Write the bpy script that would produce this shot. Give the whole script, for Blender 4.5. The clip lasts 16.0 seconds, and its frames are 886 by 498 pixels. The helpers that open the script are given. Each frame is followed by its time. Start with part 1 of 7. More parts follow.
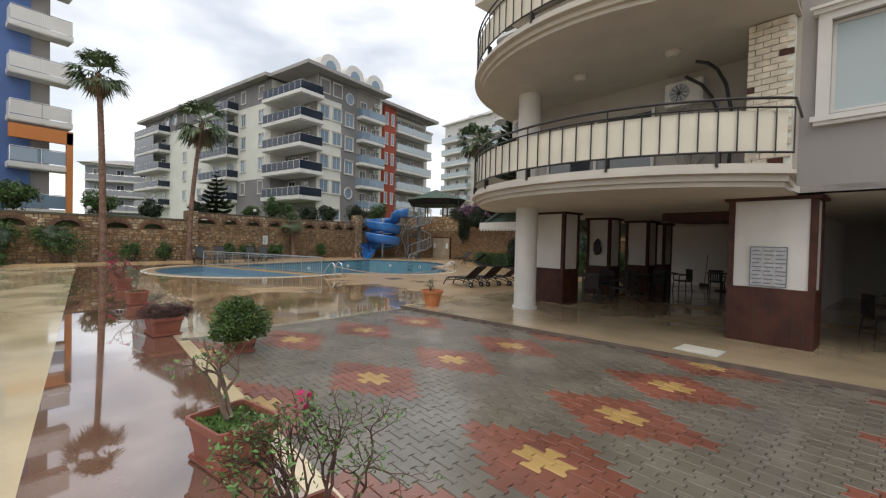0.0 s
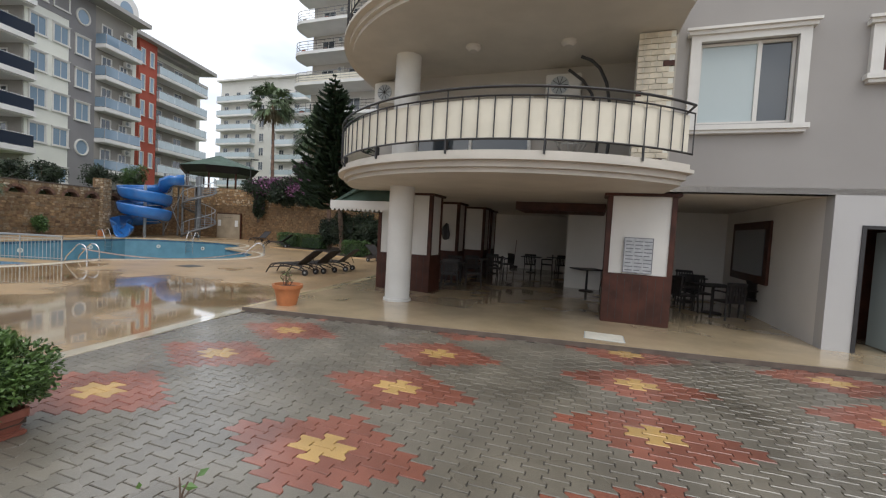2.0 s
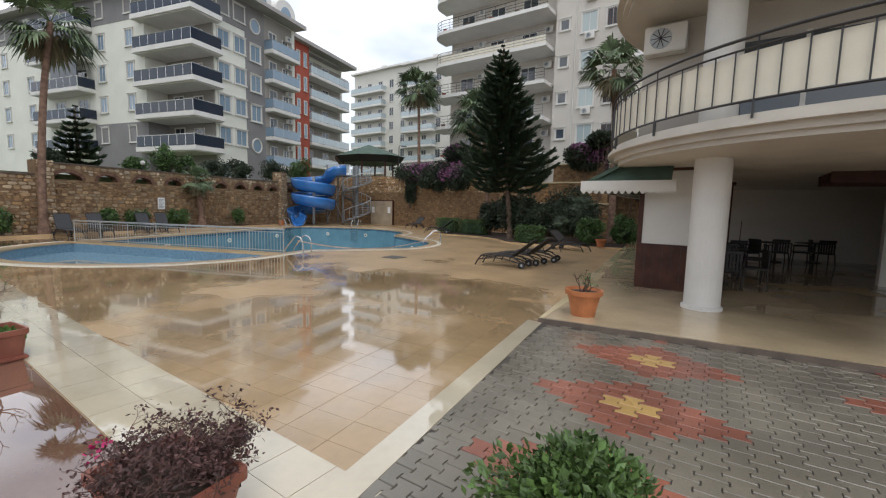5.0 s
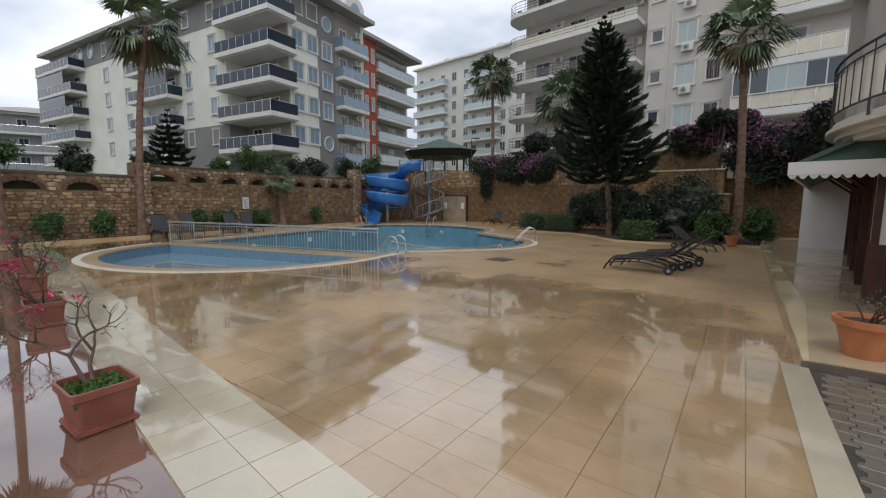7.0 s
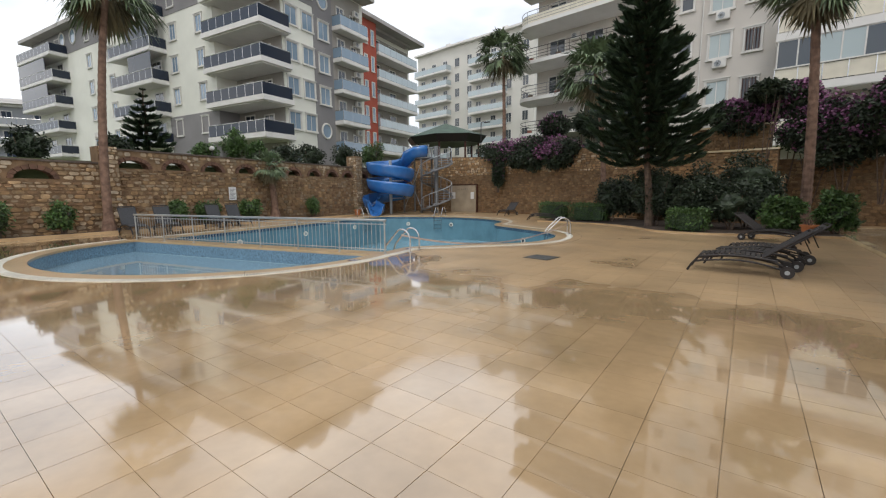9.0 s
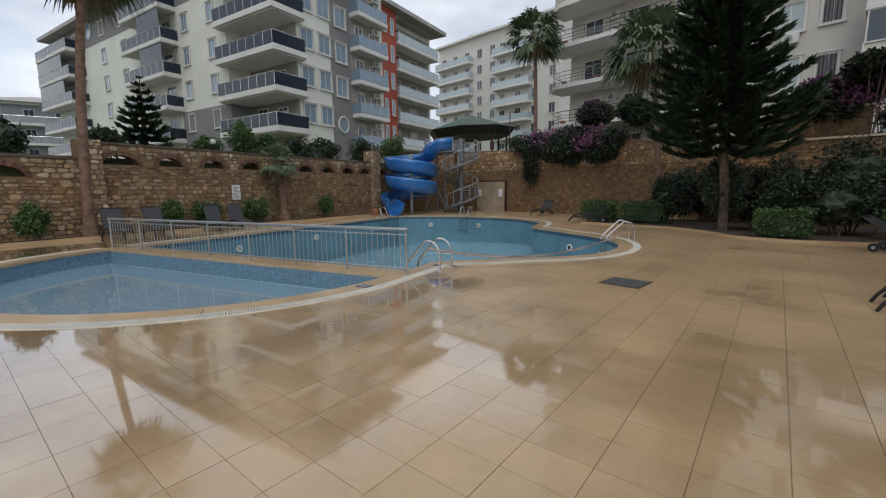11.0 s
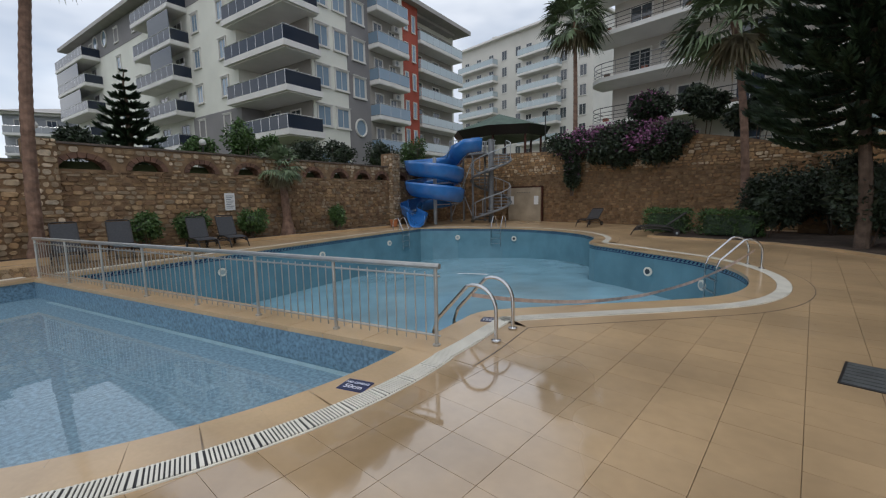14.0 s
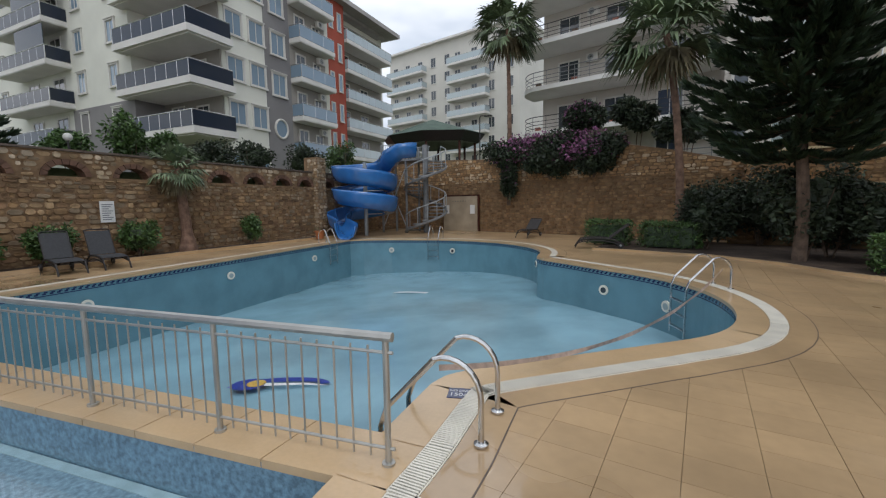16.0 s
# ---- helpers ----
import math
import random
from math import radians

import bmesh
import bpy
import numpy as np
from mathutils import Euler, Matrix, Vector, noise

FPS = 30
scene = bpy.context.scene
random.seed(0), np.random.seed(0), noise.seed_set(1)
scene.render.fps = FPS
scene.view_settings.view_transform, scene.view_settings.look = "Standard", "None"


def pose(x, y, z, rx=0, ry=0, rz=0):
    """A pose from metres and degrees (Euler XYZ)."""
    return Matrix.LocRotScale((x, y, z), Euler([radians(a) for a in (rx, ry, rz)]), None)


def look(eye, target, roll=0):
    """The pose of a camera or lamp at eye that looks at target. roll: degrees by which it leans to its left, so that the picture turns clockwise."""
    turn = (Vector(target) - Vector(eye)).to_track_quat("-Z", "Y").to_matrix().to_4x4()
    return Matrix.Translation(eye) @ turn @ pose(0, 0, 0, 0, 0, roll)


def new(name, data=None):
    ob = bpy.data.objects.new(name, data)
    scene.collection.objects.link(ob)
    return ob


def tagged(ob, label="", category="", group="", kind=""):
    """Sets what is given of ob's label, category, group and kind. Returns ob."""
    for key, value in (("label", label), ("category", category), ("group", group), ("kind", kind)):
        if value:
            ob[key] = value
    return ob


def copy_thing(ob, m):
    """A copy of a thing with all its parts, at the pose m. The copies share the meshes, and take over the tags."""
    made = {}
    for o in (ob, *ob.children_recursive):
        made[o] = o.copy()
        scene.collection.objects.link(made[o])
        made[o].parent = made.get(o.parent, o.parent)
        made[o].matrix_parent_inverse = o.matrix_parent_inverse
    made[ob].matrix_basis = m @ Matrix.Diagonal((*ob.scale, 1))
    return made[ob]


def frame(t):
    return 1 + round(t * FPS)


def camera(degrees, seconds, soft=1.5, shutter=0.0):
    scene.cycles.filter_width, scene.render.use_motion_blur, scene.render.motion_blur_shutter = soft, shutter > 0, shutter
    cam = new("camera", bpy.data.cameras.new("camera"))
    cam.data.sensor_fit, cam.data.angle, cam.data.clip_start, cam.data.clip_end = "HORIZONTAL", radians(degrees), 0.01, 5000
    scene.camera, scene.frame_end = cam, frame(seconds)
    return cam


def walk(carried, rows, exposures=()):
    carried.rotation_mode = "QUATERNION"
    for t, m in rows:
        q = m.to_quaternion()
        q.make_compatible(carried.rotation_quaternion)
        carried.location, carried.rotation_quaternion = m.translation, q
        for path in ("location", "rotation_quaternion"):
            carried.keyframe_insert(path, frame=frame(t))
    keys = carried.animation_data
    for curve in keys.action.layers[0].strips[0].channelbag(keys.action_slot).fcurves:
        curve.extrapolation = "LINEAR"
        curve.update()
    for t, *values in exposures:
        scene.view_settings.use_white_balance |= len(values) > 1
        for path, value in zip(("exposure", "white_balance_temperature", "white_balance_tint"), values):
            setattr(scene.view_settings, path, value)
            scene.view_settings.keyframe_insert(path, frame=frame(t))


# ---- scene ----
cam = camera(93.7, 16.0, soft=1.2)
PATH = [
    (0, (1.23, 1.13, 1.863), (0.058, 2.75, 1.826), 1.4),
    (0.5, (0.605, 1.427, 1.875), (-0.157, 3.276, 1.83), 2.2),
    (1, (-0.048, 1.648, 1.879), (-0.344, 3.626, 1.827), 3.0),
    (1.5, (-0.816, 1.781, 1.867), (-1.024, 3.769, 1.789), 3.2),
    (2, (-1.469, 1.875, 1.844), (-1.691, 3.86, 1.753), 3.2),
    (2.5, (-2.189, 1.979, 1.831), (-2.648, 3.921, 1.704), 2.9),
    (3, (-2.731, 2.15, 1.862), (-3.331, 4.051, 1.699), 2.3),
    (3.5, (-3.328, 2.387, 1.916), (-3.952, 4.278, 1.733), 2.1),
    (4, (-4.001, 2.568, 1.914), (-4.629, 4.456, 1.719), 1.8),
    (4.5, (-4.676, 2.793, 1.878), (-5.304, 4.681, 1.675), 1.6),
    (5, (-5.368, 2.891, 1.86), (-6.095, 4.743, 1.655), 1.4),
    (5.2, (-5.584, 2.933, 1.862), (-6.348, 4.77, 1.657), 1.4),
    (7.3, (-7.961, 4.101, 1.819), (-8.941, 5.829, 1.585), 0.4),
    (7.5, (-8.162, 4.319, 1.798), (-9.142, 6.047, 1.564), 0.6),
    (7.9, (-8.56, 4.804, 1.736), (-9.537, 6.532, 1.498), -0.4),
    (8, (-8.636, 4.922, 1.729), (-9.615, 6.651, 1.496), -0.0),
    (8.5, (-9.053, 5.409, 1.606), (-10.032, 7.135, 1.358), -0.2),
    (9, (-9.536, 5.982, 1.584), (-10.508, 7.709, 1.317), -0.3),
    (11.3, (-11.522, 8.582, 1.673), (-12.586, 10.253, 1.393), -0.6),
    (11.5, (-11.662, 8.797, 1.69), (-12.732, 10.465, 1.417), -0.6),
    (12, (-12.07, 9.283, 1.677), (-13.146, 10.948, 1.409), -0.6),
    (12.5, (-12.472, 9.765, 1.633), (-13.567, 11.418, 1.376), -0.8),
    (13, (-12.806, 10.257, 1.611), (-13.918, 11.9, 1.364), -0.9),
    (13.5, (-13.19, 10.656, 1.635), (-14.315, 12.291, 1.391), -1.0),
    (14, (-13.582, 11.116, 1.607), (-14.721, 12.742, 1.364), -1.0),
    (14.5, (-13.997, 11.483, 1.641), (-15.167, 13.086, 1.39), -0.9),
    (15, (-14.324, 11.886, 1.676), (-15.511, 13.475, 1.42), -1.0),
    (15.5, (-14.615, 12.231, 1.708), (-15.783, 13.836, 1.468), -1.0),
    (16, (-14.711, 12.462, 1.736), (-15.56, 14.26, 1.52), -0.7),
]
walk(cam, [(t, look(eye, target, roll)) for t, eye, target, roll in PATH],
     exposures=[(0, 0.25, 6700, 10), (1.0, 0.12, 6400, 10), (1.5, 0.32, 6500, 10), (2.5, 0.50, 6300, 10), (3.5, 0.20, 6300, 10), (4.0, 0.78, 6400, 10), (4.5, 0.70, 6400, 10), (5.0, 0.40, 6400, 10), (7.3, 0.05, 6300, 10), (7.6, 0.15, 6400, 10), (8.0, 0.65, 6700, 10), (8.5, 0.50, 6700, 10), (9.0, 0.45, 6600, 10), (11.5, -0.10, 6300, 10), (14.5, -0.10, 6200, 10), (15.5, -0.08, 6200, 10), (16.0, 0.12, 6300, 10)])

# ---- light ----
world = bpy.data.worlds.new("overcast_sky")
scene.world = world
world.use_nodes = True
wn, wl = world.node_tree.nodes, world.node_tree.links
bg = wn["Background"]
sky = wn.new("ShaderNodeTexSky")
sky.sky_type, sky.sun_disc = "NISHITA", False
sky.sun_elevation, sky.sun_rotation = radians(42), radians(150)
tc = wn.new("ShaderNodeTexCoord")
mp = wn.new("ShaderNodeMapping")
mp.inputs["Scale"].default_value = (1.0, 1.0, 2.6)
cl = wn.new("ShaderNodeTexNoise")
cl.inputs["Scale"].default_value, cl.inputs["Detail"].default_value, cl.inputs["Roughness"].default_value = 1.6, 5.0, 0.5
cr = wn.new("ShaderNodeValToRGB")
cr.color_ramp.elements[0].position, cr.color_ramp.elements[1].position = 0.30, 0.52
cr.color_ramp.elements[0].color, cr.color_ramp.elements[1].color = (0.35, 0.35, 0.35, 1), (1, 1, 1, 1)
cn = wn.new("ShaderNodeTexNoise")
cn.inputs["Scale"].default_value, cn.inputs["Detail"].default_value = 2.2, 4.0
cc = wn.new("ShaderNodeValToRGB")
cc.color_ramp.elements[0].color, cc.color_ramp.elements[1].color = (4.6, 5.1, 5.9, 1), (9.6, 9.7, 9.9, 1)
cc.color_ramp.elements[0].position, cc.color_ramp.elements[1].position = 0.35, 0.62
mixs = wn.new("ShaderNodeMix")
mixs.data_type = "RGBA"
wl.new(tc.outputs["Generated"], mp.inputs["Vector"])
wl.new(mp.outputs["Vector"], cl.inputs["Vector"])
wl.new(mp.outputs["Vector"], cn.inputs["Vector"])
wl.new(cl.outputs["Fac"], cr.inputs["Fac"])
wl.new(cn.outputs["Fac"], cc.inputs["Fac"])
wl.new(cr.outputs["Color"], mixs.inputs["Factor"])
wl.new(sky.outputs["Color"], mixs.inputs["A"])
wl.new(cc.outputs["Color"], mixs.inputs["B"])
wl.new(mixs.outputs["Result"], bg.inputs["Color"])
bg.inputs["Strength"].default_value = 0.125

sun_data = bpy.data.lights.new("sun", "SUN")
sun_data.energy, sun_data.angle, sun_data.color = 0.7, radians(25), (1.0, 0.97, 0.92)
sun = new("sun", sun_data)
sun.matrix_world = look((0, 0, 60), (-18, 31, 0))

# ---- helpers of this scene ----
ANG = -13.3
CA, SA = math.cos(radians(ANG)), math.sin(radians(ANG))
RUV = pose(0, 0, 0, 0, 0, ANG)
rng = random.Random(7)


def UV(u, v, z=0.0):
    """World place of a point of the turned grid."""
    return Vector((CA * u - SA * v, SA * u + CA * v, z))


def to_uv(x, y):
    return CA * x + SA * y, -SA * x + CA * y


def mesh_from(name, bm):
    me = bpy.data.meshes.new(name)
    bm.normal_update()
    bm.to_mesh(me)
    bm.free()
    return me


def part(name, bm, mat, parent=None, label="", m=None, smooth=False):
    me = mesh_from(name, bm) if isinstance(bm, bmesh.types.BMesh) else bm
    if mat is not None and not me.materials:
        me.materials.append(mat)
    if smooth:
        for p in me.polygons:
            p.use_smooth = True
    ob = new(name, me)
    if parent is not None:
        ob.parent = parent
    if m is not None:
        ob.matrix_basis = m
    if label:
        tagged(ob, label)
    return ob


def thing(name, label, category, m=None, group="", kind=""):
    ob = new(name)
    ob.empty_display_size = 0.2
    if m is not None:
        ob.matrix_basis = m
    return tagged(ob, label, category, group, kind)


def BM():
    return bmesh.new()


def box(bm, x0, x1, y0, y1, z0, z1, m=None):
    vs = [bm.verts.new(p) for p in ((x0, y0, z0), (x1, y0, z0), (x1, y1, z0), (x0, y1, z0), (x0, y0, z1), (x1, y0, z1), (x1, y1, z1), (x0, y1, z1))]
    for f in ((0, 3, 2, 1), (4, 5, 6, 7), (0, 1, 5, 4), (1, 2, 6, 5), (2, 3, 7, 6), (3, 0, 4, 7)):
        bm.faces.new([vs[i] for i in f])
    if m is not None:
        bmesh.ops.transform(bm, matrix=m, verts=vs)
    return vs


def bbox_(x0, x1, y0, y1, z0, z1, bevel=0.0, m=None):
    bm = BM()
    box(bm, x0, x1, y0, y1, z0, z1, m)
    if bevel:
        bmesh.ops.bevel(bm, geom=list(bm.edges), offset=bevel, segments=2, affect="EDGES")
    return bm


def prism(bm, pts, z0, z1):
    """Upright prism over a polygon given anticlockwise."""
    lo = [bm.verts.new((p[0], p[1], z0)) for p in pts]
    hi = [bm.verts.new((p[0], p[1], z1)) for p in pts]
    n = len(pts)
    bm.faces.new(hi)
    bm.faces.new(lo[::-1])
    for i in range(n):
        j = (i + 1) % n
        bm.faces.new((lo[i], lo[j], hi[j], hi[i]))
    return lo + hi


def tube(bm, pts, r, n=8, cap=True, radii=None):
    """A round bar along a line of points."""
    pts = [Vector(p) for p in pts]
    rings = []
    side = None
    for i, p in enumerate(pts):
        d = (pts[min(i + 1, len(pts) - 1)] - pts[max(i - 1, 0)]).normalized()
        if side is None:
            side = d.cross(Vector((0, 0, 1)))
            if side.length < 1e-3:
                side = d.cross(Vector((1, 0, 0)))
        side = (side - d * side.dot(d)).normalized()
        up = d.cross(side)
        rr = radii[i] if radii else r
        rings.append([bm.verts.new(p + (side * math.cos(a) + up * math.sin(a)) * rr) for a in (2 * math.pi * k / n for k in range(n))])
    for a, b in zip(rings, rings[1:]):
        for k in range(n):
            bm.faces.new((a[k], a[(k + 1) % n], b[(k + 1) % n], b[k]))
    if cap:
        bm.faces.new(rings[0][::-1])
        bm.faces.new(rings[-1])


def lathe(bm, prof, n=24, c=(0, 0, 0)):
    """A turned form: prof is a list of (radius, height)."""
    rings = [[bm.verts.new((c[0] + r * math.cos(2 * math.pi * k / n), c[1] + r * math.sin(2 * math.pi * k / n), c[2] + z)) for k in range(n)] for r, z in prof]
    for a, b in zip(rings, rings[1:]):
        for k in range(n):
            bm.faces.new((a[k], a[(k + 1) % n], b[(k + 1) % n], b[k]))
    bm.faces.new(rings[0][::-1])
    bm.faces.new(rings[-1])


def sheet(verts, faces, name="sheet"):
    me = bpy.data.meshes.new(name)
    me.from_pydata(verts, [], faces)
    me.update()
    return me


# ---- materials ----
def mat(name, col, rough=0.6, var=0.12, scale=6.0, bump=0.0, metal=0.0, coat=0.0, coat_rough=0.05, fine=60.0, col2=None, obj_rand=0.0, spec=0.5, island=0.0, rough_var=0.0, wet=None, coat_ior=1.5, drier=None, dry_coat=0.6):
    """Base colour with two scales of change; wet: (scale, low, high) of puddles that smooth the surface; drier: (near, far, amount) of drying across the deck."""
    m = bpy.data.materials.new(name)
    m.use_nodes = True
    nt = m.node_tree
    n, l = nt.nodes, nt.links
    p = n["Principled BSDF"]
    p.inputs["Metallic"].default_value = metal
    p.inputs["Roughness"].default_value = rough
    p.inputs["Coat Weight"].default_value = coat
    p.inputs["Coat Roughness"].default_value = coat_rough
    p.inputs["Coat IOR"].default_value = coat_ior
    p.inputs["Specular IOR Level"].default_value = spec
    co = n.new("ShaderNodeTexCoord")
    geo = n.new("ShaderNodeNewGeometry")
    a = n.new("ShaderNodeTexNoise")
    a.inputs["Scale"].default_value, a.inputs["Detail"].default_value = scale, 5.0
    b = n.new("ShaderNodeTexNoise")
    b.inputs["Scale"].default_value, b.inputs["Detail"].default_value = fine, 3.0
    l.new(geo.outputs["Position"], a.inputs["Vector"])
    l.new(geo.outputs["Position"], b.inputs["Vector"])
    ramp = n.new("ShaderNodeValToRGB")
    c2 = col2 if col2 else tuple(min(1, c * (1 + var)) for c in col)
    c1 = tuple(c * (1 - var) for c in col) if not col2 else col
    ramp.color_ramp.elements[0].color, ramp.color_ramp.elements[1].color = (*c1, 1), (*c2, 1)
    ramp.color_ramp.elements[0].position, ramp.color_ramp.elements[1].position = 0.35, 0.65
    l.new(a.outputs["Fac"], ramp.inputs["Fac"])
    hs = n.new("ShaderNodeHueSaturation")
    mr = n.new("ShaderNodeMapRange")
    mr.inputs["To Min"].default_value, mr.inputs["To Max"].default_value = 1 - var * 0.7, 1 + var * 0.7
    l.new(b.outputs["Fac"], mr.inputs["Value"])
    val = mr.outputs["Result"]
    for src, k in ((n.new("ShaderNodeObjectInfo").outputs["Random"], obj_rand), (geo.outputs["Random Per Island"], island)):
        if k:
            r2 = n.new("ShaderNodeMapRange")
            r2.inputs["To Min"].default_value, r2.inputs["To Max"].default_value = 1 - k, 1 + k
            l.new(src, r2.inputs["Value"])
            mu = n.new("ShaderNodeMath")
            mu.operation = "MULTIPLY"
            l.new(val, mu.inputs[0])
            l.new(r2.outputs["Result"], mu.inputs[1])
            val = mu.outputs["Value"]
    l.new(val, hs.inputs["Value"])
    l.new(ramp.outputs["Color"], hs.inputs["Color"])
    l.new(hs.outputs["Color"], p.inputs["Base Color"])
    if bump:
        bu = n.new("ShaderNodeBump")
        bu.inputs["Strength"].default_value, bu.inputs["Distance"].default_value = bump, 0.01
        l.new(b.outputs["Fac"], bu.inputs["Height"])
        l.new(bu.outputs["Normal"], p.inputs["Normal"])
    if wet:
        w = n.new("ShaderNodeTexNoise")
        w.inputs["Scale"].default_value, w.inputs["Detail"].default_value = wet[0], 3.0
        l.new(geo.outputs["Position"], w.inputs["Vector"])
        wr = n.new("ShaderNodeMapRange")
        wr.inputs["From Min"].default_value, wr.inputs["From Max"].default_value = 0.42, 0.58
        wr.inputs["To Min"].default_value, wr.inputs["To Max"].default_value = wet[1], wet[2]
        film = w.outputs["Fac"]
        if drier:
            dt = n.new("ShaderNodeVectorMath")
            dt.operation = "DOT_PRODUCT"
            dt.inputs[1].default_value = (-SA, CA, 0.0)
            l.new(geo.outputs["Position"], dt.inputs[0])
            dm = n.new("ShaderNodeMapRange")
            dm.inputs["From Min"].default_value, dm.inputs["From Max"].default_value = drier[0], drier[1]
            dm.inputs["To Min"].default_value, dm.inputs["To Max"].default_value = -0.06, drier[2]
            l.new(dt.outputs["Value"], dm.inputs["Value"])
            da = n.new("ShaderNodeMath")
            l.new(film, da.inputs[0])
            l.new(dm.outputs["Result"], da.inputs[1])
            film = da.outputs["Value"]
        l.new(film, wr.inputs["Value"])
        l.new(wr.outputs["Result"], p.inputs["Roughness"])
        if coat:
            wc = n.new("ShaderNodeMapRange")
            wc.inputs["From Min"].default_value, wc.inputs["From Max"].default_value = 0.42, 0.58
            wc.inputs["To Min"].default_value, wc.inputs["To Max"].default_value = coat, coat * dry_coat
            l.new(film, wc.inputs["Value"])
            l.new(wc.outputs["Result"], p.inputs["Coat Weight"])
    elif rough_var:
        rr = n.new("ShaderNodeMapRange")
        rr.inputs["To Min"].default_value, rr.inputs["To Max"].default_value = rough - rough_var, rough + rough_var
        l.new(a.outputs["Fac"], rr.inputs["Value"])
        l.new(rr.outputs["Result"], p.inputs["Roughness"])
    return m


def glassy(name, col, rough=0.05, coat=0.6, spec=0.5):
    m = bpy.data.materials.new(name)
    m.use_nodes = True
    p = m.node_tree.nodes["Principled BSDF"]
    p.inputs["Base Color"].default_value = (*col, 1)
    p.inputs["Roughness"].default_value = rough
    p.inputs["Coat Weight"].default_value = coat
    p.inputs["Specular IOR Level"].default_value = spec
    p.inputs["Coat Roughness"].default_value = 0.03
    return m


def stone_wall_mat(name, cols, scale=2.6):
    """Rubble masonry: cells of stone with mortar between them."""
    m = bpy.data.materials.new(name)
    m.use_nodes = True
    n, l = m.node_tree.nodes, m.node_tree.links
    p = n["Principled BSDF"]
    p.inputs["Roughness"].default_value = 0.85
    geo = n.new("ShaderNodeNewGeometry")
    mp_ = n.new("ShaderNodeMapping")
    mp_.inputs["Scale"].default_value = (scale, scale, scale * 1.7)
    wob = n.new("ShaderNodeTexNoise")
    wob.inputs["Scale"].default_value = 3.0
    ad = n.new("ShaderNodeMix")
    ad.data_type = "VECTOR"
    ad.inputs["Factor"].default_value = 0.09
    l.new(geo.outputs["Position"], wob.inputs["Vector"])
    l.new(geo.outputs["Position"], ad.inputs["A"])
    l.new(wob.outputs["Color"], ad.inputs["B"])
    l.new(ad.outputs["Result"], mp_.inputs["Vector"])
    v1 = n.new("ShaderNodeTexVoronoi")
    v1.inputs["Scale"].default_value = 1.0
    v2 = n.new("ShaderNodeTexVoronoi")
    v2.feature = "DISTANCE_TO_EDGE"
    v2.inputs["Scale"].default_value = 1.0
    l.new(mp_.outputs["Vector"], v1.inputs["Vector"])
    l.new(mp_.outputs["Vector"], v2.inputs["Vector"])
    ramp = n.new("ShaderNodeValToRGB")
    el = ramp.color_ramp.elements
    el[0].color, el[1].color = (*cols[0], 1), (*cols[-1], 1)
    for i, c in enumerate(cols[1:-1]):
        e = el.new((i + 1) / (len(cols) - 1))
        e.color = (*c, 1)
    sep = n.new("ShaderNodeSeparateColor")
    l.new(v1.outputs["Color"], sep.inputs["Color"])
    l.new(sep.outputs["Red"], ramp.inputs["Fac"])
    gr = n.new("ShaderNodeTexNoise")
    gr.inputs["Scale"].default_value, gr.inputs["Detail"].default_value = 30.0, 6.0
    l.new(geo.outputs["Position"], gr.inputs["Vector"])
    st = n.new("ShaderNodeTexNoise")
    st.inputs["Scale"].default_value, st.inputs["Detail"].default_value = 0.5, 4.0
    l.new(geo.outputs["Position"], st.inputs["Vector"])
    mu = n.new("ShaderNodeMath")
    mu.operation = "MULTIPLY"
    g1 = n.new("ShaderNodeMapRange")
    g1.inputs["To Min"].default_value, g1.inputs["To Max"].default_value = 0.55, 1.4
    g2 = n.new("ShaderNodeMapRange")
    g2.inputs["To Min"].default_value, g2.inputs["To Max"].default_value = 0.5, 1.5
    l.new(gr.outputs["Fac"], g1.inputs["Value"])
    l.new(st.outputs["Fac"], g2.inputs["Value"])
    l.new(g1.outputs["Result"], mu.inputs[0])
    l.new(g2.outputs["Result"], mu.inputs[1])
    hs = n.new("ShaderNodeHueSaturation")
    l.new(mu.outputs["Value"], hs.inputs["Value"])
    mort = n.new("ShaderNodeMix")
    mort.data_type = "RGBA"
    mort.inputs["A"].default_value = (0.20, 0.13, 0.08, 1)
    edge = n.new("ShaderNodeMapRange")
    edge.inputs["From Min"].default_value, edge.inputs["From Max"].default_value = 0.02, 0.10
    l.new(v2.outputs["Distance"], edge.inputs["Value"])
    l.new(edge.outputs["Result"], mort.inputs["Factor"])
    l.new(ramp.outputs["Color"], mort.inputs["B"])
    l.new(mort.outputs["Result"], hs.inputs["Color"])
    l.new(hs.outputs["Color"], p.inputs["Base Color"])
    bu = n.new("ShaderNodeBump")
    bu.inputs["Strength"].default_value, bu.inputs["Distance"].default_value = 0.9, 0.06
    sm = n.new("ShaderNodeMath")
    l.new(edge.outputs["Result"], sm.inputs[0])
    l.new(gr.outputs["Fac"], sm.inputs[1])
    l.new(sm.outputs["Value"], bu.inputs["Height"])
    l.new(bu.outputs["Normal"], p.inputs["Normal"])
    return m


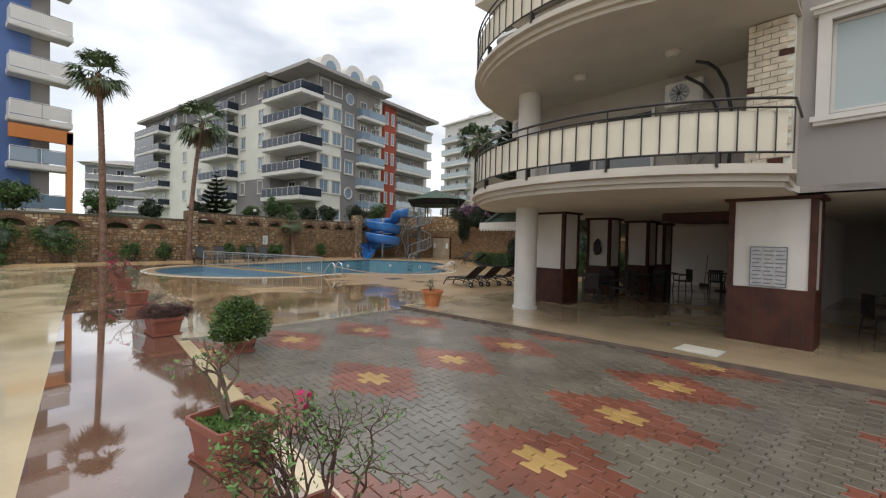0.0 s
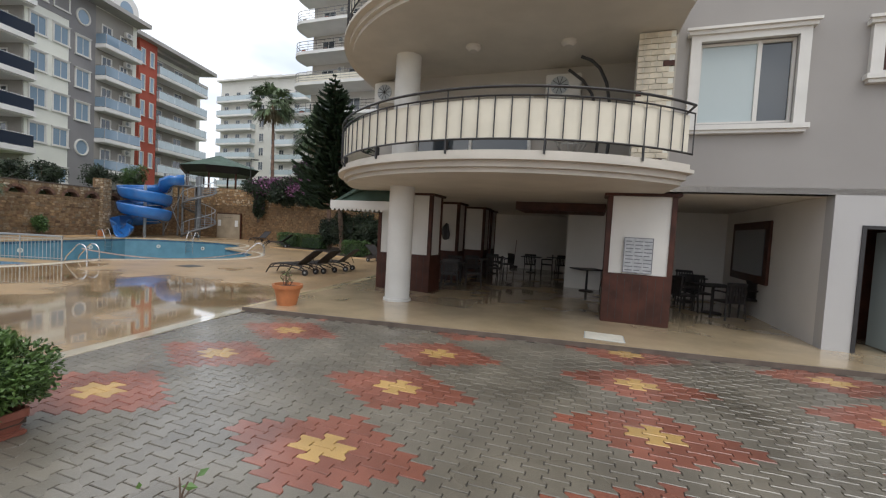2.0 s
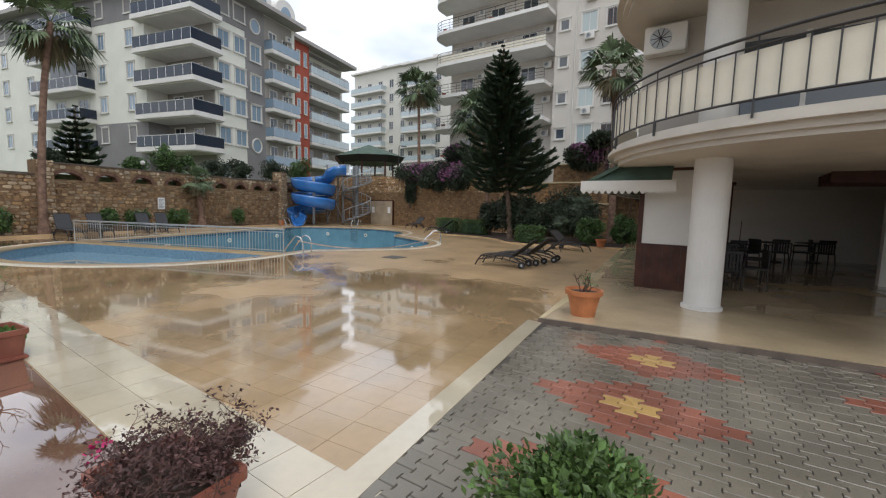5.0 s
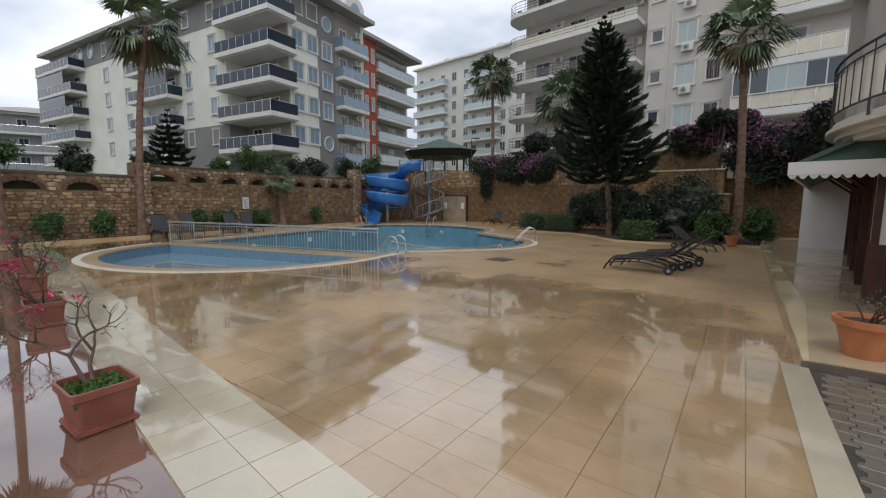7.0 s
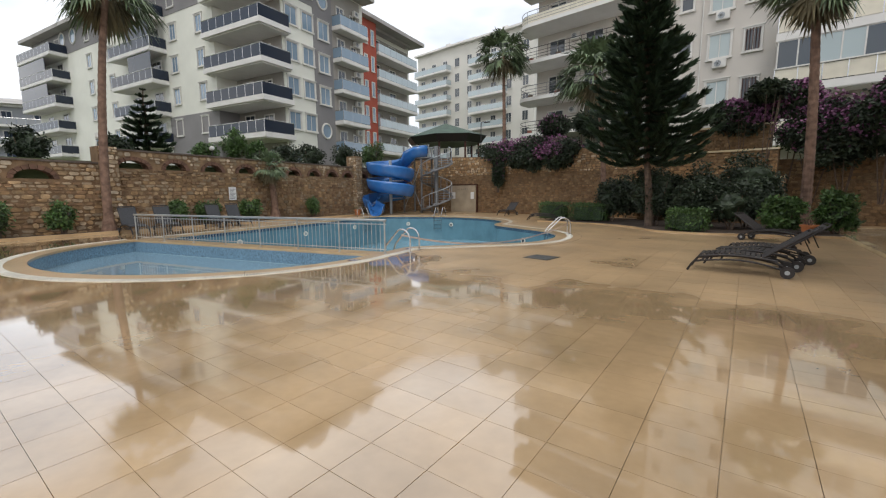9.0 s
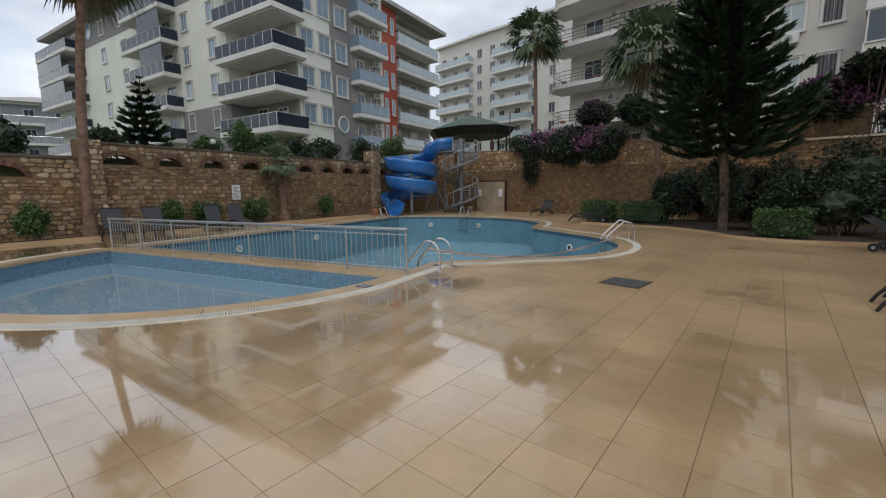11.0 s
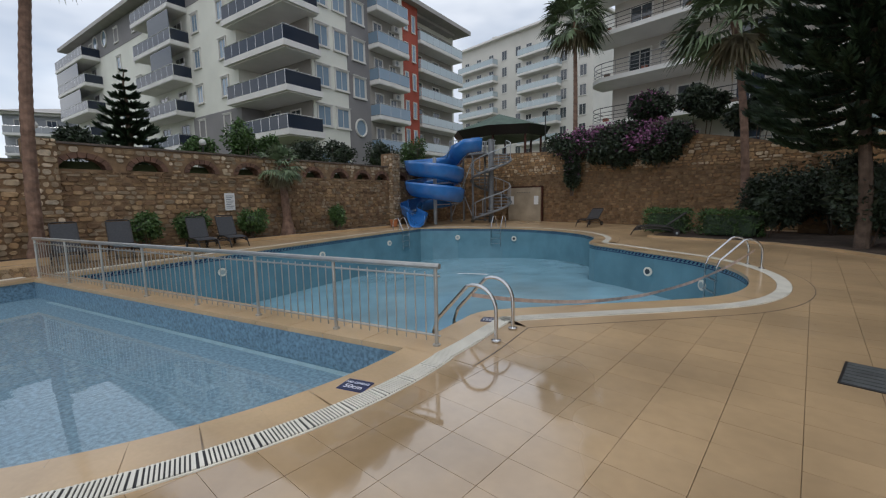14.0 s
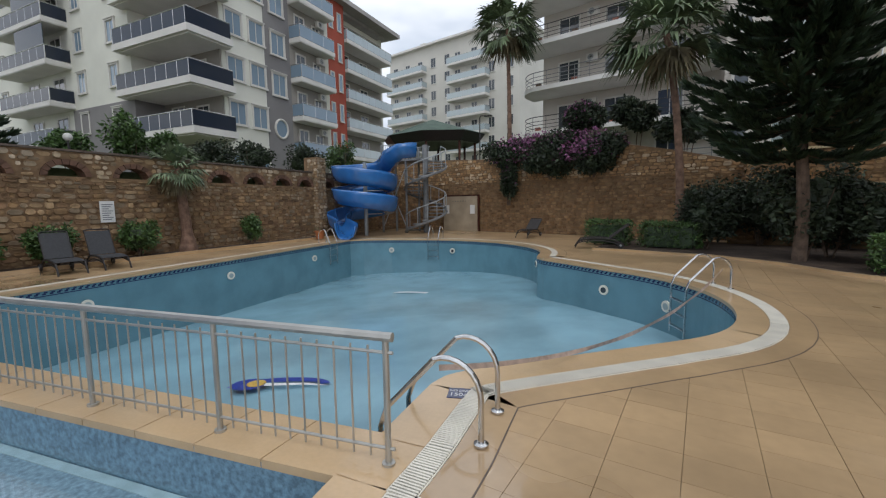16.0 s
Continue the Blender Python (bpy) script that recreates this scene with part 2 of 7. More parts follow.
TILE = mat("wet_beige_tile", (0.41, 0.279, 0.152), 0.2, 0.16, 0.7, 0.012, coat=1.0, coat_rough=0.04, coat_ior=1.8, fine=9, obj_rand=0.06, island=0.06, wet=(0.35, 0.05, 0.34), drier=(9.0, 12.4, 0.20), dry_coat=0.15)
TILE_BED = mat("wet_tile_joint", (0.40, 0.275, 0.155), 0.3, 0.15, 1.0, 0.03, coat=0.6, coat_rough=0.05, fine=20)
PALE = mat("wet_pale_tile", (0.52, 0.45, 0.33), 0.12, 0.08, 0.9, 0.01, coat=1.0, coat_rough=0.015, coat_ior=1.7, fine=14, obj_rand=0.04, island=0.04, wet=(0.4, 0.03, 0.12))
BROWN_WET = mat("wet_brown_concrete", (0.17, 0.09, 0.06), 0.06, 0.18, 0.8, 0.0, coat=1.0, coat_rough=0.008, coat_ior=2.0, fine=25, wet=(0.5, 0.02, 0.07))
CREAM = mat("cream_deck", (0.60, 0.49, 0.30), 0.25, 0.08, 0.8, 0.02, coat=0.6, coat_rough=0.05, fine=20, wet=(0.5, 0.06, 0.25))
COPING = mat("beige_coping_stone", (0.52, 0.36, 0.20), 0.3, 0.12, 1.2, 0.04, coat=0.5, coat_rough=0.08, fine=30)
WHITE_RIM = mat("white_overflow_rim", (0.74, 0.70, 0.60), 0.35, 0.08, 3.0, 0.05, coat=0.3, coat_rough=0.1)
PAVER_GREY = mat("wet_grey_paver", (0.150, 0.132, 0.102), 0.42, 0.2, 1.1, 0.25, coat=0.5, coat_rough=0.14, fine=90, obj_rand=0.09, island=0.09, coat_ior=1.45, wet=(0.45, 0.2, 0.5))
PAVER_RED = mat("wet_red_paver", (0.205, 0.074, 0.048), 0.42, 0.22, 1.1, 0.25, coat=0.5, coat_rough=0.14, fine=90, obj_rand=0.14, island=0.14, coat_ior=1.5, wet=(0.45, 0.2, 0.5))
PAVER_YELLOW = mat("wet_yellow_paver", (0.43, 0.27, 0.095), 0.42, 0.18, 1.1, 0.25, coat=0.5, coat_rough=0.14, fine=90, obj_rand=0.1, island=0.1, coat_ior=1.5, wet=(0.45, 0.2, 0.5))
PAVER_BED = mat("paver_joint_sand", (0.05, 0.042, 0.035), 0.8, 0.2, 3.0, 0.3)
PORCH = mat("polished_porch_tile", (0.46, 0.36, 0.23), 0.22, 0.1, 1.0, 0.02, coat=0.6, coat_rough=0.06, fine=15, wet=(0.6, 0.1, 0.25))
KERB_EDGE = mat("dark_kerb_edge", (0.12, 0.09, 0.07), 0.5, 0.2, 4.0, 0.2)
PLASTER = mat("white_render", (0.64, 0.61, 0.57), 0.8, 0.05, 0.6, 0.15, fine=120)
PLASTER_GREY = mat("pale_grey_render", (0.31, 0.29, 0.272), 0.85, 0.05, 0.5, 0.15, fine=120)
BALCONY_WALL = mat("warm_grey_balcony_render", (0.42, 0.385, 0.34), 0.85, 0.05, 0.6, 0.15, fine=120)
PLASTER_PALE = mat("off_white_render", (0.44, 0.425, 0.41), 0.85, 0.05, 0.5, 0.15, fine=120)
TRIM = mat("white_moulding", (0.62, 0.60, 0.56), 0.6, 0.04, 2.0, 0.05)
CEILING = mat("white_ceiling_paint", (0.56, 0.53, 0.485), 0.8, 0.04, 0.8, 0.05)
WOOD_DARK = mat("dark_brown_wood", (0.060, 0.020, 0.012), 0.5, 0.3, 3.0, 0.15, fine=40, spec=0.3)
BALCONY_TRIM = mat("cream_balcony_moulding", (0.50, 0.46, 0.40), 0.65, 0.06, 1.5, 0.06)
PANEL_WHITE = mat("white_panel_paint", (0.62, 0.60, 0.56), 0.55, 0.04, 1.5, 0.03)
STONE_L = stone_wall_mat("rubble_stone_wall", [(0.22, 0.12, 0.055), (0.36, 0.21, 0.10), (0.30, 0.20, 0.12), (0.46, 0.31, 0.17), (0.20, 0.13, 0.08)], 2.4)
STONE_CAP = stone_wall_mat("pale_rubble_band", [(0.42, 0.31, 0.20), (0.52, 0.42, 0.30), (0.34, 0.23, 0.13), (0.56, 0.47, 0.36)], 2.2)
EARTH_STONE = stone_wall_mat("ochre_stone_wall", [(0.36, 0.20, 0.08), (0.42, 0.25, 0.11), (0.30, 0.17, 0.08), (0.40, 0.26, 0.13)], 2.0)
POOL_BLUE = mat("blue_pool_mosaic", (0.13, 0.26, 0.32), 0.25, 0.10, 1.2, 0.05, coat=0.5, coat_rough=0.06, fine=45)
POOL_FLOOR = mat("pale_blue_pool_mosaic", (0.24, 0.41, 0.49), 0.2, 0.13, 0.7, 0.04, coat=0.5, coat_rough=0.05, fine=45)
KID_BLUE = mat("speckled_blue_mosaic", (0.15, 0.25, 0.33), 0.3, 0.35, 22.0, 0.05, coat=0.5, coat_rough=0.05, fine=70)
KID_FLOOR = mat("pale_speckled_mosaic", (0.25, 0.35, 0.42), 0.3, 0.28, 22.0, 0.05, coat=0.5, coat_rough=0.05, fine=70)
WHITE_BLUE = mat("pale_blue_border_tile", (0.42, 0.54, 0.58), 0.3, 0.1, 6.0, 0.02)
SOIL = mat("dark_planting_soil", (0.06, 0.04, 0.028), 0.9, 0.3, 2.0, 0.5)
GRASS_FAR = mat("rough_green_ground", (0.09, 0.11, 0.045), 0.9, 0.3, 0.4, 0.4)
GROUND = mat("pale_town_ground", (0.24, 0.22, 0.19), 0.9, 0.15, 0.1, 0.2)
STEEL = mat("stainless_steel", (0.62, 0.62, 0.62), 0.22, 0.06, 6.0, 0.0, metal=1.0)
GALV = mat("galvanised_steel", (0.36, 0.38, 0.39), 0.45, 0.15, 4.0, 0.05, metal=0.15)
RAIL_WHITE = mat("satin_steel_rail", (0.44, 0.43, 0.40), 0.32, 0.08, 6.0, 0.0, metal=0.65)
STAIR_GREY = mat("weathered_grey_stair_steel", (0.20, 0.205, 0.21), 0.5, 0.15, 4.0, 0.05, metal=0.2)
PANEL_BEIGE = mat("stained_beige_concrete", (0.36, 0.29, 0.205), 0.75, 0.14, 1.6, 0.12)
IRON = mat("black_iron", (0.018, 0.016, 0.016), 0.4, 0.2, 8.0, 0.1)
RAIL_SCREEN = mat("cream_fabric_screen", (0.66, 0.61, 0.50), 0.85, 0.05, 2.0, 0.1)
GLASS = glassy("window_glass", (0.05, 0.06, 0.07))
GLASS_PALE = glassy("curtained_window_glass", (0.36, 0.42, 0.42))
GLASS_BLUE = glassy("blue_tinted_glass", (0.20, 0.28, 0.36))
GLASS_SMOKE = glassy("smoked_balcony_glass", (0.022, 0.03, 0.048), 0.12, 0.1, 0.35)
GLASS_DARK = glassy("dark_balcony_glazing", (0.035, 0.045, 0.06), 0.1, 0.1, 0.4)
GLASS_CLEAR = glassy("pale_balcony_glass", (0.40, 0.47, 0.50))
TERRA = mat("terracotta_plastic", (0.24, 0.08, 0.052), 0.4, 0.12, 5.0, 0.08, obj_rand=0.1)
TERRA_ORANGE = mat("orange_clay", (0.42, 0.15, 0.055), 0.55, 0.12, 5.0, 0.08)
SLIDE_BLUE = mat("blue_fibreglass", (0.03, 0.15, 0.42), 0.22, 0.1, 2.0, 0.0, coat=0.6, coat_rough=0.08)
ROOF_GREEN = mat("green_shingle", (0.06, 0.10, 0.075), 0.75, 0.2, 2.0, 0.3)
DARK = mat("dark_brown_weave", (0.02, 0.016, 0.015), 0.55, 0.3, 12.0, 0.2)
LOUNGE = mat("dark_grey_sling_fabric", (0.035, 0.036, 0.04), 0.7, 0.15, 20.0, 0.1)
BARK = mat("grey_brown_bark", (0.13, 0.09, 0.065), 0.9, 0.3, 6.0, 0.8, fine=25)
BARK_PALM = mat("reddish_palm_bark", (0.18, 0.108, 0.075), 0.9, 0.3, 5.0, 0.8, fine=22)
LEAF = mat("green_leaf", (0.055, 0.105, 0.025), 0.5, 0.3, 3.0, 0.0, island=0.45)
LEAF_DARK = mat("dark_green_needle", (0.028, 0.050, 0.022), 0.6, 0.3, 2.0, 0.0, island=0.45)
LEAF_BRIGHT = mat("bright_shrub_leaf", (0.10, 0.185, 0.05), 0.45, 0.25, 4.0, 0.0, island=0.4)
LEAF_PALM = mat("palm_frond_green", (0.11, 0.15, 0.075), 0.5, 0.3, 2.0, 0.0, island=0.4)
FROND_DRY = mat("dry_palm_frond", (0.16, 0.13, 0.07), 0.8, 0.3, 2.0, 0.0, island=0.3)
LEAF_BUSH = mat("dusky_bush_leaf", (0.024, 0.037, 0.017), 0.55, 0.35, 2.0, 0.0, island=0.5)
LEAF_MID = mat("box_shrub_leaf", (0.072, 0.125, 0.030), 0.5, 0.3, 4.0, 0.0, island=0.45)
FLOWER = mat("mauve_bougainvillea", (0.20, 0.072, 0.155), 0.6, 0.3, 3.0, 0.0, island=0.4)
MAGENTA = mat("magenta_petal", (0.50, 0.02, 0.13), 0.55, 0.2, 5.0, 0.0, island=0.3)
TWIG = mat("dry_brown_twig", (0.085, 0.045, 0.035), 0.85, 0.3, 10.0, 0.3)
MOSS = mat("green_moss", (0.07, 0.13, 0.025), 0.9, 0.4, 14.0, 0.6)
TAPE = mat("faded_plastic_tape", (0.46, 0.36, 0.31), 0.5, 0.2, 9.0)
NOTICE = mat("grey_printed_notice", (0.40, 0.41, 0.42), 0.6, 0.12, 14.0)
PAPER = mat("white_paper_notice", (0.72, 0.71, 0.69), 0.6, 0.03, 3.0)
INK = mat("grey_ink", (0.16, 0.16, 0.18), 0.7, 0.1, 5.0)

# ---- pool plan ----
def ring_pts(pts, off, closed=False):
    """Points moved off to the right of the way they run."""
    out = []
    n = len(pts)
    for i in range(n):
        a = Vector(pts[i - 1] if (i or closed) else pts[0])
        b = Vector(pts[(i + 1) % n] if (i < n - 1 or closed) else pts[-1])
        d = (b - a).normalized()
        out.append((pts[i][0] + d.y * off, pts[i][1] - d.x * off))
    if off > 0.2:
        # at an inner corner the moved points gather in the mitre
        ok = [min(math.dist(q, p) for p in pts) > off * 0.985 for q in out]
        bad = [k for k in range(n) if not ok[k]]
        for p, q in zip(bad, bad[1:]):
            if q - p < n * 0.03 + 3:
                ok[p:q] = [False] * (q - p)
        i = 0
        while i < n:
            if ok[i]:
                i += 1
                continue
            j = i
            while j < n and not ok[j]:
                j += 1
            w = int(n * 0.05) + 3
            found = None
            for p in range(max(0, i - w), min(j, n - 3)):
                for q in range(min(n - 2, j + w), p + 1, -1):
                    (ax, ay), (bx, by), (cx, cy), (dx, dy) = out[p], out[p + 1], out[q], out[q + 1]
                    den = (bx - ax) * (dy - cy) - (by - ay) * (dx - cx)
                    if abs(den) < 1e-12:
                        continue
                    s_ = ((cx - ax) * (dy - cy) - (cy - ay) * (dx - cx)) / den
                    t_ = ((cx - ax) * (by - ay) - (cy - ay) * (bx - ax)) / den
                    if 0 <= s_ <= 1 and 0 <= t_ <= 1:
                        found = (p, q, (ax + (bx - ax) * s_, ay + (by - ay) * s_))
                        break
                if found:
                    break
            if found:
                for k in range(found[0] + 1, found[1] + 1):
                    out[k] = found[2]
            i = j
    return out


DV = radians(6.5)
DD, DN = Vector((math.cos(DV), math.sin(DV))), Vector((-math.sin(DV), math.cos(DV)))
KC = Vector((-21.25, 13.87))
KID = [tuple(KC + DD * 4.88 * math.cos(a) + DN * 4.52 * math.sin(a)) for a in (math.pi + math.pi * k / 48 for k in range(49))]
BIG = [(-16.40, 14.95), (-16.43, 15.5), (-16.45, 15.92), (-16.39, 16.16), (-16.16, 16.42), (-15.93, 16.64), (-15.41, 17.11), (-14.92, 17.56)]
BIG += [(-17.2 + q * math.cos(a), 20.45 + q * math.sin(a)) for a, q in ((b, 3.95 - 0.27 * math.exp(-((math.degrees(b) + 45) / 17) ** 2)) for b in (radians(-46 + 108 * k / 26) for k in range(27)))]
BIG += [(-16.4, 24.75), (-17.35, 25.4), (-17.62, 25.75)]
BIG += [(-22.9 + 5.2 * math.cos(a), 26.2 + 4.75 * math.sin(a)) for a in (radians(2 + 96 * k / 22) for k in range(23))]
BIG += [(-26.0, 30.3), (-27.3, 29.7), (-27.75, 29.2), (-27.35, 25.0), (-26.75, 19.5), (-26.15, 13.86)]
BIG_RIM = [(-16.405, 14.44), (-16.40, 14.7)] + BIG
HOLE = ring_pts(KID, 0.03) + ring_pts(BIG, 0.03)


def inside(x, y, poly):
    r = False
    n = len(poly)
    for i in range(n):
        x1, y1 = poly[i][:2]
        x2, y2 = poly[i - 1][:2]
        if (y1 > y) != (y2 > y) and x < (x2 - x1) * (y - y1) / (y2 - y1) + x1:
            r = not r
    return r


RIM_OUT = ring_pts(KID, 0.66) + ring_pts(BIG_RIM, 0.86)

# ---- ground ----
from mathutils import geometry


def filled(outer, holes, z):
    loops = [[Vector((*p, 0)) for p in outer]] + [[Vector((*p, 0)) for p in h] for h in holes]
    flat = [p for lp in loops for p in lp]
    tris = geometry.tessellate_polygon(loops)
    fs = []
    for a, b, c in tris:
        pa, pb, pc = flat[a], flat[b], flat[c]
        up = (pb - pa).cross(pc - pa).z
        if abs(up) > 1e-9:
            fs.append((a, b, c) if up > 0 else (a, c, b))
    return [(p.x, p.y, z) for p in flat], fs


v_, f_ = filled([(-1500, -1500), (1500, -1500), (1500, 1500), (-1500, 1500)], [[(-33, -40), (30, -40), (30, 44), (-33, 44)]], -0.05)
tagged(part("ground", sheet(v_, f_), GROUND), "pale open town ground reaching the horizon", "ground", kind="structure")
v_, f_ = filled([(-33, -40), (30, -40), (30, 44), (-33, 44)], [HOLE], -0.012)
deck = tagged(part("deck_floor", sheet(v_, f_), TILE_BED), "wet beige tiled pool deck with dark joints", "floor", kind="structure")

# plan lines
PAVE = [(-6.83, 4.55), (7.0, 1.30), (16, -0.8), (16, 7.2), (5.1, 8.62), (-6.28, 9.68)]
PORCH_P = [(-6.25, 9.70), (5.1, 8.64), (16, 7.3), (20, 24), (-3.9, 29.0), (-5.6, 13.0)]
BED = [(-16.2, 28.6), (-14.66, 28.15), (-12.5, 27.5), (-11.2, 26.3), (-10.5, 25.0), (-10.0, 24.5), (-8.8, 24.15), (-7.5, 24.3), (-4.6, 24.6), (-3.0, 30.5), (-15.5, 33.5)]

# strips along the planters
def uv_slab(u0, u1, v0, v1, z0, z1):
    bm = BM()
    box(bm, u0, u1, v0, v1, z0, z1, RUV)
    return bm


tagged(part("walkway_strip", uv_slab(-33.0, 9, 1.03, 2.62, -0.06, 0.0), BROWN_WET), "wet dark brown walkway strip mirroring the sky", "walkway", kind="structure")
tagged(part("cream_terrace", uv_slab(-33.0, 9, -30, 1.03, -0.06, 0.004), CREAM), "wet cream coloured terrace floor", "floor", kind="structure")
tagged(part("paving_edge_strip", uv_slab(-7.5, 12, 2.62, 2.8, -0.06, 0.012), CREAM), "thin pale edging strip beside the block paving", "kerb", kind="structure")

# bed of the block paving
bm = BM()
prism(bm, PAVE, -0.06, -0.004)
paving = tagged(part("block_paving", bm, PAVER_BED), "wet grey interlocking block paving with red and yellow diamonds", "paving", kind="structure")
# pale strip at its pool side
bm = BM()
prism(bm, [(-7.02, 4.52), (-6.78, 4.52), (-6.26, 9.66), (-6.50, 9.74)], -0.05, 0.012)
tagged(part("paving_border", bm, PALE), "pale stone border between block paving and deck", "kerb", kind="structure")

# porch floor, one step up
bm = BM()
prism(bm, PORCH_P, -0.05, 0.085)
tagged(part("porch_floor", bm, PORCH), "polished beige porch floor one step up", "floor", kind="structure")
bm = BM()
prism(bm, [(-6.33, 9.655), (5.1, 8.595), (16, 7.25), (16, 7.30), (5.1, 8.64), (-6.30, 9.70)], -0.05, 0.078)
tagged(part("porch_step_edge", bm, KERB_EDGE), "dark wet riser of the porch step", "step", kind="structure")
bm = BM()
prism(bm, [(-6.31, 9.68), (-6.25, 9.705), (-5.6, 13.0), (-3.9, 29.0), (-4.1, 29.0), (-5.9, 12.9)], -0.05, 0.088)
tagged(part("porch_kerb", bm, CREAM), "pale kerb of the porch beside the deck", "kerb", kind="structure")

# ---- pool basin ----
pool = tagged(thing("swimming_pool", "drained blue mosaic swimming pool with two round lobes", "pool"), kind="structure")


def wall_strip(pts, z0, z1, closed=False):
    """Inner face of a basin, z0 may be a function of the place."""
    vs, fs = [], []
    n = len(pts)
    for p in pts:
        zz = z0(p[0], p[1]) if callable(z0) else z0
        vs += [(p[0], p[1], zz), (p[0], p[1], z1)]
    for i in range(n if closed else n - 1):
        j = (i + 1) % n
        fs.append((2 * i, 2 * i + 1, 2 * j + 1, 2 * j))
    return sheet(vs, fs, "basin_wall")


def big_floor(x, y):
    return -1.22 - 0.052 * min(max(-16.0 - x, 0), 12)


part("basin_wall", wall_strip(BIG, lambda x, y: big_floor(x, y) - 0.02, -0.02, True), POOL_BLUE, pool)
v_, f_ = filled(BIG, [], 0)
part("basin_floor", sheet([(x, y, big_floor(x, y)) for x, y, z in v_], f_), POOL_FLOOR, pool, "pale blue mosaic floor")
part("paddling_wall", wall_strip(KID, -0.52, -0.02, True), KID_BLUE, pool)
v_, f_ = filled(KID, [], -0.5)
part("paddling_floor", sheet(v_, f_), KID_FLOOR, pool, "speckled blue mosaic floor under shallow water")


def strip(pts, a, b, z0, z1, close_ends=True):
    """A flat band that runs beside a line, from offset a to offset b."""
    pa, pb = ring_pts(pts, a), ring_pts(pts, b)
    vs, fs = [], []
    for p, q in zip(pa, pb):
        vs += [(*p, z0), (*p, z1), (*q, z1), (*q, z0)]
    for i in range(len(pts) - 1):
        k, j = 4 * i, 4 * i + 4
        fs += [(k, j, j + 1, k + 1)[::-1], (k + 1, j + 1, j + 2, k + 2)[::-1], (k + 2, j + 2, j + 3, k + 3)[::-1]]
    return sheet(vs, fs, "band")


def seg(poly, n):
    """Even subdivision of a line."""
    L = [0.0]
    for a, b in zip(poly, poly[1:]):
        L.append(L[-1] + math.dist(a, b))
    out = []
    for k in range(n + 1):
        s = L[-1] * k / n
        i = max(j for j in range(len(L)) if L[j] <= s + 1e-9)
        i = min(i, len(poly) - 2)
        t = (s - L[i]) / max(L[i + 1] - L[i], 1e-9)
        out.append((poly[i][0] + (poly[i + 1][0] - poly[i][0]) * t, poly[i][1] + (poly[i + 1][1] - poly[i][1]) * t))
    return out


def coping(name, line, a, b, n, z1, m, label):
    """Coping in short stones with thin joints."""
    pts = seg(line, n * 4)
    top = thing(name, label, "coping", kind="structure")
    for k in range(n):
        sub = pts[4 * k:4 * k + 5]
        s0 = [sub[0]] + sub[1:-1] + [(sub[-2][0] + (sub[-1][0] - sub[-2][0]) * 0.99, sub[-2][1] + (sub[-1][1] - sub[-2][1]) * 0.99)]
        part("coping_stone", strip(s0, a, b, -0.06, z1), m, top)
    return top


coping("pool_coping", BIG_RIM, -0.03, 0.355, 90, 0.006, COPING, "beige stone coping round the swimming pool")
coping("paddling_pool_coping", KID, -0.03, 0.36, 36, 0.006, COPING, "beige stone coping round the paddling pool")
tagged(part("pool_rim", strip(seg(BIG_RIM, 800), 0.36, 0.565, -0.06, 0.009), WHITE_RIM), "white overflow rim round the swimming pool", "rim", kind="structure")
tagged(part("paddling_pool_rim", strip(seg(KID, 120), 0.365, 0.58, -0.06, 0.009), WHITE_RIM), "white overflow rim round the paddling pool", "rim", kind="structure")

# dividing ledge
div = tagged(thing("pool_divider", "narrow beige ledge between the two pools", "ledge"), kind="structure")
n = 16
for k in range(n):
    a, b = k / n, (k + 0.985) / n
    q0, q1 = Vector((-26.12, 13.30)), Vector((-16.40, 14.42))
    r0, r1 = Vector((-26.17, 13.88)), Vector((-16.40, 14.98))
    bm = BM()
    prism(bm, [tuple(q0.lerp(q1, a)), tuple(q0.lerp(q1, b)), tuple(r0.lerp(r1, b)), tuple(r0.lerp(r1, a))], -0.06, 0.003)
    part("coping_stone", bm, COPING, div)
bm = BM()
prism(bm, [(-26.1, 13.34), (-16.37, 14.45), (-16.29, 14.93), (-26.15, 13.84)], -1.9, -0.02)
part("ledge_wall", bm, POOL_BLUE, div)
bm = BM()
prism(bm, [(-16.43, 14.30), (-16.05, 14.22), (-16.05, 15.0), (-16.42, 15.0)], -0.06, 0.0015)
tagged(part("coping_corner", bm, COPING), "beige corner slab at the ledge between the pools", "coping", kind="structure")
tagged(part("rim_border", strip(seg(BIG_RIM, 800), 0.57, 0.85, -0.05, 0.0035), TILE), "band of wet beige tile outside the overflow rim", "border", kind="structure")
tagged(part("rim_joint", strip(seg(BIG_RIM, 800), 0.85, 0.862, -0.05, 0.003), KERB_EDGE), "dark joint between the rim border and the deck", "joint", kind="structure")

bm = BM()
prism(bm, [(-25.3, 13.30), (-16.95, 14.265), (-16.94, 14.355), (-25.31, 13.39)], -0.5, -0.485)
part("floor_border", bm, WHITE_BLUE, pool, "pale blue border at the foot of the ledge")
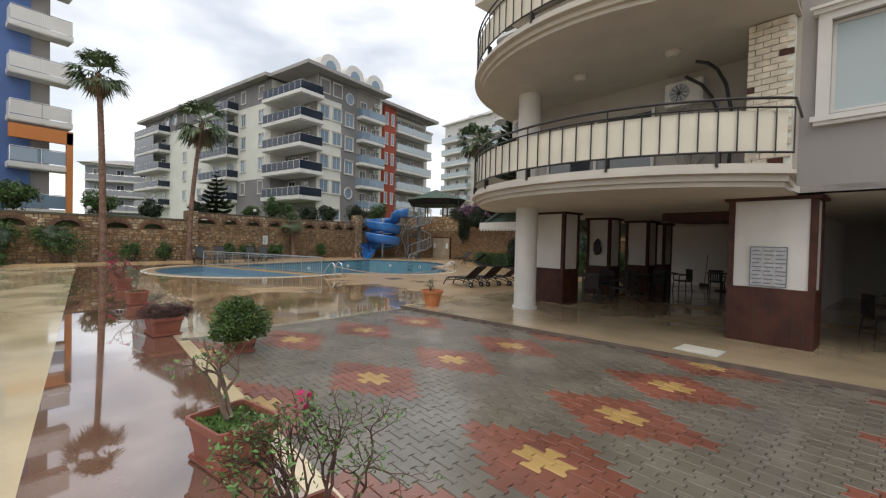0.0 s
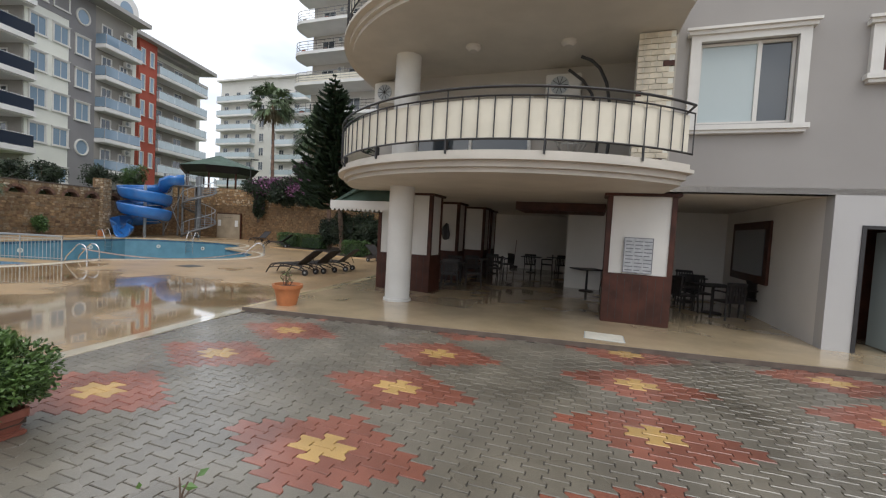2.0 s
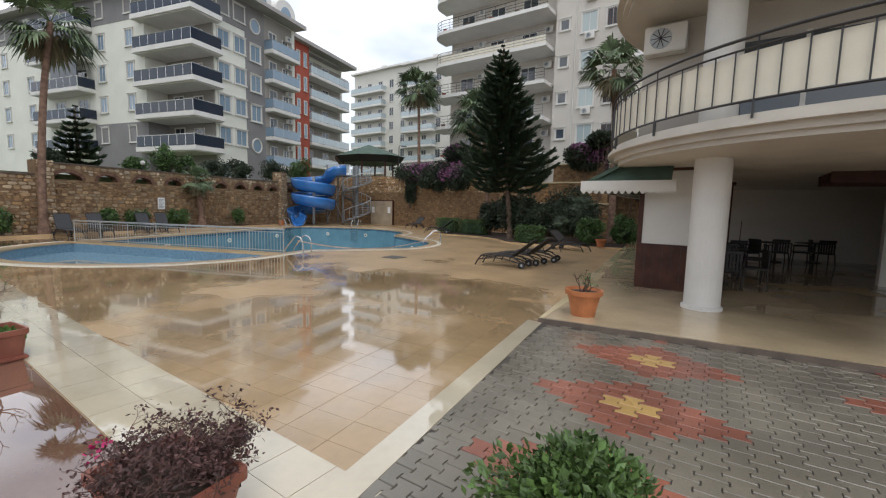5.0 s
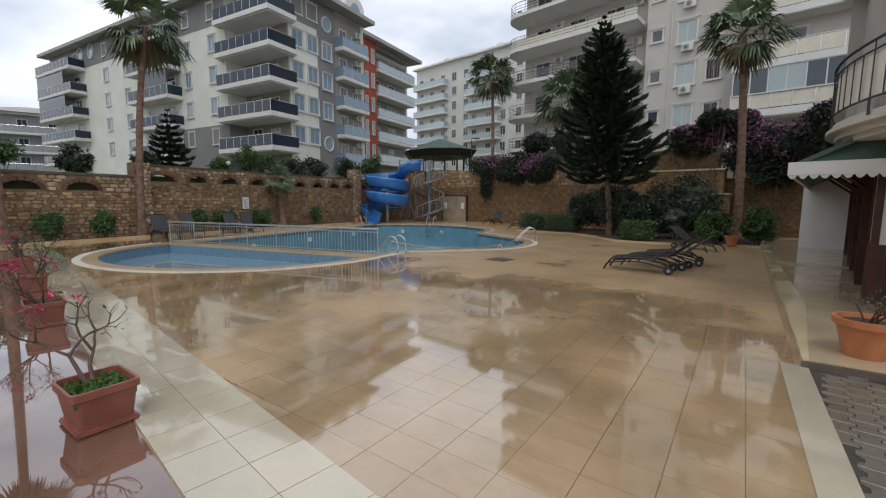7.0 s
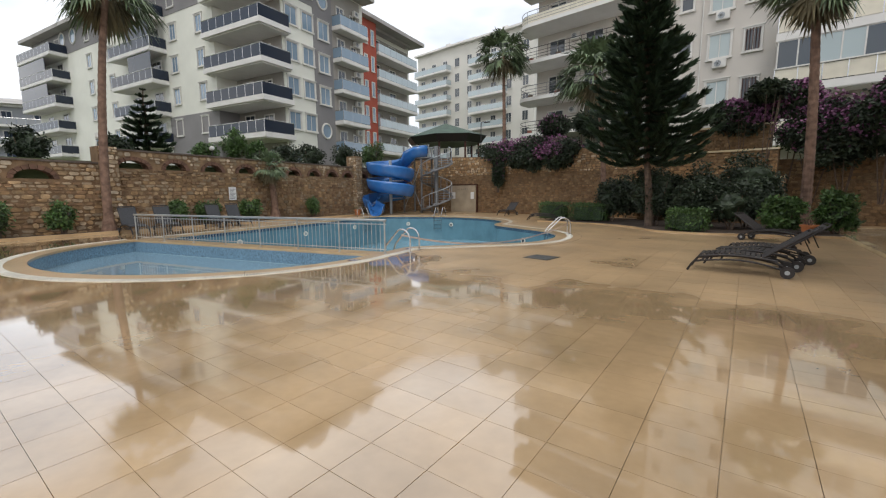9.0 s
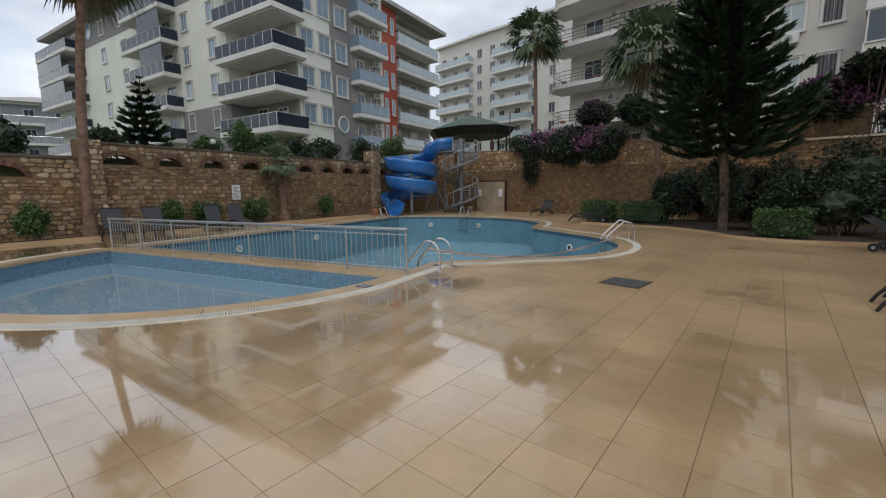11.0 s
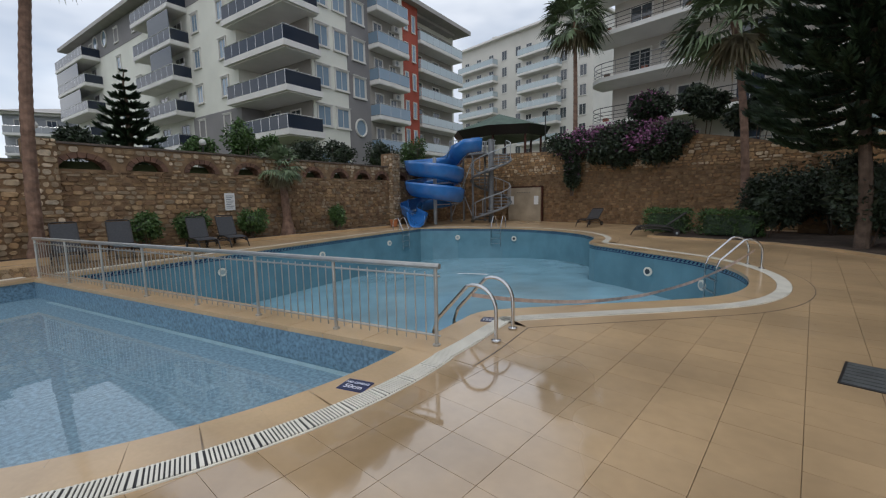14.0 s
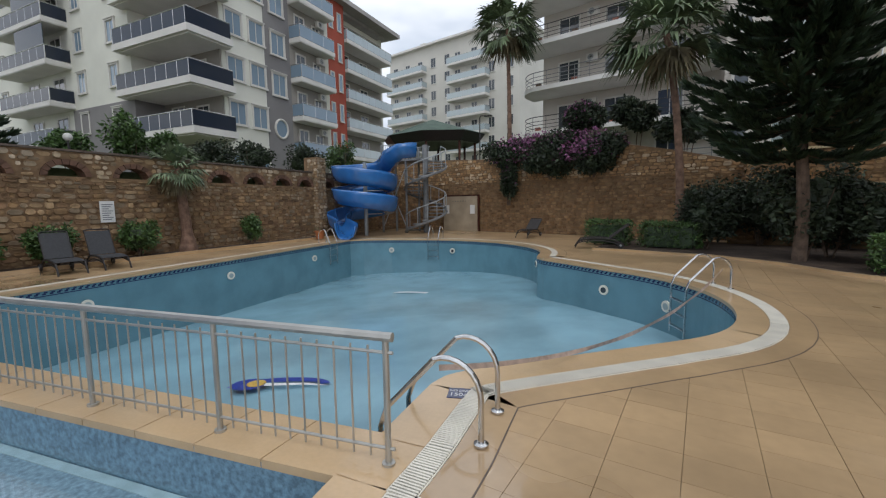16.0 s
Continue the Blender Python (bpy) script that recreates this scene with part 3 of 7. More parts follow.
# ---- retaining walls ----
def stones(name, parent, s0, s1, z0, z1, to_world, mats, seed, size=(0.15, 0.42), high=(0.10, 0.21), skip=None, near=None, label=""):
    """Rubble stones over an upright face: s along it, z up, outwards by the third number."""
    r = random.Random(seed)
    vs, fs, mi, single = [], [], [], []
    z = z0
    while z < z1 - 0.05:
        h = min(r.uniform(*high), z1 - z)
        s = s0 - r.uniform(0, 0.3)
        while s < s1:
            w = r.uniform(*size)
            a, b = max(s, s0), min(s + w, s1)
            s += w
            if b - a < 0.08:
                continue
            zc0, zc1 = z + 0.012, z + h - 0.012
            if skip and skip(0.5 * (a + b), 0.5 * (zc0 + zc1), 0.5 * (b - a)):
                continue
            a += 0.012
            b -= 0.012
            c = 0.28 * min(b - a, h)
            j = lambda k=0.02: r.uniform(-k, k)
            out = r.uniform(0.004, 0.05)
            zc0 += r.uniform(-0.03, 0.02)
            zc1 += r.uniform(-0.02, 0.03)
            loop = [(a + c, zc0 + j(0.01)), (b - c, zc0 + j(0.01)), (b + j(0.012), zc0 + c), (b + j(0.012), zc1 - c), (b - c + j(), zc1 + j(0.01)), (a + c + j(), zc1 + j(0.01)), (a + j(0.012), zc1 - c), (a + j(0.012), zc0 + c)]
            mx, mz = (a + b) / 2, (zc0 + zc1) / 2
            base = len(vs)
            pv = [to_world(p[0], p[1], -0.02) for p in loop] + [to_world(mx + (p[0] - mx) * 0.84, mz + (p[1] - mz) * 0.82, out + j(0.012)) for p in loop]
            pf = [tuple(range(8, 16))] + [(i, (i + 1) % 8, 8 + (i + 1) % 8, 8 + i) for i in range(8)]
            mk = r.choice(mats)
            if near and near(mx, mz) and len(single) < 280:
                single.append((pv, pf, mk))
                continue
            vs += pv
            fs += [tuple(base + i for i in f) for f in pf]
            mi += [mk] * 9
        z += h
    me = sheet(vs, fs, name)
    ms = sorted(set(mi), key=lambda m: m.name)
    for m in ms:
        me.materials.append(m)
    idx = {m: i for i, m in enumerate(ms)}
    me.polygons.foreach_set("material_index", [idx[m] for m in mi])
    tagged(part("rubble_stones", me, None, parent), label, kind="stuff")
    for pv, pf, mk in single:
        part("stone", sheet(pv, pf), mk, parent)


def stone_m(name, c):
    return mat(name, c, 0.85, 0.22, 5.0, 0.6, island=0.3, obj_rand=0.25, fine=45)


ST = [stone_m("ochre_stone", (0.27, 0.165, 0.08)), stone_m("brown_stone", (0.21, 0.125, 0.066)), stone_m("tan_stone", (0.31, 0.205, 0.11)), stone_m("grey_tan_stone", (0.28, 0.205, 0.13))]
ST_PALE = [stone_m("pale_stone", (0.38, 0.29, 0.19)), stone_m("cream_stone", (0.44, 0.35, 0.25)), ST[2], ST[3]]
ST_OCHRE = [stone_m("yellow_ochre_stone", (0.27, 0.155, 0.07)), ST[0], stone_m("sandy_stone", (0.29, 0.185, 0.092))]
MORTAR = mat("brown_mortar", (0.205, 0.128, 0.07), 0.95, 0.25, 3.0, 0.5)
VOUSSOIR = stone_m("dark_arch_brick", (0.16, 0.085, 0.055))

WX = -30.7
left_wall = tagged(thing("retaining_wall_west", "tall rubble stone retaining wall with a row of small arches", "wall"), kind="structure")
ARCH_N = [(15.6, 0.62), (17.4, 0.5), (19.25, 0.5), (21.15, 0.5), (22.9, 0.48), (24.5, 0.48), (26.2, 0.48), (27.85, 0.48), (29.4, 0.46), (31.1, 0.46), (32.9, 0.46)]
ARCH_S = [(-1.3, 0.6), (1.0, 0.6), (3.3, 0.6), (5.6, 0.6), (7.9, 0.6), (10.25, 0.62), (12.25, 0.6)]


def arched_wall(parent, arches, y0, y1, z_low, z_spring, z_top, thick):
    """A wall along y whose upper band is pierced by low arches."""
    bm = BM()
    box(bm, WX - thick, WX, y0, y1, -0.3, z_spring)
    part("wall_body", bm, MORTAR, parent)
    edges = [y0] + [0.5 * (arches[i][0] + arches[i + 1][0]) for i in range(len(arches) - 1)] + [y1]
    for (yc, w), a, b in zip(arches, edges, edges[1:]):
        bm = BM()
        prof = [(a, z_spring), (yc - w, z_spring)] + [(yc + w * math.cos(t), z_spring + 0.38 * math.sin(t)) for t in (math.pi - math.pi * k / 12 for k in range(1, 12))] + [(yc + w, z_spring), (b, z_spring), (b, z_top), (a, z_top)]
        f = [bm.verts.new((WX, p[0], p[1])) for p in prof]
        g = [bm.verts.new((WX - thick, p[0], p[1])) for p in prof]
        bm.faces.new(f)
        bm.faces.new(g[::-1])
        for i in range(len(prof)):
            j = (i + 1) % len(prof)
            bm.faces.new((f[i], g[i], g[j], f[j]))
        part("arched_band", bm, MORTAR, parent)
        # wedge stones of the arch
        arch = thing("stone_arch", "", "")
        arch.parent = parent
        for k in range(9):
            t0, t1 = math.pi * (k + 0.06) / 9, math.pi * (k + 0.94) / 9
            bm = BM()
            q = [(yc + (w + o) * math.cos(t), z_spring + (0.38 + o) * math.sin(t)) for t, o in ((t0, -0.02), (t1, -0.02), (t1, 0.15), (t0, 0.15))]
            f = [bm.verts.new((WX + 0.05, p[0], p[1])) for p in q]
            g = [bm.verts.new((WX - 0.3, p[0], p[1])) for p in q]
            bm.faces.new(f)
            bm.faces.new(g[::-1])
            for i in range(4):
                j = (i + 1) % 4
                bm.faces.new((f[i], g[i], g[j], f[j]))
            bmesh.ops.recalc_face_normals(bm, faces=bm.faces)
            part("arch_stone", bm, VOUSSOIR, arch)


def in_arch(arches, z_spring):
    def skip(s, z, half):
        return any(abs(s - yc) < w + 0.16 + half * 0.5 and z > z_spring - 0.05 and ((s - yc) / (w + 0.2)) ** 2 + ((z - z_spring) / 0.58) ** 2 < 1.25 for yc, w in arches)
    return skip


arched_wall(left_wall, ARCH_N, 14.5, 39.5, 0, 2.72, 3.48, 0.55)
west = lambda s, z, o: (WX + o, s, z)
stones("wall_stones", left_wall, 14.5, 39.4, 0.0, 2.66, west, ST, 3, near=lambda s, z: 15 < s < 21 and z < 2.4)
stones("wall_stones", left_wall, 14.5, 39.4, 2.68, 3.46, west, ST_PALE, 4, skip=in_arch(ARCH_N, 2.72))
low_wall = tagged(thing("retaining_wall_southwest", "lower rubble stone wall with arches under a dark coping", "wall"), kind="structure")
arched_wall(low_wall, ARCH_S, -12, 14.5, 0, 2.2, 2.86, 0.55)
stones("wall_stones", low_wall, -12, 14.45, 0.0, 2.14, west, ST, 5)
stones("wall_stones", low_wall, -12, 14.45, 2.16, 2.84, west, ST_PALE, 6, skip=in_arch(ARCH_S, 2.2))
part("wall_coping", bbox_(WX - 0.6, WX + 0.06, -12, 14.5, 2.86, 2.94, 0.01), KERB_EDGE, low_wall)
part("wall_coping", bbox_(WX - 0.6, WX + 0.06, 14.75, 39.5, 3.48, 3.55, 0.01), KERB_EDGE, left_wall)
pier = thing("wall_pier", "", "")
pier.parent = left_wall
part("pier_body", bbox_(WX - 0.6, WX + 0.12, 14.3, 15.0, 0, 3.6, 0.02), MORTAR, pier)
stones("pier_stones", pier, 14.3, 15.0, 0, 3.58, lambda s, z, o: (WX + 0.12 + o, s, z), ST_PALE, 8)
# end pier near the slide
part("pier_body", bbox_(WX - 0.6, WX + 0.3, 30.0, 30.7, 0, 4.3, 0.02), MORTAR, pier)
stones("pier_stones", pier, 30.0, 30.7, 0, 4.28, lambda s, z, o: (WX + 0.3 + o, s, z), ST_PALE, 9)
stones("pier_stones", pier, WX - 0.4, WX + 0.3, 0, 4.28, lambda s, z, o: (s, 30.0 - o, z), ST_PALE, 10)

BV = 30.7
back_wall = tagged(thing("retaining_wall_north", "tall ochre stone retaining wall behind the pool", "wall"), kind="structure")
bm = BM()
prof = [(-40.5, 4.6), (-34.5, 4.6), (-30, 4.35), (-27, 4.7), (-24, 4.75), (-21, 4.1), (-18, 3.3), (-9.5, 3.1), (-4, 3.1)]
lo = [bm.verts.new((u, BV, -0.3)) for u, z in prof]
hi = [bm.verts.new((u, BV, z)) for u, z in prof]
lo2 = [bm.verts.new((u, BV + 0.7, -0.3)) for u, z in prof]
hi2 = [bm.verts.new((u, BV + 0.7, z)) for u, z in prof]
for i in range(len(prof) - 1):
    bm.faces.new((lo[i], lo[i + 1], hi[i + 1], hi[i]))
    bm.faces.new((hi[i], hi[i + 1], hi2[i + 1], hi2[i]))
    bm.faces.new((hi2[i], hi2[i + 1], lo2[i + 1], lo2[i]))
bmesh.ops.transform(bm, matrix=RUV, verts=bm.verts)
part("wall_body", bm, MORTAR, back_wall)


def wall_top(u):
    for (a, za), (b, zb) in zip(prof, prof[1:]):
        if a <= u <= b:
            return za + (zb - za) * (u - a) / (b - a)
    return 3.0


north = lambda s, z, o: tuple(UV(s, BV - o, z))
stones("wall_stones", back_wall, -40.4, -4.0, 0.0, 3.0, north, ST_OCHRE, 12)
stones("wall_stones", back_wall, -40.4, -18.0, 3.0, 4.7, north, ST_OCHRE + ST_PALE[:1], 13, skip=lambda s, z, h: z > wall_top(s) - 0.1)
# low terrace walls behind the planting bed
ter = tagged(thing("terrace_wall", "stepped ochre stone terrace walls behind the planting bed", "wall"), kind="structure")
for k, (u0, u1, v0, z1) in enumerate(((-18.6, -12.2, 28.6, 2.2), (-18.2, -12.6, 29.6, 3.6), (-16.5, -13.0, 30.3, 4.9))):
    bm = BM()
    box(bm, u0, u1, v0, v0 + 0.9, 0, z1, RUV)
    part("wall_body", bm, MORTAR, ter)
    stones("wall_stones", ter, u0, u1, 0.2, z1, (lambda vv: lambda s, z, o: tuple(UV(s, vv - o, z)))(v0), ST_OCHRE, 20 + k)
    bm = BM()
    box(bm, u0 - 0.05, u1 + 0.05, v0 - 0.08, v0 + 0.95, z1, z1 + 0.09, RUV)
    part("wall_coping", bm, CREAM, ter)

# upper ground behind the walls
bm = BM()
box(bm, -400, WX - 0.5, -60, 400, -0.4, 3.0)
tagged(part("upper_ground_west", bm, GRASS_FAR), "rough green ground above the west wall", "ground", kind="structure")
bm = BM()
box(bm, -40.6, 300, BV + 0.6, 300, -0.4, 3.02, RUV)
tagged(part("upper_ground_north", bm, GRASS_FAR), "rough green ground above the north wall", "ground", kind="structure")
bm = BM()
box(bm, -40.6, -21, BV + 0.6, BV + 8, 2.9, 4.1, RUV)
tagged(part("upper_bank_north", bm, GRASS_FAR), "planted bank above the north wall", "ground", kind="structure")

# planting beds
bm = BM()
prism(bm, [(WX + 0.02, -12), (-29.75, -12), (-29.75, 31), (WX + 0.02, 31)], -0.05, 0.07)
tagged(part("planting_bed_west", bm, SOIL), "narrow soil bed along the stone wall", "planting bed", kind="structure")
tagged(part("bed_kerb_west", bbox_(-29.8, -29.68, -12, 31, -0.05, 0.11, 0.012), COPING), "low beige kerb of the narrow bed", "kerb", kind="structure")
bm = BM()
prism(bm, BED[::-1] if geometry.area_tri(Vector((*BED[0], 0)), Vector((*BED[3], 0)), Vector((*BED[8], 0))) < 0 else BED, -0.05, 0.04)
bmesh.ops.recalc_face_normals(bm, faces=bm.faces)
tagged(part("planting_bed_north", bm, SOIL), "dark soil bed with shrubs and gravel", "planting bed", kind="structure")
bk = [tuple(p) for p in BED[:9]]
tagged(part("bed_kerb_north", strip(seg(bk, 60), -0.02, 0.12, -0.05, 0.075), COPING), "curved beige kerb of the planting bed", "kerb", kind="structure")

# ---- windows, balconies ----
_frames = {}


def ring(bm, x0, x1, z0, z1, t, y0, y1):
    """A rectangular frame in one piece round an opening."""
    vs = []
    for y in (y0, y1):
        vs += [bm.verts.new((x, y, z)) for x, z in ((x0 - t, z0 - t), (x1 + t, z0 - t), (x1 + t, z1 + t), (x0 - t, z1 + t), (x0, z0), (x1, z0), (x1, z1), (x0, z1))]
    for k in range(4):
        j = (k + 1) % 4
        bm.faces.new((vs[k], vs[j], vs[4 + j], vs[4 + k]))
        bm.faces.new((vs[8 + j], vs[8 + k], vs[12 + k], vs[12 + j]))
        bm.faces.new((vs[j], vs[k], vs[8 + k], vs[8 + j]))
        bm.faces.new((vs[4 + k], vs[4 + j], vs[12 + j], vs[12 + k]))


def window_meshes(w, h, style):
    """Surround, sash, sill, mullion and pane of a window, its middle at the foot of the local axes; outwards is -y."""
    key = (round(w, 2), round(h, 2), style)
    if key in _frames:
        return _frames[key]
    t = 0.07 if style != "trim" else 0.11
    d = 0.05 if style != "trim" else 0.08
    made = {}
    bm = BM()
    ring(bm, -w / 2, w / 2, 0, h, t, -d, 0.05)
    made["window"] = mesh_from("window", bm)
    bm = BM()
    ring(bm, -w / 2 + 0.05, w / 2 - 0.05, 0.05, h - 0.05, 0.05, -0.02, 0.03)
    made["sash"] = mesh_from("sash", bm)
    made["sill"] = mesh_from("sill", bbox_(-w / 2 - t * 1.4, w / 2 + t * 1.4, -d - 0.05, 0.045, -t - 0.03, -0.004))
    if style == "trim":
        made["head_moulding"] = mesh_from("head_moulding", bbox_(-w / 2 - t * 1.5, w / 2 + t * 1.5, -d - 0.05, 0.045, h + t + 0.002, h + t + 0.06))
    if w > 0.75:
        made["mullion"] = mesh_from("mullion", bbox_(-0.025, 0.025, -0.018, 0.028, 0.05, h - 0.05))
    made["pane"] = mesh_from("pane", bbox_(-w / 2 + 0.05, w / 2 - 0.05, 0.004, 0.02, 0.05, h - 0.05))
    _frames[key] = made
    return made


def window(parent, x, z, w, h, y=0.0, style="plain", pane=None, frame_mat=None):
    made = window_meshes(w, h, style)
    o = part("window", made["window"], frame_mat or TRIM, parent, m=pose(x, y - 0.012, z))
    for nm in ("sash", "sill", "head_moulding", "mullion"):
        if nm in made:
            part(nm, made[nm], frame_mat or TRIM, o)
    pn = pane or GLASS_BLUE
    key = (made["pane"].name, pn.name)
    if key not in _frames:
        _frames[key] = made["pane"].copy()
        _frames[key].materials.append(pn)
    part("pane", _frames[key], None, o)
    return o


def round_window(parent, x, z, r, y=0.0):
    bm = BM()
    n = 24
    tube(bm, [(r * math.cos(2 * math.pi * k / n), -0.03, r * 1.15 * math.sin(2 * math.pi * k / n)) for k in range(n + 1)], 0.09, 6)
    o = part("window", bm, TRIM, parent, m=pose(x, y, z))
    bm = BM()
    vs = [bm.verts.new((r * math.cos(2 * math.pi * k / n), -0.012, r * 1.15 * math.sin(2 * math.pi * k / n))) for k in range(n)]
    bm.faces.new(vs)
    part("pane", bm, GLASS_BLUE, o)


def balcony(parent, x0, x1, y0, z, depth_back, glass, slab_m, h=1.0, left=True, right=True, slab=0.34, rail=True):
    """A balcony whose front edge is at y0 (negative: outwards), back at depth_back."""
    back = min(depth_back, 0) if y0 < 0 else depth_back
    bm = BM()
    box(bm, x0, x1, y0, depth_back, z - slab, z)
    box(bm, x0 + 0.05, x1 - 0.05, y0 + 0.05, depth_back, z - slab - 0.06, z - slab)
    o = part("balcony", bm, slab_m, parent)
    bm = BM()
    box(bm, x0 + 0.05, x1 - 0.05, y0 + 0.05, y0 + 0.08, z + 0.06, z + h - 0.05)
    if left:
        box(bm, x0 + 0.05, x0 + 0.08, y0 + 0.08, back, z + 0.06, z + h - 0.05)
    if right:
        box(bm, x1 - 0.08, x1 - 0.05, y0 + 0.08, back, z + 0.06, z + h - 0.05)
    part("glass_balustrade", bm, glass, o)
    bm = BM()
    tube(bm, [(x0 + 0.06, back, z + h), (x0 + 0.06, y0 + 0.06, z + h), (x1 - 0.06, y0 + 0.06, z + h), (x1 - 0.06, back, z + h)], 0.03, 6)
    nx = max(2, int((x1 - x0) / 1.1))
    for k in range(nx + 1):
        xx = x0 + 0.06 + (x1 - x0 - 0.12) * k / nx
        box(bm, xx - 0.02, xx + 0.02, y0 + 0.04, y0 + 0.09, z, z + h)
    part("handrail", bm, STEEL, o)
    return o


def ac_unit(parent, x, y, z, m=None):
    bm = bbox_(x - 0.4, x + 0.4, y - 0.32, y, z, z + 0.55, 0.02)
    o = part("air_conditioner", bm, TRIM, parent, "white outdoor air conditioner")
    bm = BM()
    tube(bm, [(x - 0.08, y - 0.325, z + 0.28), (x - 0.08, y - 0.345, z + 0.28)], 0.21, 20)
    part("fan_grille", bm, GALV, o)
    bm = BM()
    for k in range(5):
        tube(bm, [(x - 0.08 + 0.19 * math.cos(k * 0.628), y - 0.35, z + 0.28 + 0.19 * math.sin(k * 0.628)), (x - 0.08 - 0.19 * math.cos(k * 0.628), y - 0.35, z + 0.28 - 0.19 * math.sin(k * 0.628))], 0.008, 4)
    part("fan_guard", bm, IRON, o)


CREAM_WALL = mat("cream_facade_render", (0.70, 0.695, 0.62), 0.85, 0.05, 0.4, 0.1)
GREY_WALL = mat("grey_facade_render", (0.22, 0.21, 0.21), 0.85, 0.07, 0.4, 0.1)
RED_WALL = mat("brick_red_facade_render", (0.36, 0.075, 0.045), 0.85, 0.08, 0.4, 0.1)
# render darkened to put the shade of the balcony recesses into the colour
RECESS_SHADE = mat("shaded_recess_wall", (0.30, 0.28, 0.25), 0.9, 0.08, 0.6)
SLAB_WHITE = mat("white_balcony_concrete", (0.68, 0.66, 0.63), 0.8, 0.05, 0.7, 0.1)
BLUE_WALL = mat("blue_facade_render", (0.10, 0.17, 0.38), 0.85, 0.08, 0.4, 0.1)
ORANGE_WALL = mat("orange_facade_render", (0.55, 0.20, 0.06), 0.8, 0.08, 0.4)
BEIGE_WALL = mat("beige_facade_render", (0.55, 0.51, 0.46), 0.85, 0.06, 0.35, 0.1)
FAR_WALL = mat("pale_far_facade", (0.60, 0.58, 0.53), 0.85, 0.05, 0.3)
GREY_HOUSE = mat("grey_blue_house_render", (0.33, 0.34, 0.36), 0.85, 0.06, 0.3)
ROOF_GREY = mat("grey_roof_edge", (0.36, 0.34, 0.32), 0.8, 0.1, 0.6)

# ---- apartment house with corner balconies ----
apt = thing("apartment_building", "cream and grey apartment building with corner balconies and a red strip", "building")
south = thing("south_face", "", "")
south.parent = apt
south.matrix_basis = pose(-40.5, 30.5, 0)
east = thing("east_face", "", "")
east.parent = apt
east.matrix_basis = pose(-40.5, 30.5, 0, 0, 0, 90)
bm = BM()
box(bm, -87, -47.0, 30.5, 62, 2.5, 21.6)
box(bm, -47.0, -40.5, 32.6, 43.4, 2.5, 21.6)
box(bm, -60.0, -45.0, 43.4, 59.0, 2.5, 22.3)
part("wall", bm, CREAM_WALL, apt, "cream rendered wall")
bm = BM()
box(bm, -47.05, -46.9, 30.47, 32.7, 2.5, 9.6)
box(bm, -55, -46.95, 30.46, 30.5, 2.5, 9.3)
box(bm, -40.5, -40.46, 36.2, 38.7, 2.5, 21.6)
box(bm, -40.5, -40.46, 32.6, 36.2, 18.9, 21.6)
box(bm, -87, -46.96, 30.46, 30.5, 18.9, 21.6)
part("grey_band", bm, GREY_WALL, apt, "dark grey rendered band")
bm = BM()
box(bm, -45.0, -43.4, 46.9, 49.5, 2.5, 22.3)
part("red_strip", bm, RED_WALL, apt, "brick red rendered strip")
# back walls of the recesses, their shade painted in as a darker colour
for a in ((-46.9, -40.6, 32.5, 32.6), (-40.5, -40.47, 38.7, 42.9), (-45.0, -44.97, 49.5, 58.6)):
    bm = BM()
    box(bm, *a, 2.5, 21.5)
    part("recess_wall", bm, RECESS_SHADE, apt, "balcony back wall, darkened to show the recess shade")
bm = BM()
box(bm, -88, -46.5, 29.4, 63, 21.6, 22.0)
box(bm, -47.5, -38.9, 30.0, 43.6, 21.6, 22.0)
box(bm, -62, -42.6, 43.6, 59.6, 22.3, 22.75)
box(bm, -86, -44, 33, 58, 22.0, 23.0)
part("roof", bm, ROOF_GREY, apt, "grey overhanging flat roof edge")
for yy in (34.3, 38.2, 41.9):
    bm = BM()
    n = 12
    pr = [(yy - 1.5, 22.0)] + [(yy - 1.5 * math.cos(math.pi * k / n), 23.0 + 1.3 * math.sin(math.pi * k / n)) for k in range(n + 1)] + [(yy + 1.5, 22.0)]
    f = [bm.verts.new((-40.3, p[0], p[1])) for p in pr]
    g = [bm.verts.new((-45.5, p[0], p[1])) for p in pr]
    bm.faces.new(f)
    bm.faces.new(g[::-1])
    for i in range(len(pr)):
        j = (i + 1) % len(pr)
        bm.faces.new((f[i], g[i], g[j], f[j]))
    bmesh.ops.recalc_face_normals(bm, faces=bm.faces)
    o = part("dormer", bm, SLAB_WHITE, apt, "white arched roof dormer")
    bm = BM()
    vs = [bm.verts.new((-40.28, yy - 0.8 * math.cos(math.pi * k / n), 22.7 + 0.9 * math.sin(math.pi * k / n))) for k in range(n + 1)]
    bm.faces.new(vs)
    part("pane", bm, GLASS_BLUE, o)
FL = [6.75 + 3.02 * k for k in range(5)]
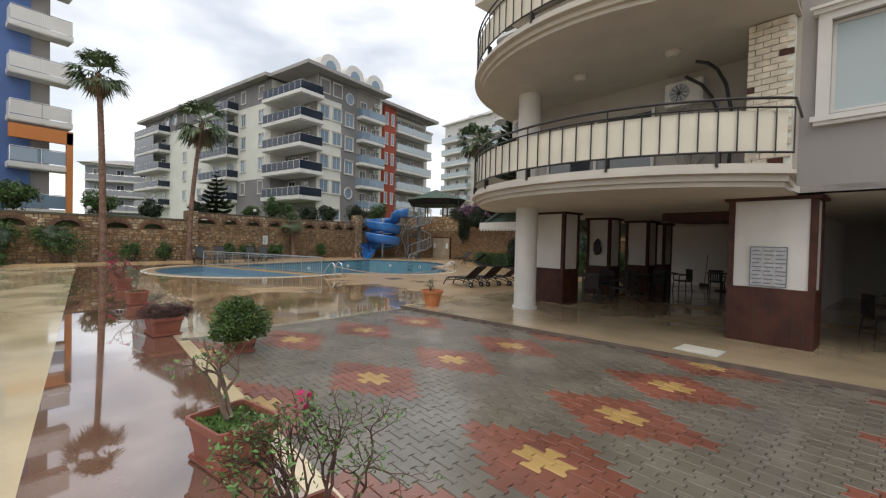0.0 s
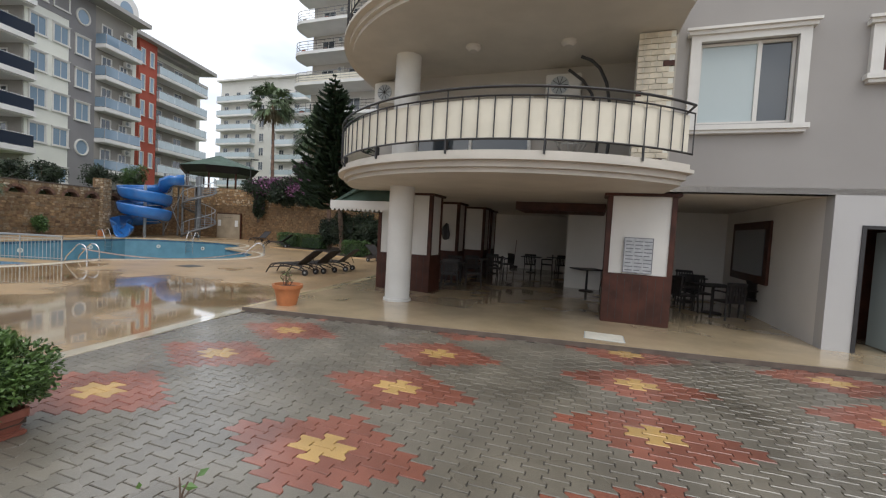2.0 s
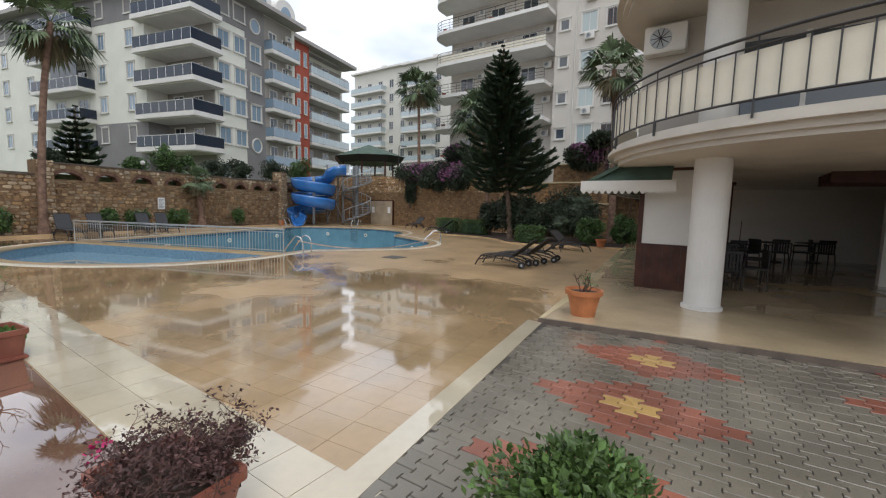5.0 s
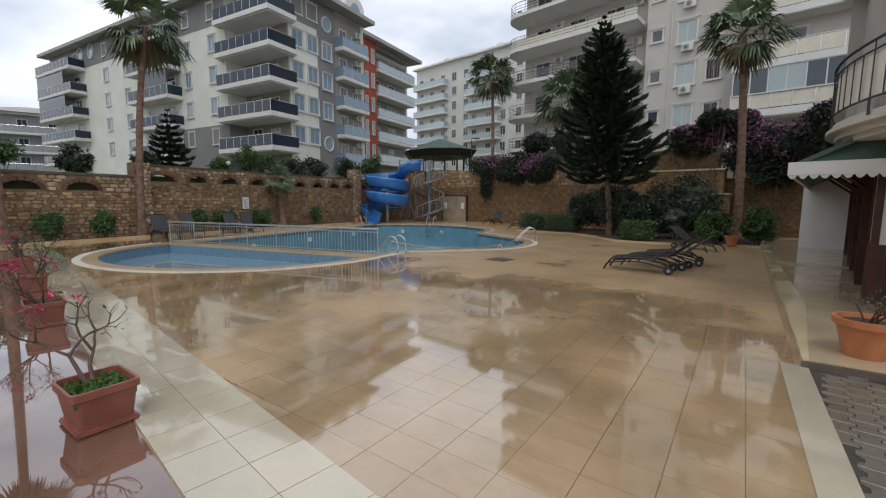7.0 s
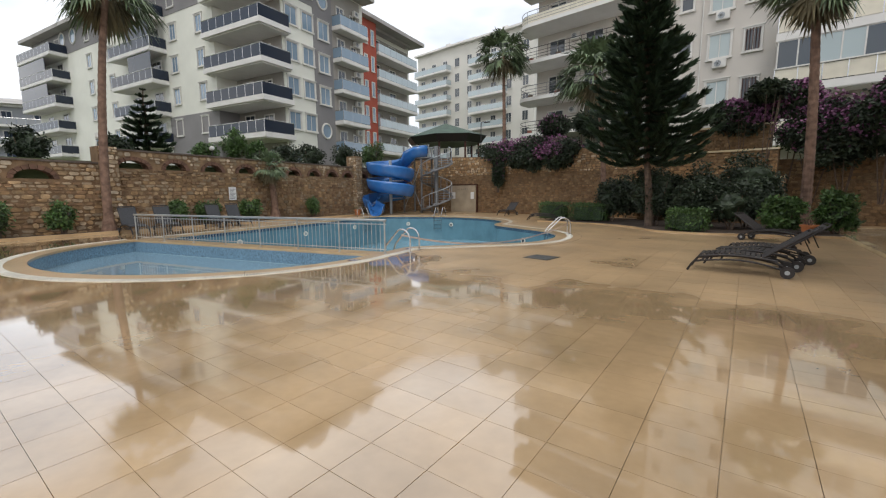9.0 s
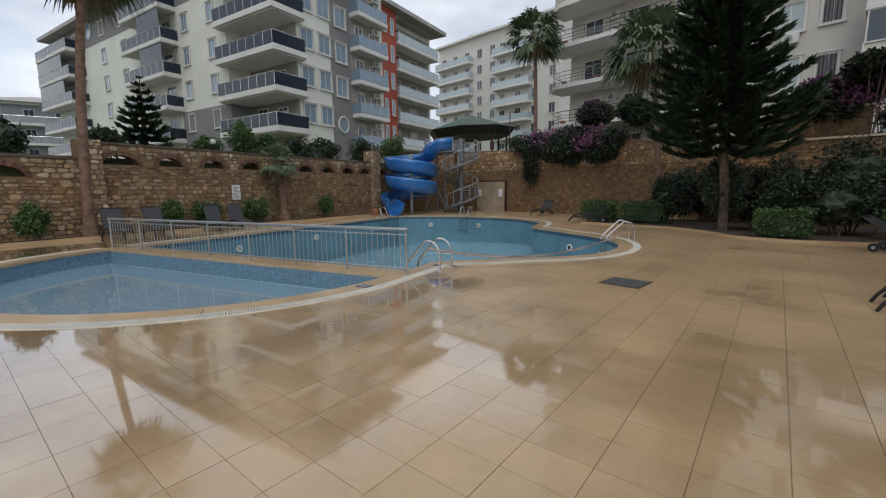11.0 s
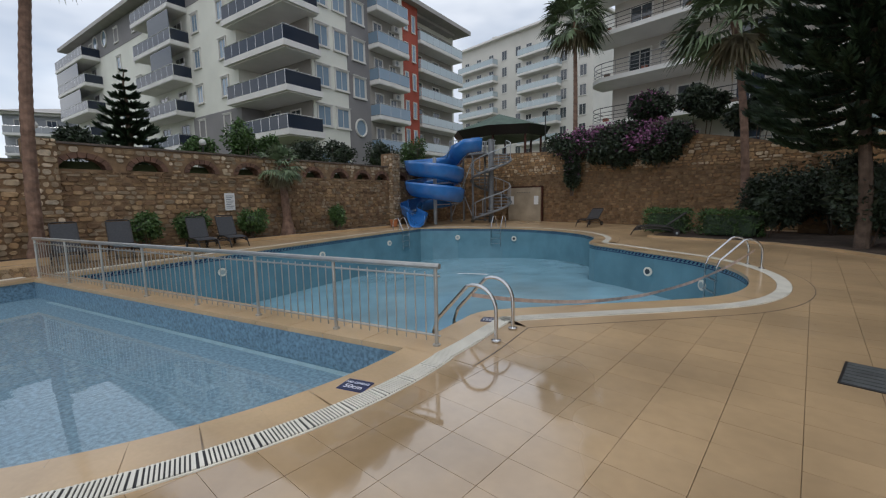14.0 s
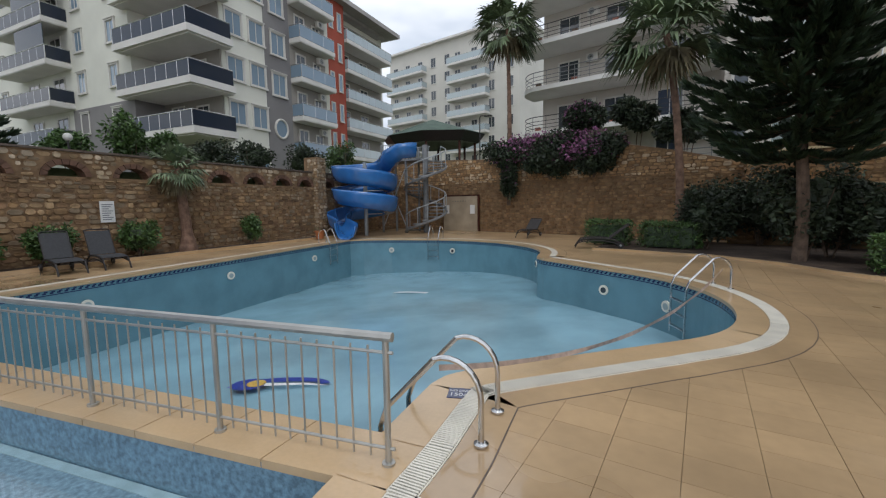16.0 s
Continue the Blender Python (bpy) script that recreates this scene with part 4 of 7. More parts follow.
for k, z in enumerate(FL):
    g = GLASS_SMOKE if k % 2 == 0 else GLASS_BLUE
    # corner balcony
    bm = BM()
    prism(bm, [(-47.7, 29.7), (-39.7, 29.7), (-39.7, 32.9), (-47.7, 32.9)], z - 0.42, z)
    prism(bm, [(-47.5, 29.9), (-39.9, 29.9), (-39.9, 32.9), (-47.5, 32.9)], z - 0.52, z - 0.42)
    o = part("corner_balcony", bm, SLAB_WHITE, apt, "white corner balcony slab")
    bm = BM()
    box(bm, -47.6, -39.85, 29.78, 29.82, z + 0.05, z + 0.98)
    box(bm, -39.85, -39.81, 29.82, 32.8, z + 0.05, z + 0.98)
    box(bm, -47.64, -47.6, 29.82, 30.5, z + 0.05, z + 0.98)
    part("glass_balustrade", bm, GLASS_SMOKE, o)
    bm = BM()
    tube(bm, [(-47.62, 30.5, z + 1.02), (-47.62, 29.8, z + 1.02), (-39.83, 29.8, z + 1.02), (-39.83, 32.8, z + 1.02)], 0.035, 6)
    for q in range(8):
        box(bm, -47.6 + 1.1 * q - 0.02, -47.6 + 1.1 * q + 0.02, 29.76, 29.8, z, z + 1.0)
    part("handrail", bm, STEEL, o)
    window(apt, -45.3, z + 0.1, 1.3, 2.05, y=32.49, pane=GLASS)
    window(apt, -42.6, z + 0.3, 1.2, 1.7, y=32.49, pane=GLASS)
    for xx in (-8.6, -12.9):
        window(south, xx, z + 0.7, 1.0, 1.45, style="trim", pane=GLASS_BLUE)
    for xx in (3.1, 5.0):
        window(east, xx, z + 0.75, 1.25, 1.5, style="trim", pane=GLASS_BLUE)
    if k in (0, 4):
        round_window(east, 6.95, z + 1.0, 0.62, -0.05)
    else:
        window(east, 6.95, z + 0.5, 1.25, 1.6, y=-0.05, style="trim", pane=GLASS_BLUE)
    zl = z - 0.85
    balcony(east, 8.2, 12.4, -1.2, zl, 0.0, GLASS_BLUE, SLAB_WHITE)
    window(east, 9.4, zl + 0.1, 1.0, 2.0, y=-0.03, pane=GLASS)
    window(east, 11.3, zl + 0.5, 0.8, 1.4, y=-0.03, pane=GLASS)
    ac_unit(east, 11.6, -0.1, zl + 1.9)
    zr = z + 0.3
    window(east, 16.9, zr + 0.4, 0.5, 1.7, y=2.88, pane=GLASS_BLUE)
    window(east, 18.2, zr + 0.4, 0.5, 1.7, y=2.88, pane=GLASS_BLUE)
    wing = balcony(east, 19.1, 27.9, 2.6, zr, 4.5, GLASS_CLEAR, SLAB_WHITE)
    window(east, 20.9, zr + 0.1, 1.4, 2.05, y=4.46, pane=GLASS)
    window(east, 24.4, zr + 0.1, 1.4, 2.05, y=4.46, pane=GLASS)
    # south side stacks
    balcony(south, -22.3, -14.2, -1.6, z, 0.0, GLASS_SMOKE, SLAB_WHITE)
    if k in (2, 3):
        bm = BM()
        box(bm, -18.6, -14.3, -1.55, -1.5, z + 1.0, z + 2.5)
        part("glazing", bm, GLASS_DARK, south, "dark folding balcony glazing")
    window(south, -16.2, z + 0.1, 1.6, 2.05, y=-0.01, pane=GLASS)
    window(south, -20.2, z + 0.1, 1.6, 2.05, y=-0.01, pane=GLASS)
    window(south, -25.5, z + 0.7, 1.0, 1.4, style="trim", pane=GLASS_BLUE)
    window(south, -30.5, z + 0.7, 1.0, 1.4, style="trim", pane=GLASS_BLUE)
    balcony(south, -46.5, -36.0, -1.8, z, 0.0, GLASS_SMOKE, SLAB_WHITE)
    if k in (2, 3):
        bm = BM()
        box(bm, -46.3, -38, -1.75, -1.7, z + 1.0, z + 2.5)
        part("glazing", bm, GLASS_DARK, south, "dark folding balcony glazing")
    window(south, -38.5, z + 0.1, 1.6, 2.05, y=-0.01, pane=GLASS)
    window(south, -43.0, z + 0.1, 1.6, 2.05, y=-0.01, pane=GLASS)
round_window(south, -34.0, 20.6, 0.75, -0.05)
round_window(south, -37.0, 20.6, 0.75, -0.05)
for xx in (3.1, 5.0):
    window(east, xx, 4.2, 1.2, 1.3, style="trim", pane=GLASS_BLUE)

# ---- beige apartment house behind the planting ----
hb = thing("beige_apartment_building", "beige apartment building with rounded balconies and air conditioners", "building", RUV @ pose(-32.5, 38.4, 0))
bm = BM()
box(bm, 0.8, 12.6, 1.2, 16, 2.5, 27)
box(bm, 12.6, 40, 0, 16, 2.5, 27)
part("wall", bm, BEIGE_WALL, hb)
bm = BM()
box(bm, 0, 40.5, -1.2, 16.5, 27, 27.35)
part("roof", bm, ROOF_GREY, hb)
for k, z in enumerate([3.75 + 3.07 * q for q in range(8)]):
    # rounded balcony
    bm = BM()
    arc = [(1.6 - 1.6 * math.sin(math.pi / 2 * q / 8), 0.2 - 1.9 * math.cos(math.pi / 2 * q / 8)) for q in range(9)]
    plan = [(12.4, 1.2), (12.4, -1.7)] + arc + [(0.0, 1.2)]
    prism(bm, plan[::-1], z - 0.3, z)
    o = part("balcony", bm, SLAB_WHITE, hb, "white rounded balcony slab")
    line = [(12.35, -1.62)] + [(p[0] + 0.06, p[1] + 0.06) for p in arc] + [(0.06, 1.2)]
    bm = BM()
    for a, b in zip(line, line[1:]):
        d = Vector((b[0] - a[0], b[1] - a[1], 0))
        nrm = Vector((-d.y, d.x, 0)).normalized() * 0.02
        vs = [bm.verts.new(p) for p in ((a[0], a[1], z), (b[0], b[1], z), (b[0], b[1], z + 0.62), (a[0], a[1], z + 0.62))]
        bm.faces.new(vs)
    if k == 4:
        part("screen", bm, RAIL_SCREEN, o)
    else:
        bm.free()
    bm = BM()
    for hh in (0.18, 0.42, 0.66, 0.98):
        tube(bm, [(p[0], p[1], z + hh) for p in line], 0.022 if hh < 0.9 else 0.03, 5)
    for q in range(12):
        tube(bm, [(12.35 - q * 1.0, -1.62, z), (12.35 - q * 1.0, -1.62, z + 0.98)], 0.02, 4)
    part("handrail", bm, IRON if k % 2 else STAIR_GREY, o)
    for xx in (2.8, 6.2, 9.6):
        window(hb, xx, z + 0.05, 1.5, 2.1, y=1.19, pane=GLASS)
    ac_unit(hb, 4.6, 1.15, z + 1.75)
    ac_unit(hb, 11.6, 1.15, z + 1.75)
    for q in range(4):
        part("flower_box", bbox_(1.4 + q * 2.6, 1.75 + q * 2.6, -1.35, -1.1, z, z + 0.3), TERRA if (k + q) % 2 else BARK, o)
    window(hb, 13.4, z + 1.25, 0.75, 0.85, style="trim", pane=GLASS)
    window(hb, 15.5, z + 0.75, 1.25, 1.55, style="trim", pane=GLASS_PALE)
    ac_unit(hb, 15.6, 0.0, z + 0.05)
    window(hb, 17.35, z + 0.85, 0.85, 1.35, style="trim", pane=GLASS)
    bm = BM()
    for q in range(5):
        box(bm, 16.98 + q * 0.17, 17.02 + q * 0.17, -0.14, -0.1, z + 0.85, z + 2.2)
    part("window_grille", bm, WOOD_DARK, hb)
    zg = z + 1.1
    b2 = balcony(hb, 18.7, 26.5, -1.5, zg, 0.0, RAIL_SCREEN, SLAB_WHITE, slab=0.45)
    if k % 2 == 1:
        for q in range(8):
            part("glazing", bbox_(18.86 + q * 0.95, 19.75 + q * 0.95, -1.43, -1.42, zg + 1.06, zg + 2.7), GLASS_PALE if q in (2, 3, 6) else GLASS, b2, "sliding balcony glazing")
            part("glazing_post", bbox_(18.79 + q * 0.95, 18.86 + q * 0.95, -1.46, -1.39, zg + 1.0, zg + 2.76), TRIM, b2)
        part("glazing_rail", bbox_(18.72, 26.48, -1.47, -1.38, zg + 2.7, zg + 2.8), TRIM, b2)
        part("glazing_sill", bbox_(18.72, 26.48, -1.52, -1.38, zg + 0.98, zg + 1.06), TRIM, b2)
    window(hb, 21.5, zg + 0.1, 1.8, 2.0, y=-0.01, pane=GLASS)
bm = BM()
tube(bm, [(14.4, -0.06, 3), (14.4, -0.06, 27)], 0.05, 6)
part("downpipe", bm, TRIM, hb)

# ---- far white houses ----
def far_house(name, label, m, w, d, z0, z1, rail, wall, cols):
    h = thing(name, label, "building", m)
    bm = BM()
    box(bm, 0, w, 0, d, 2.5, z1)
    part("wall", bm, wall, h)
    bm = BM()
    box(bm, -0.5, w + 0.5, -0.8, d + 0.5, z1, z1 + 0.35)
    box(bm, w * 0.4, w * 0.4 + 1.2, 2, 3.2, z1 + 0.35, z1 + 1.9)
    part("roof", bm, SLAB_WHITE, h)
    z = z0
    while z < z1 - 2:
        balcony(h, 0.3, w * 0.6, -1.5, z, 0.0, rail, SLAB_WHITE)
        for q in range(cols):
            window(h, w * (q + 0.5) / cols, z + 0.45, 1.2, 1.7, pane=GLASS)
        z += 3.0
    return h


far_house("white_apartment_building", "white apartment building with long balconies far behind the pool", RUV @ pose(-81, 72, 0), 16.5, 14, 6, 31.5, GLASS_CLEAR, FAR_WALL, 5)
far_house("white_apartment_building", "pale apartment building with glazed balconies far behind the pool", RUV @ pose(-64, 70, 0), 14.0, 14, 5, 30.5, GLASS_CLEAR, FAR_WALL, 4)
g_house = far_house("grey_terraced_house", "low grey terraced house beyond the stone wall", pose(-104, 26, 0, 0, 0, 62), 30, 12, 3.4, 15.2, GREY_HOUSE, GREY_HOUSE, 8)
bm = BM()
prism_roof = [bm.verts.new(p) for p in ((-1, -1.4, 15.55), (31, -1.4, 15.55), (31, 13, 15.55), (-1, 13, 15.55), (5, 5.5, 17.4), (25, 5.5, 17.4))]
for f in ((0, 1, 5, 4), (1, 2, 5), (2, 3, 4, 5), (3, 0, 4), (3, 2, 1, 0)):
    bm.faces.new([prism_roof[q] for q in f])
part("hipped_roof", bm, ROOF_GREY, g_house, "grey hipped roof")

# ---- blue apartment house ----
bh = thing("blue_apartment_building", "blue apartment building with white and orange balconies", "building", pose(-38.6, 9.6, 0, 0, 0, 90))
bm = BM()
box(bm, -26, -2.0, 0, 14, 0, 24)
part("wall", bm, BLUE_WALL, bh)
bm = BM()
box(bm, -2.0, -1.0, 0.1, 14, 0, 24)
part("side_wall", bm, PLASTER_GREY, bh)
for k in range(7):
    z = 3.4 + 3.05 * k
    balcony(bh, -3.2, 0.0, -1.1, z, 0.1, SLAB_WHITE if k > 1 else GLASS_BLUE, SLAB_WHITE)
    window(bh, -6.0, z + 0.7, 1.3, 1.6, pane=GLASS)
    window(bh, -10.0, z + 0.7, 1.3, 1.6, pane=GLASS)
bm = BM()
box(bm, -0.35, 0.0, -1.2, -0.9, 0, 8.8)
box(bm, -3.2, 0.0, -1.2, -0.9, 8.0, 8.9)
part("orange_frame", bm, ORANGE_WALL, bh)

# ---- house with the porch ----
front = thing("porch_house", "pale grey rendered house over an open porch with curved balconies", "building", RUV)
WV = 10.75
WIN = [(-0.16, 1.37, 4.15, 5.68), (2.55, 3.07, 4.95, 5.62)]
bm = BM()
us = [-0.55, -0.16, 1.37, 2.55, 3.07, 16]


def wall_cell(bm, u0, u1, z0, z1):
    box(bm, u0, u1, WV, WV + 0.3, z0, z1)


wall_cell(bm, -0.55, -0.16, 2.85, 9.2)
wall_cell(bm, -0.16, 1.37, 2.85, 4.15)
wall_cell(bm, -0.16, 1.37, 5.68, 9.2)
wall_cell(bm, 1.37, 2.55, 2.85, 9.2)
wall_cell(bm, 2.55, 3.07, 2.85, 4.95)
wall_cell(bm, 2.55, 3.07, 5.62, 9.2)
wall_cell(bm, 3.07, 16, 2.85, 9.2)
bmesh.ops.remove_doubles(bm, verts=bm.verts, dist=0.001)
part("front_wall", bm, PLASTER_GREY, front, "pale grey rendered front wall")
bm = BM()
wall_cell(bm, 2.12, 2.53, 0.0, 2.85)
wall_cell(bm, 2.53, 3.36, 2.33, 2.85)
wall_cell(bm, 3.36, 16, 0.0, 2.85)
bmesh.ops.remove_doubles(bm, verts=bm.verts, dist=0.001)
part("lower_wall", bm, PLASTER_PALE, front, "off-white rendered ground floor wall")
for a in ((2.12, 2.42, 11.05, 16.9), (2.42, 16, 20, 20.3), (-9.0, 16, 23.3, 23.6), (-2.7, -1.0, 16.6, 16.9), (-1.3, -1.0, 16.9, 23.3), (0.6, 2.42, 16.9, 17.2)):
    bm = BM()
    box(bm, *a, 0, 2.85)
    part("porch_wall", bm, PLASTER, front, "white painted inner porch wall")
bm = BM()
prism(bm, [(-3.78 + 4.38 * math.cos(a), 12.58 + 4.38 * math.sin(a)) for a in (radians(-196 + 153 * k / 40) for k in range(41))] + [(-0.5, 10.75), (16, 10.75), (16, 24), (-7.95, 24)], 2.85, 2.96)
tagged(part("porch_ceiling", bm, CEILING, None, "flat white porch ceiling", RUV), category="ceiling", kind="structure")
bm = BM()
box(bm, -7.8, -0.85, 12.0, 12.3, 3.175, 9.0)
box(bm, -0.85, -0.55, 10.75, 12.3, 3.175, 9.2)
box(bm, -7.8, -7.5, 12.3, 23.6, 2.97, 9.2)
box(bm, -8.2, 16, 23.6, 24, 2.96, 9.2)
part("upper_wall", bm, BALCONY_WALL, front, "white upper floor wall behind the balcony")
bm = BM()
box(bm, -8.4, 16.2, 10.5, 24.2, 9.2, 9.5)
part("roof_slab", bm, SLAB_WHITE, front)
# door and windows of the front
bm = BM()
box(bm, 2.53, 2.59, WV - 0.02, WV + 0.1, 0.085, 2.33)
box(bm, 3.30, 3.36, WV - 0.02, WV + 0.1, 0.085, 2.33)
box(bm, 2.59, 3.30, WV - 0.02, WV + 0.1, 2.27, 2.33)
o = part("door", bm, IRON, front, "dark framed glass door standing open")
# added dark panel that imitates the unlit room beyond the doorway
bm = BM()
box(bm, 2.43, 4.4, WV + 1.6, WV + 1.66, 0.09, 2.84)
part("inner_wall", bm, WOOD_DARK, o, "dark panel standing for the unlit room behind the doorway")
bm = BM()
box(bm, -0.4, 0.4, -0.015, 0.015, 0.1, 2.25, pose(3.27, WV + 0.2, 0, 0, 0, -88) @ pose(-0.4, 0, 0))
part("door_leaf", bm, GLASS_PALE, o, "pale glass door leaf")


def big_window(u0, u1, z0, z1, split, open_part):
    bm = BM()
    t = 0.17
    box(bm, u0 - t, u0, WV - 0.09, WV + 0.02, z0 - 0.05, z1 + 0.12)
    box(bm, u1, u1 + t, WV - 0.09, WV + 0.02, z0 - 0.05, z1 + 0.12)
    box(bm, u0, u1, WV - 0.09, WV + 0.02, z1, z1 + 0.12)
    box(bm, u0 - t - 0.06, u1 + t + 0.06, WV - 0.14, WV + 0.02, z1 + 0.12, z1 + 0.19)
    box(bm, u0 - t - 0.1, u1 + t + 0.1, WV - 0.19, WV - 0.13, z1 + 0.19, z1 + 0.24)
    box(bm, u0 - t - 0.06, u1 + t + 0.06, WV - 0.15, WV + 0.02, z0 - 0.14, z0 - 0.05)
    box(bm, u0 - t - 0.02, u1 + t + 0.02, WV - 0.11, WV + 0.02, z0 - 0.2, z0 - 0.14)
    o = part("window_surround", bm, TRIM, front, "white moulded window surround")
    bm = BM()
    f = 0.05
    for a, b in ((u0, u0 + f), (u1 - f, u1)) + (((split - 0.035, split + 0.035),) if split else ()):
        box(bm, a, b, WV + 0.06, WV + 0.12, z0, z1)
    box(bm, u0, u1, WV + 0.062, WV + 0.118, z0, z0 + f)
    box(bm, u0, u1, WV + 0.062, WV + 0.118, z1 - f, z1)
    part("window_frame", bm, TRIM, o)
    bm = BM()
    box(bm, u0 + f, (split or u1) - 0.03, WV + 0.085, WV + 0.1, z0 + f, z1 - f)
    part("pane", bm, GLASS_PALE if split else WOOD_DARK, o)
    if split:
        bm = BM()
        box(bm, split + 0.03, u1 - f, WV + 0.1, WV + 0.115, z0 + f, z1 - f)
        part("pane", bm, GLASS, o)


big_window(-0.16, 1.37, 4.15, 5.68, 0.82, True)
big_window(2.55, 3.07, 4.95, 5.62, None, False)

# curved balconies
CB, RB = Vector((-3.78, 12.58)), 4.6


def arc_pts(r, a0, a1, n):
    return [(CB.x + r * math.cos(a), CB.y + r * math.sin(a)) for a in (radians(a0 + (a1 - a0) * k / n) for k in range(n + 1))]


A0, A1 = -196, -42.5


def slab_arc(bm, r, z0, z1, n=60):
    pts = arc_pts(r, A0, A1, n) + [(-0.56, 10.74), (-0.56, 13.9), (-7.95, 13.9)]
    prism(bm, pts, z0, z1)


def curved_balcony(z, screen):
    b = thing("curved_balcony", "", "")
    b.parent = front
    for nm, dr, a, c in (("slab", -0.02, 0.10, 0.0), ("moulding", 0.06, 0.16, 0.10), ("moulding", -0.07, 0.26, 0.16), ("moulding", -0.16, 0.34, 0.26)):
        bm = BM()
        slab_arc(bm, RB + dr, z - a, z - c)
        part(nm, bm, BALCONY_TRIM, b)
    rail = thing("balustrade", "", "")
    rail.parent = b
    bm = BM()
    tube(bm, [(*p, z + 0.98) for p in arc_pts(RB, A0, A1, 70)] + [(-0.50, 10.7, z + 0.98)], 0.022, 6)
    tube(bm, [(*p, z + 0.84) for p in arc_pts(RB, A0, A1, 70)], 0.016, 5)
    tube(bm, [(*p, z + 0.165) for p in arc_pts(RB, A0, A1, 70)], 0.018, 5)
    part("handrail", bm, IRON, rail)
    for k, p in enumerate(arc_pts(RB, A0, A1, 46)):
        bm = BM()
        box(bm, p[0] - 0.009, p[0] + 0.009, p[1] - 0.009, p[1] + 0.009, z + 0.165, z + 0.98 if k % 6 == 0 else z + 0.84)
        if k % 6 == 0:
            box(bm, p[0] - 0.015, p[0] + 0.015, p[1] - 0.02, p[1] + 0.1, z - 0.06, z + 0.165)
        part("baluster", bm, IRON, rail)
    vs, fs = [], []
    for p in arc_pts(RB - 0.035, A0, A1 - 1, 90):
        vs += [(p[0], p[1], z + 0.18), (p[0], p[1], z + 0.80)]
    for i in range(len(vs) // 2 - 1):
        fs.append((2 * i, 2 * i + 2, 2 * i + 3, 2 * i + 1))
    part("fabric_screen", sheet(vs, fs), screen, rail, "cream fabric privacy screen")


curved_balcony(3.17, RAIL_SCREEN)
curved_balcony(6.25, RAIL_SCREEN)
for z0, z1 in ((0.085, 2.86), (3.17, 5.95)):
    bm = BM()
    lathe(bm, [(0.34, 0), (0.34, 0.05), (0.30, 0.06), (0.30, z1 - z0)], 32, (-6.25, 10.62, z0))
    part("column", bm, TRIM, front, "round white column", smooth=False)
# ceiling lights of the balcony
for u, v in ((-4.6, 10.4), (-2.6, 10.6)):
    bm = BM()
    lathe(bm, [(0.16, 0), (0.16, -0.05), (0.09, -0.11)][::-1], 20, (u, v, 5.91))
    part("ceiling_lamp", bm, BEIGE_WALL, front)
# brick clad pier on the balcony
pier2 = thing("brick_pier", "", "")
pier2.parent = front
part("pier_body", bbox_(-1.25, -0.62, 10.55, 11.2, 3.2, 5.9), CREAM_WALL, pier2)
BR = mat("cream_facing_brick", (0.64, 0.57, 0.45), 0.8, 0.12, 8.0, 0.3, obj_rand=0.1)
for r in range(24):
    for q in range(3):
        u = -1.26 + q * 0.225 - (0.11 if r % 2 else 0)
        a, b = max(u, -1.26), min(u + 0.212, -0.61)
        if b - a < 0.04:
            continue
        part("brick", bbox_(a, b, 10.515, 10.56, 3.25 + r * 0.11, 3.25 + r * 0.11 + 0.098), WOOD_DARK if (r * 3 + q) % 17 == 5 else BR, pier2)

# long canopy along the side
can = thing("side_canopy", "green roofed canopy with a scalloped white edge on brown posts", "canopy", RUV)
bm = BM()
vs = [bm.verts.new(p) for p in ((-8.8, 11.5, 2.42), (-8.8, 24.5, 2.42), (-7.0, 24.5, 3.35), (-7.0, 11.5, 3.35), (-8.8, 11.5, 2.5), (-8.8, 24.5, 2.5), (-7.0, 24.5, 3.45), (-7.0, 11.5, 3.45))]
for f in ((0, 3, 2, 1), (4, 5, 6, 7), (0, 1, 5, 4), (1, 2, 6, 5), (2, 3, 7, 6), (3, 0, 4, 7)):
    bm.faces.new([vs[i] for i in f])
part("roof", bm, ROOF_GREEN, can, "mossy green canopy roof")
bm = BM()
hip = [bm.verts.new(p) for p in ((-8.8, 11.5, 2.5), (-7.0, 11.5, 2.5), (-7.0, 12.1, 3.45), (-8.8, 11.56, 2.5))]
bm.faces.new(hip[:3])
bm.faces.new((hip[0], hip[2], hip[3]))
part("roof_end", bm, ROOF_GREEN, can, "mossy green canopy roof")
bm = BM()
box(bm, -8.86, -8.8, 11.45, 24.5, 2.3, 2.52)
box(bm, -8.86, -6.9, 11.44, 11.5, 2.3, 2.52)
n = 14
for q in range(n):
    c0 = -8.86 + 1.96 * q / n
    bm2 = [bm.verts.new((c0 + 0.14 * k / 6, 11.46, 2.3 - 0.07 * math.sin(math.pi * k / 6))) for k in range(7)]
    bm.faces.new(bm2)
part("valance", bm, TRIM, can, "white scalloped edge")
for v in (14.4, 16.9, 18.4, 21.4, 24.2):
    part("post", bbox_(-7.75, -7.6, v, v + 0.15, 0.085, 2.9), WOOD_DARK, can)
    bm = BM()
    tube(bm, [(-7.68, v + 0.07, 2.1), (-8.3, v + 0.07, 2.6)], 0.04, 6)
    part("brace", bm, WOOD_DARK, can)

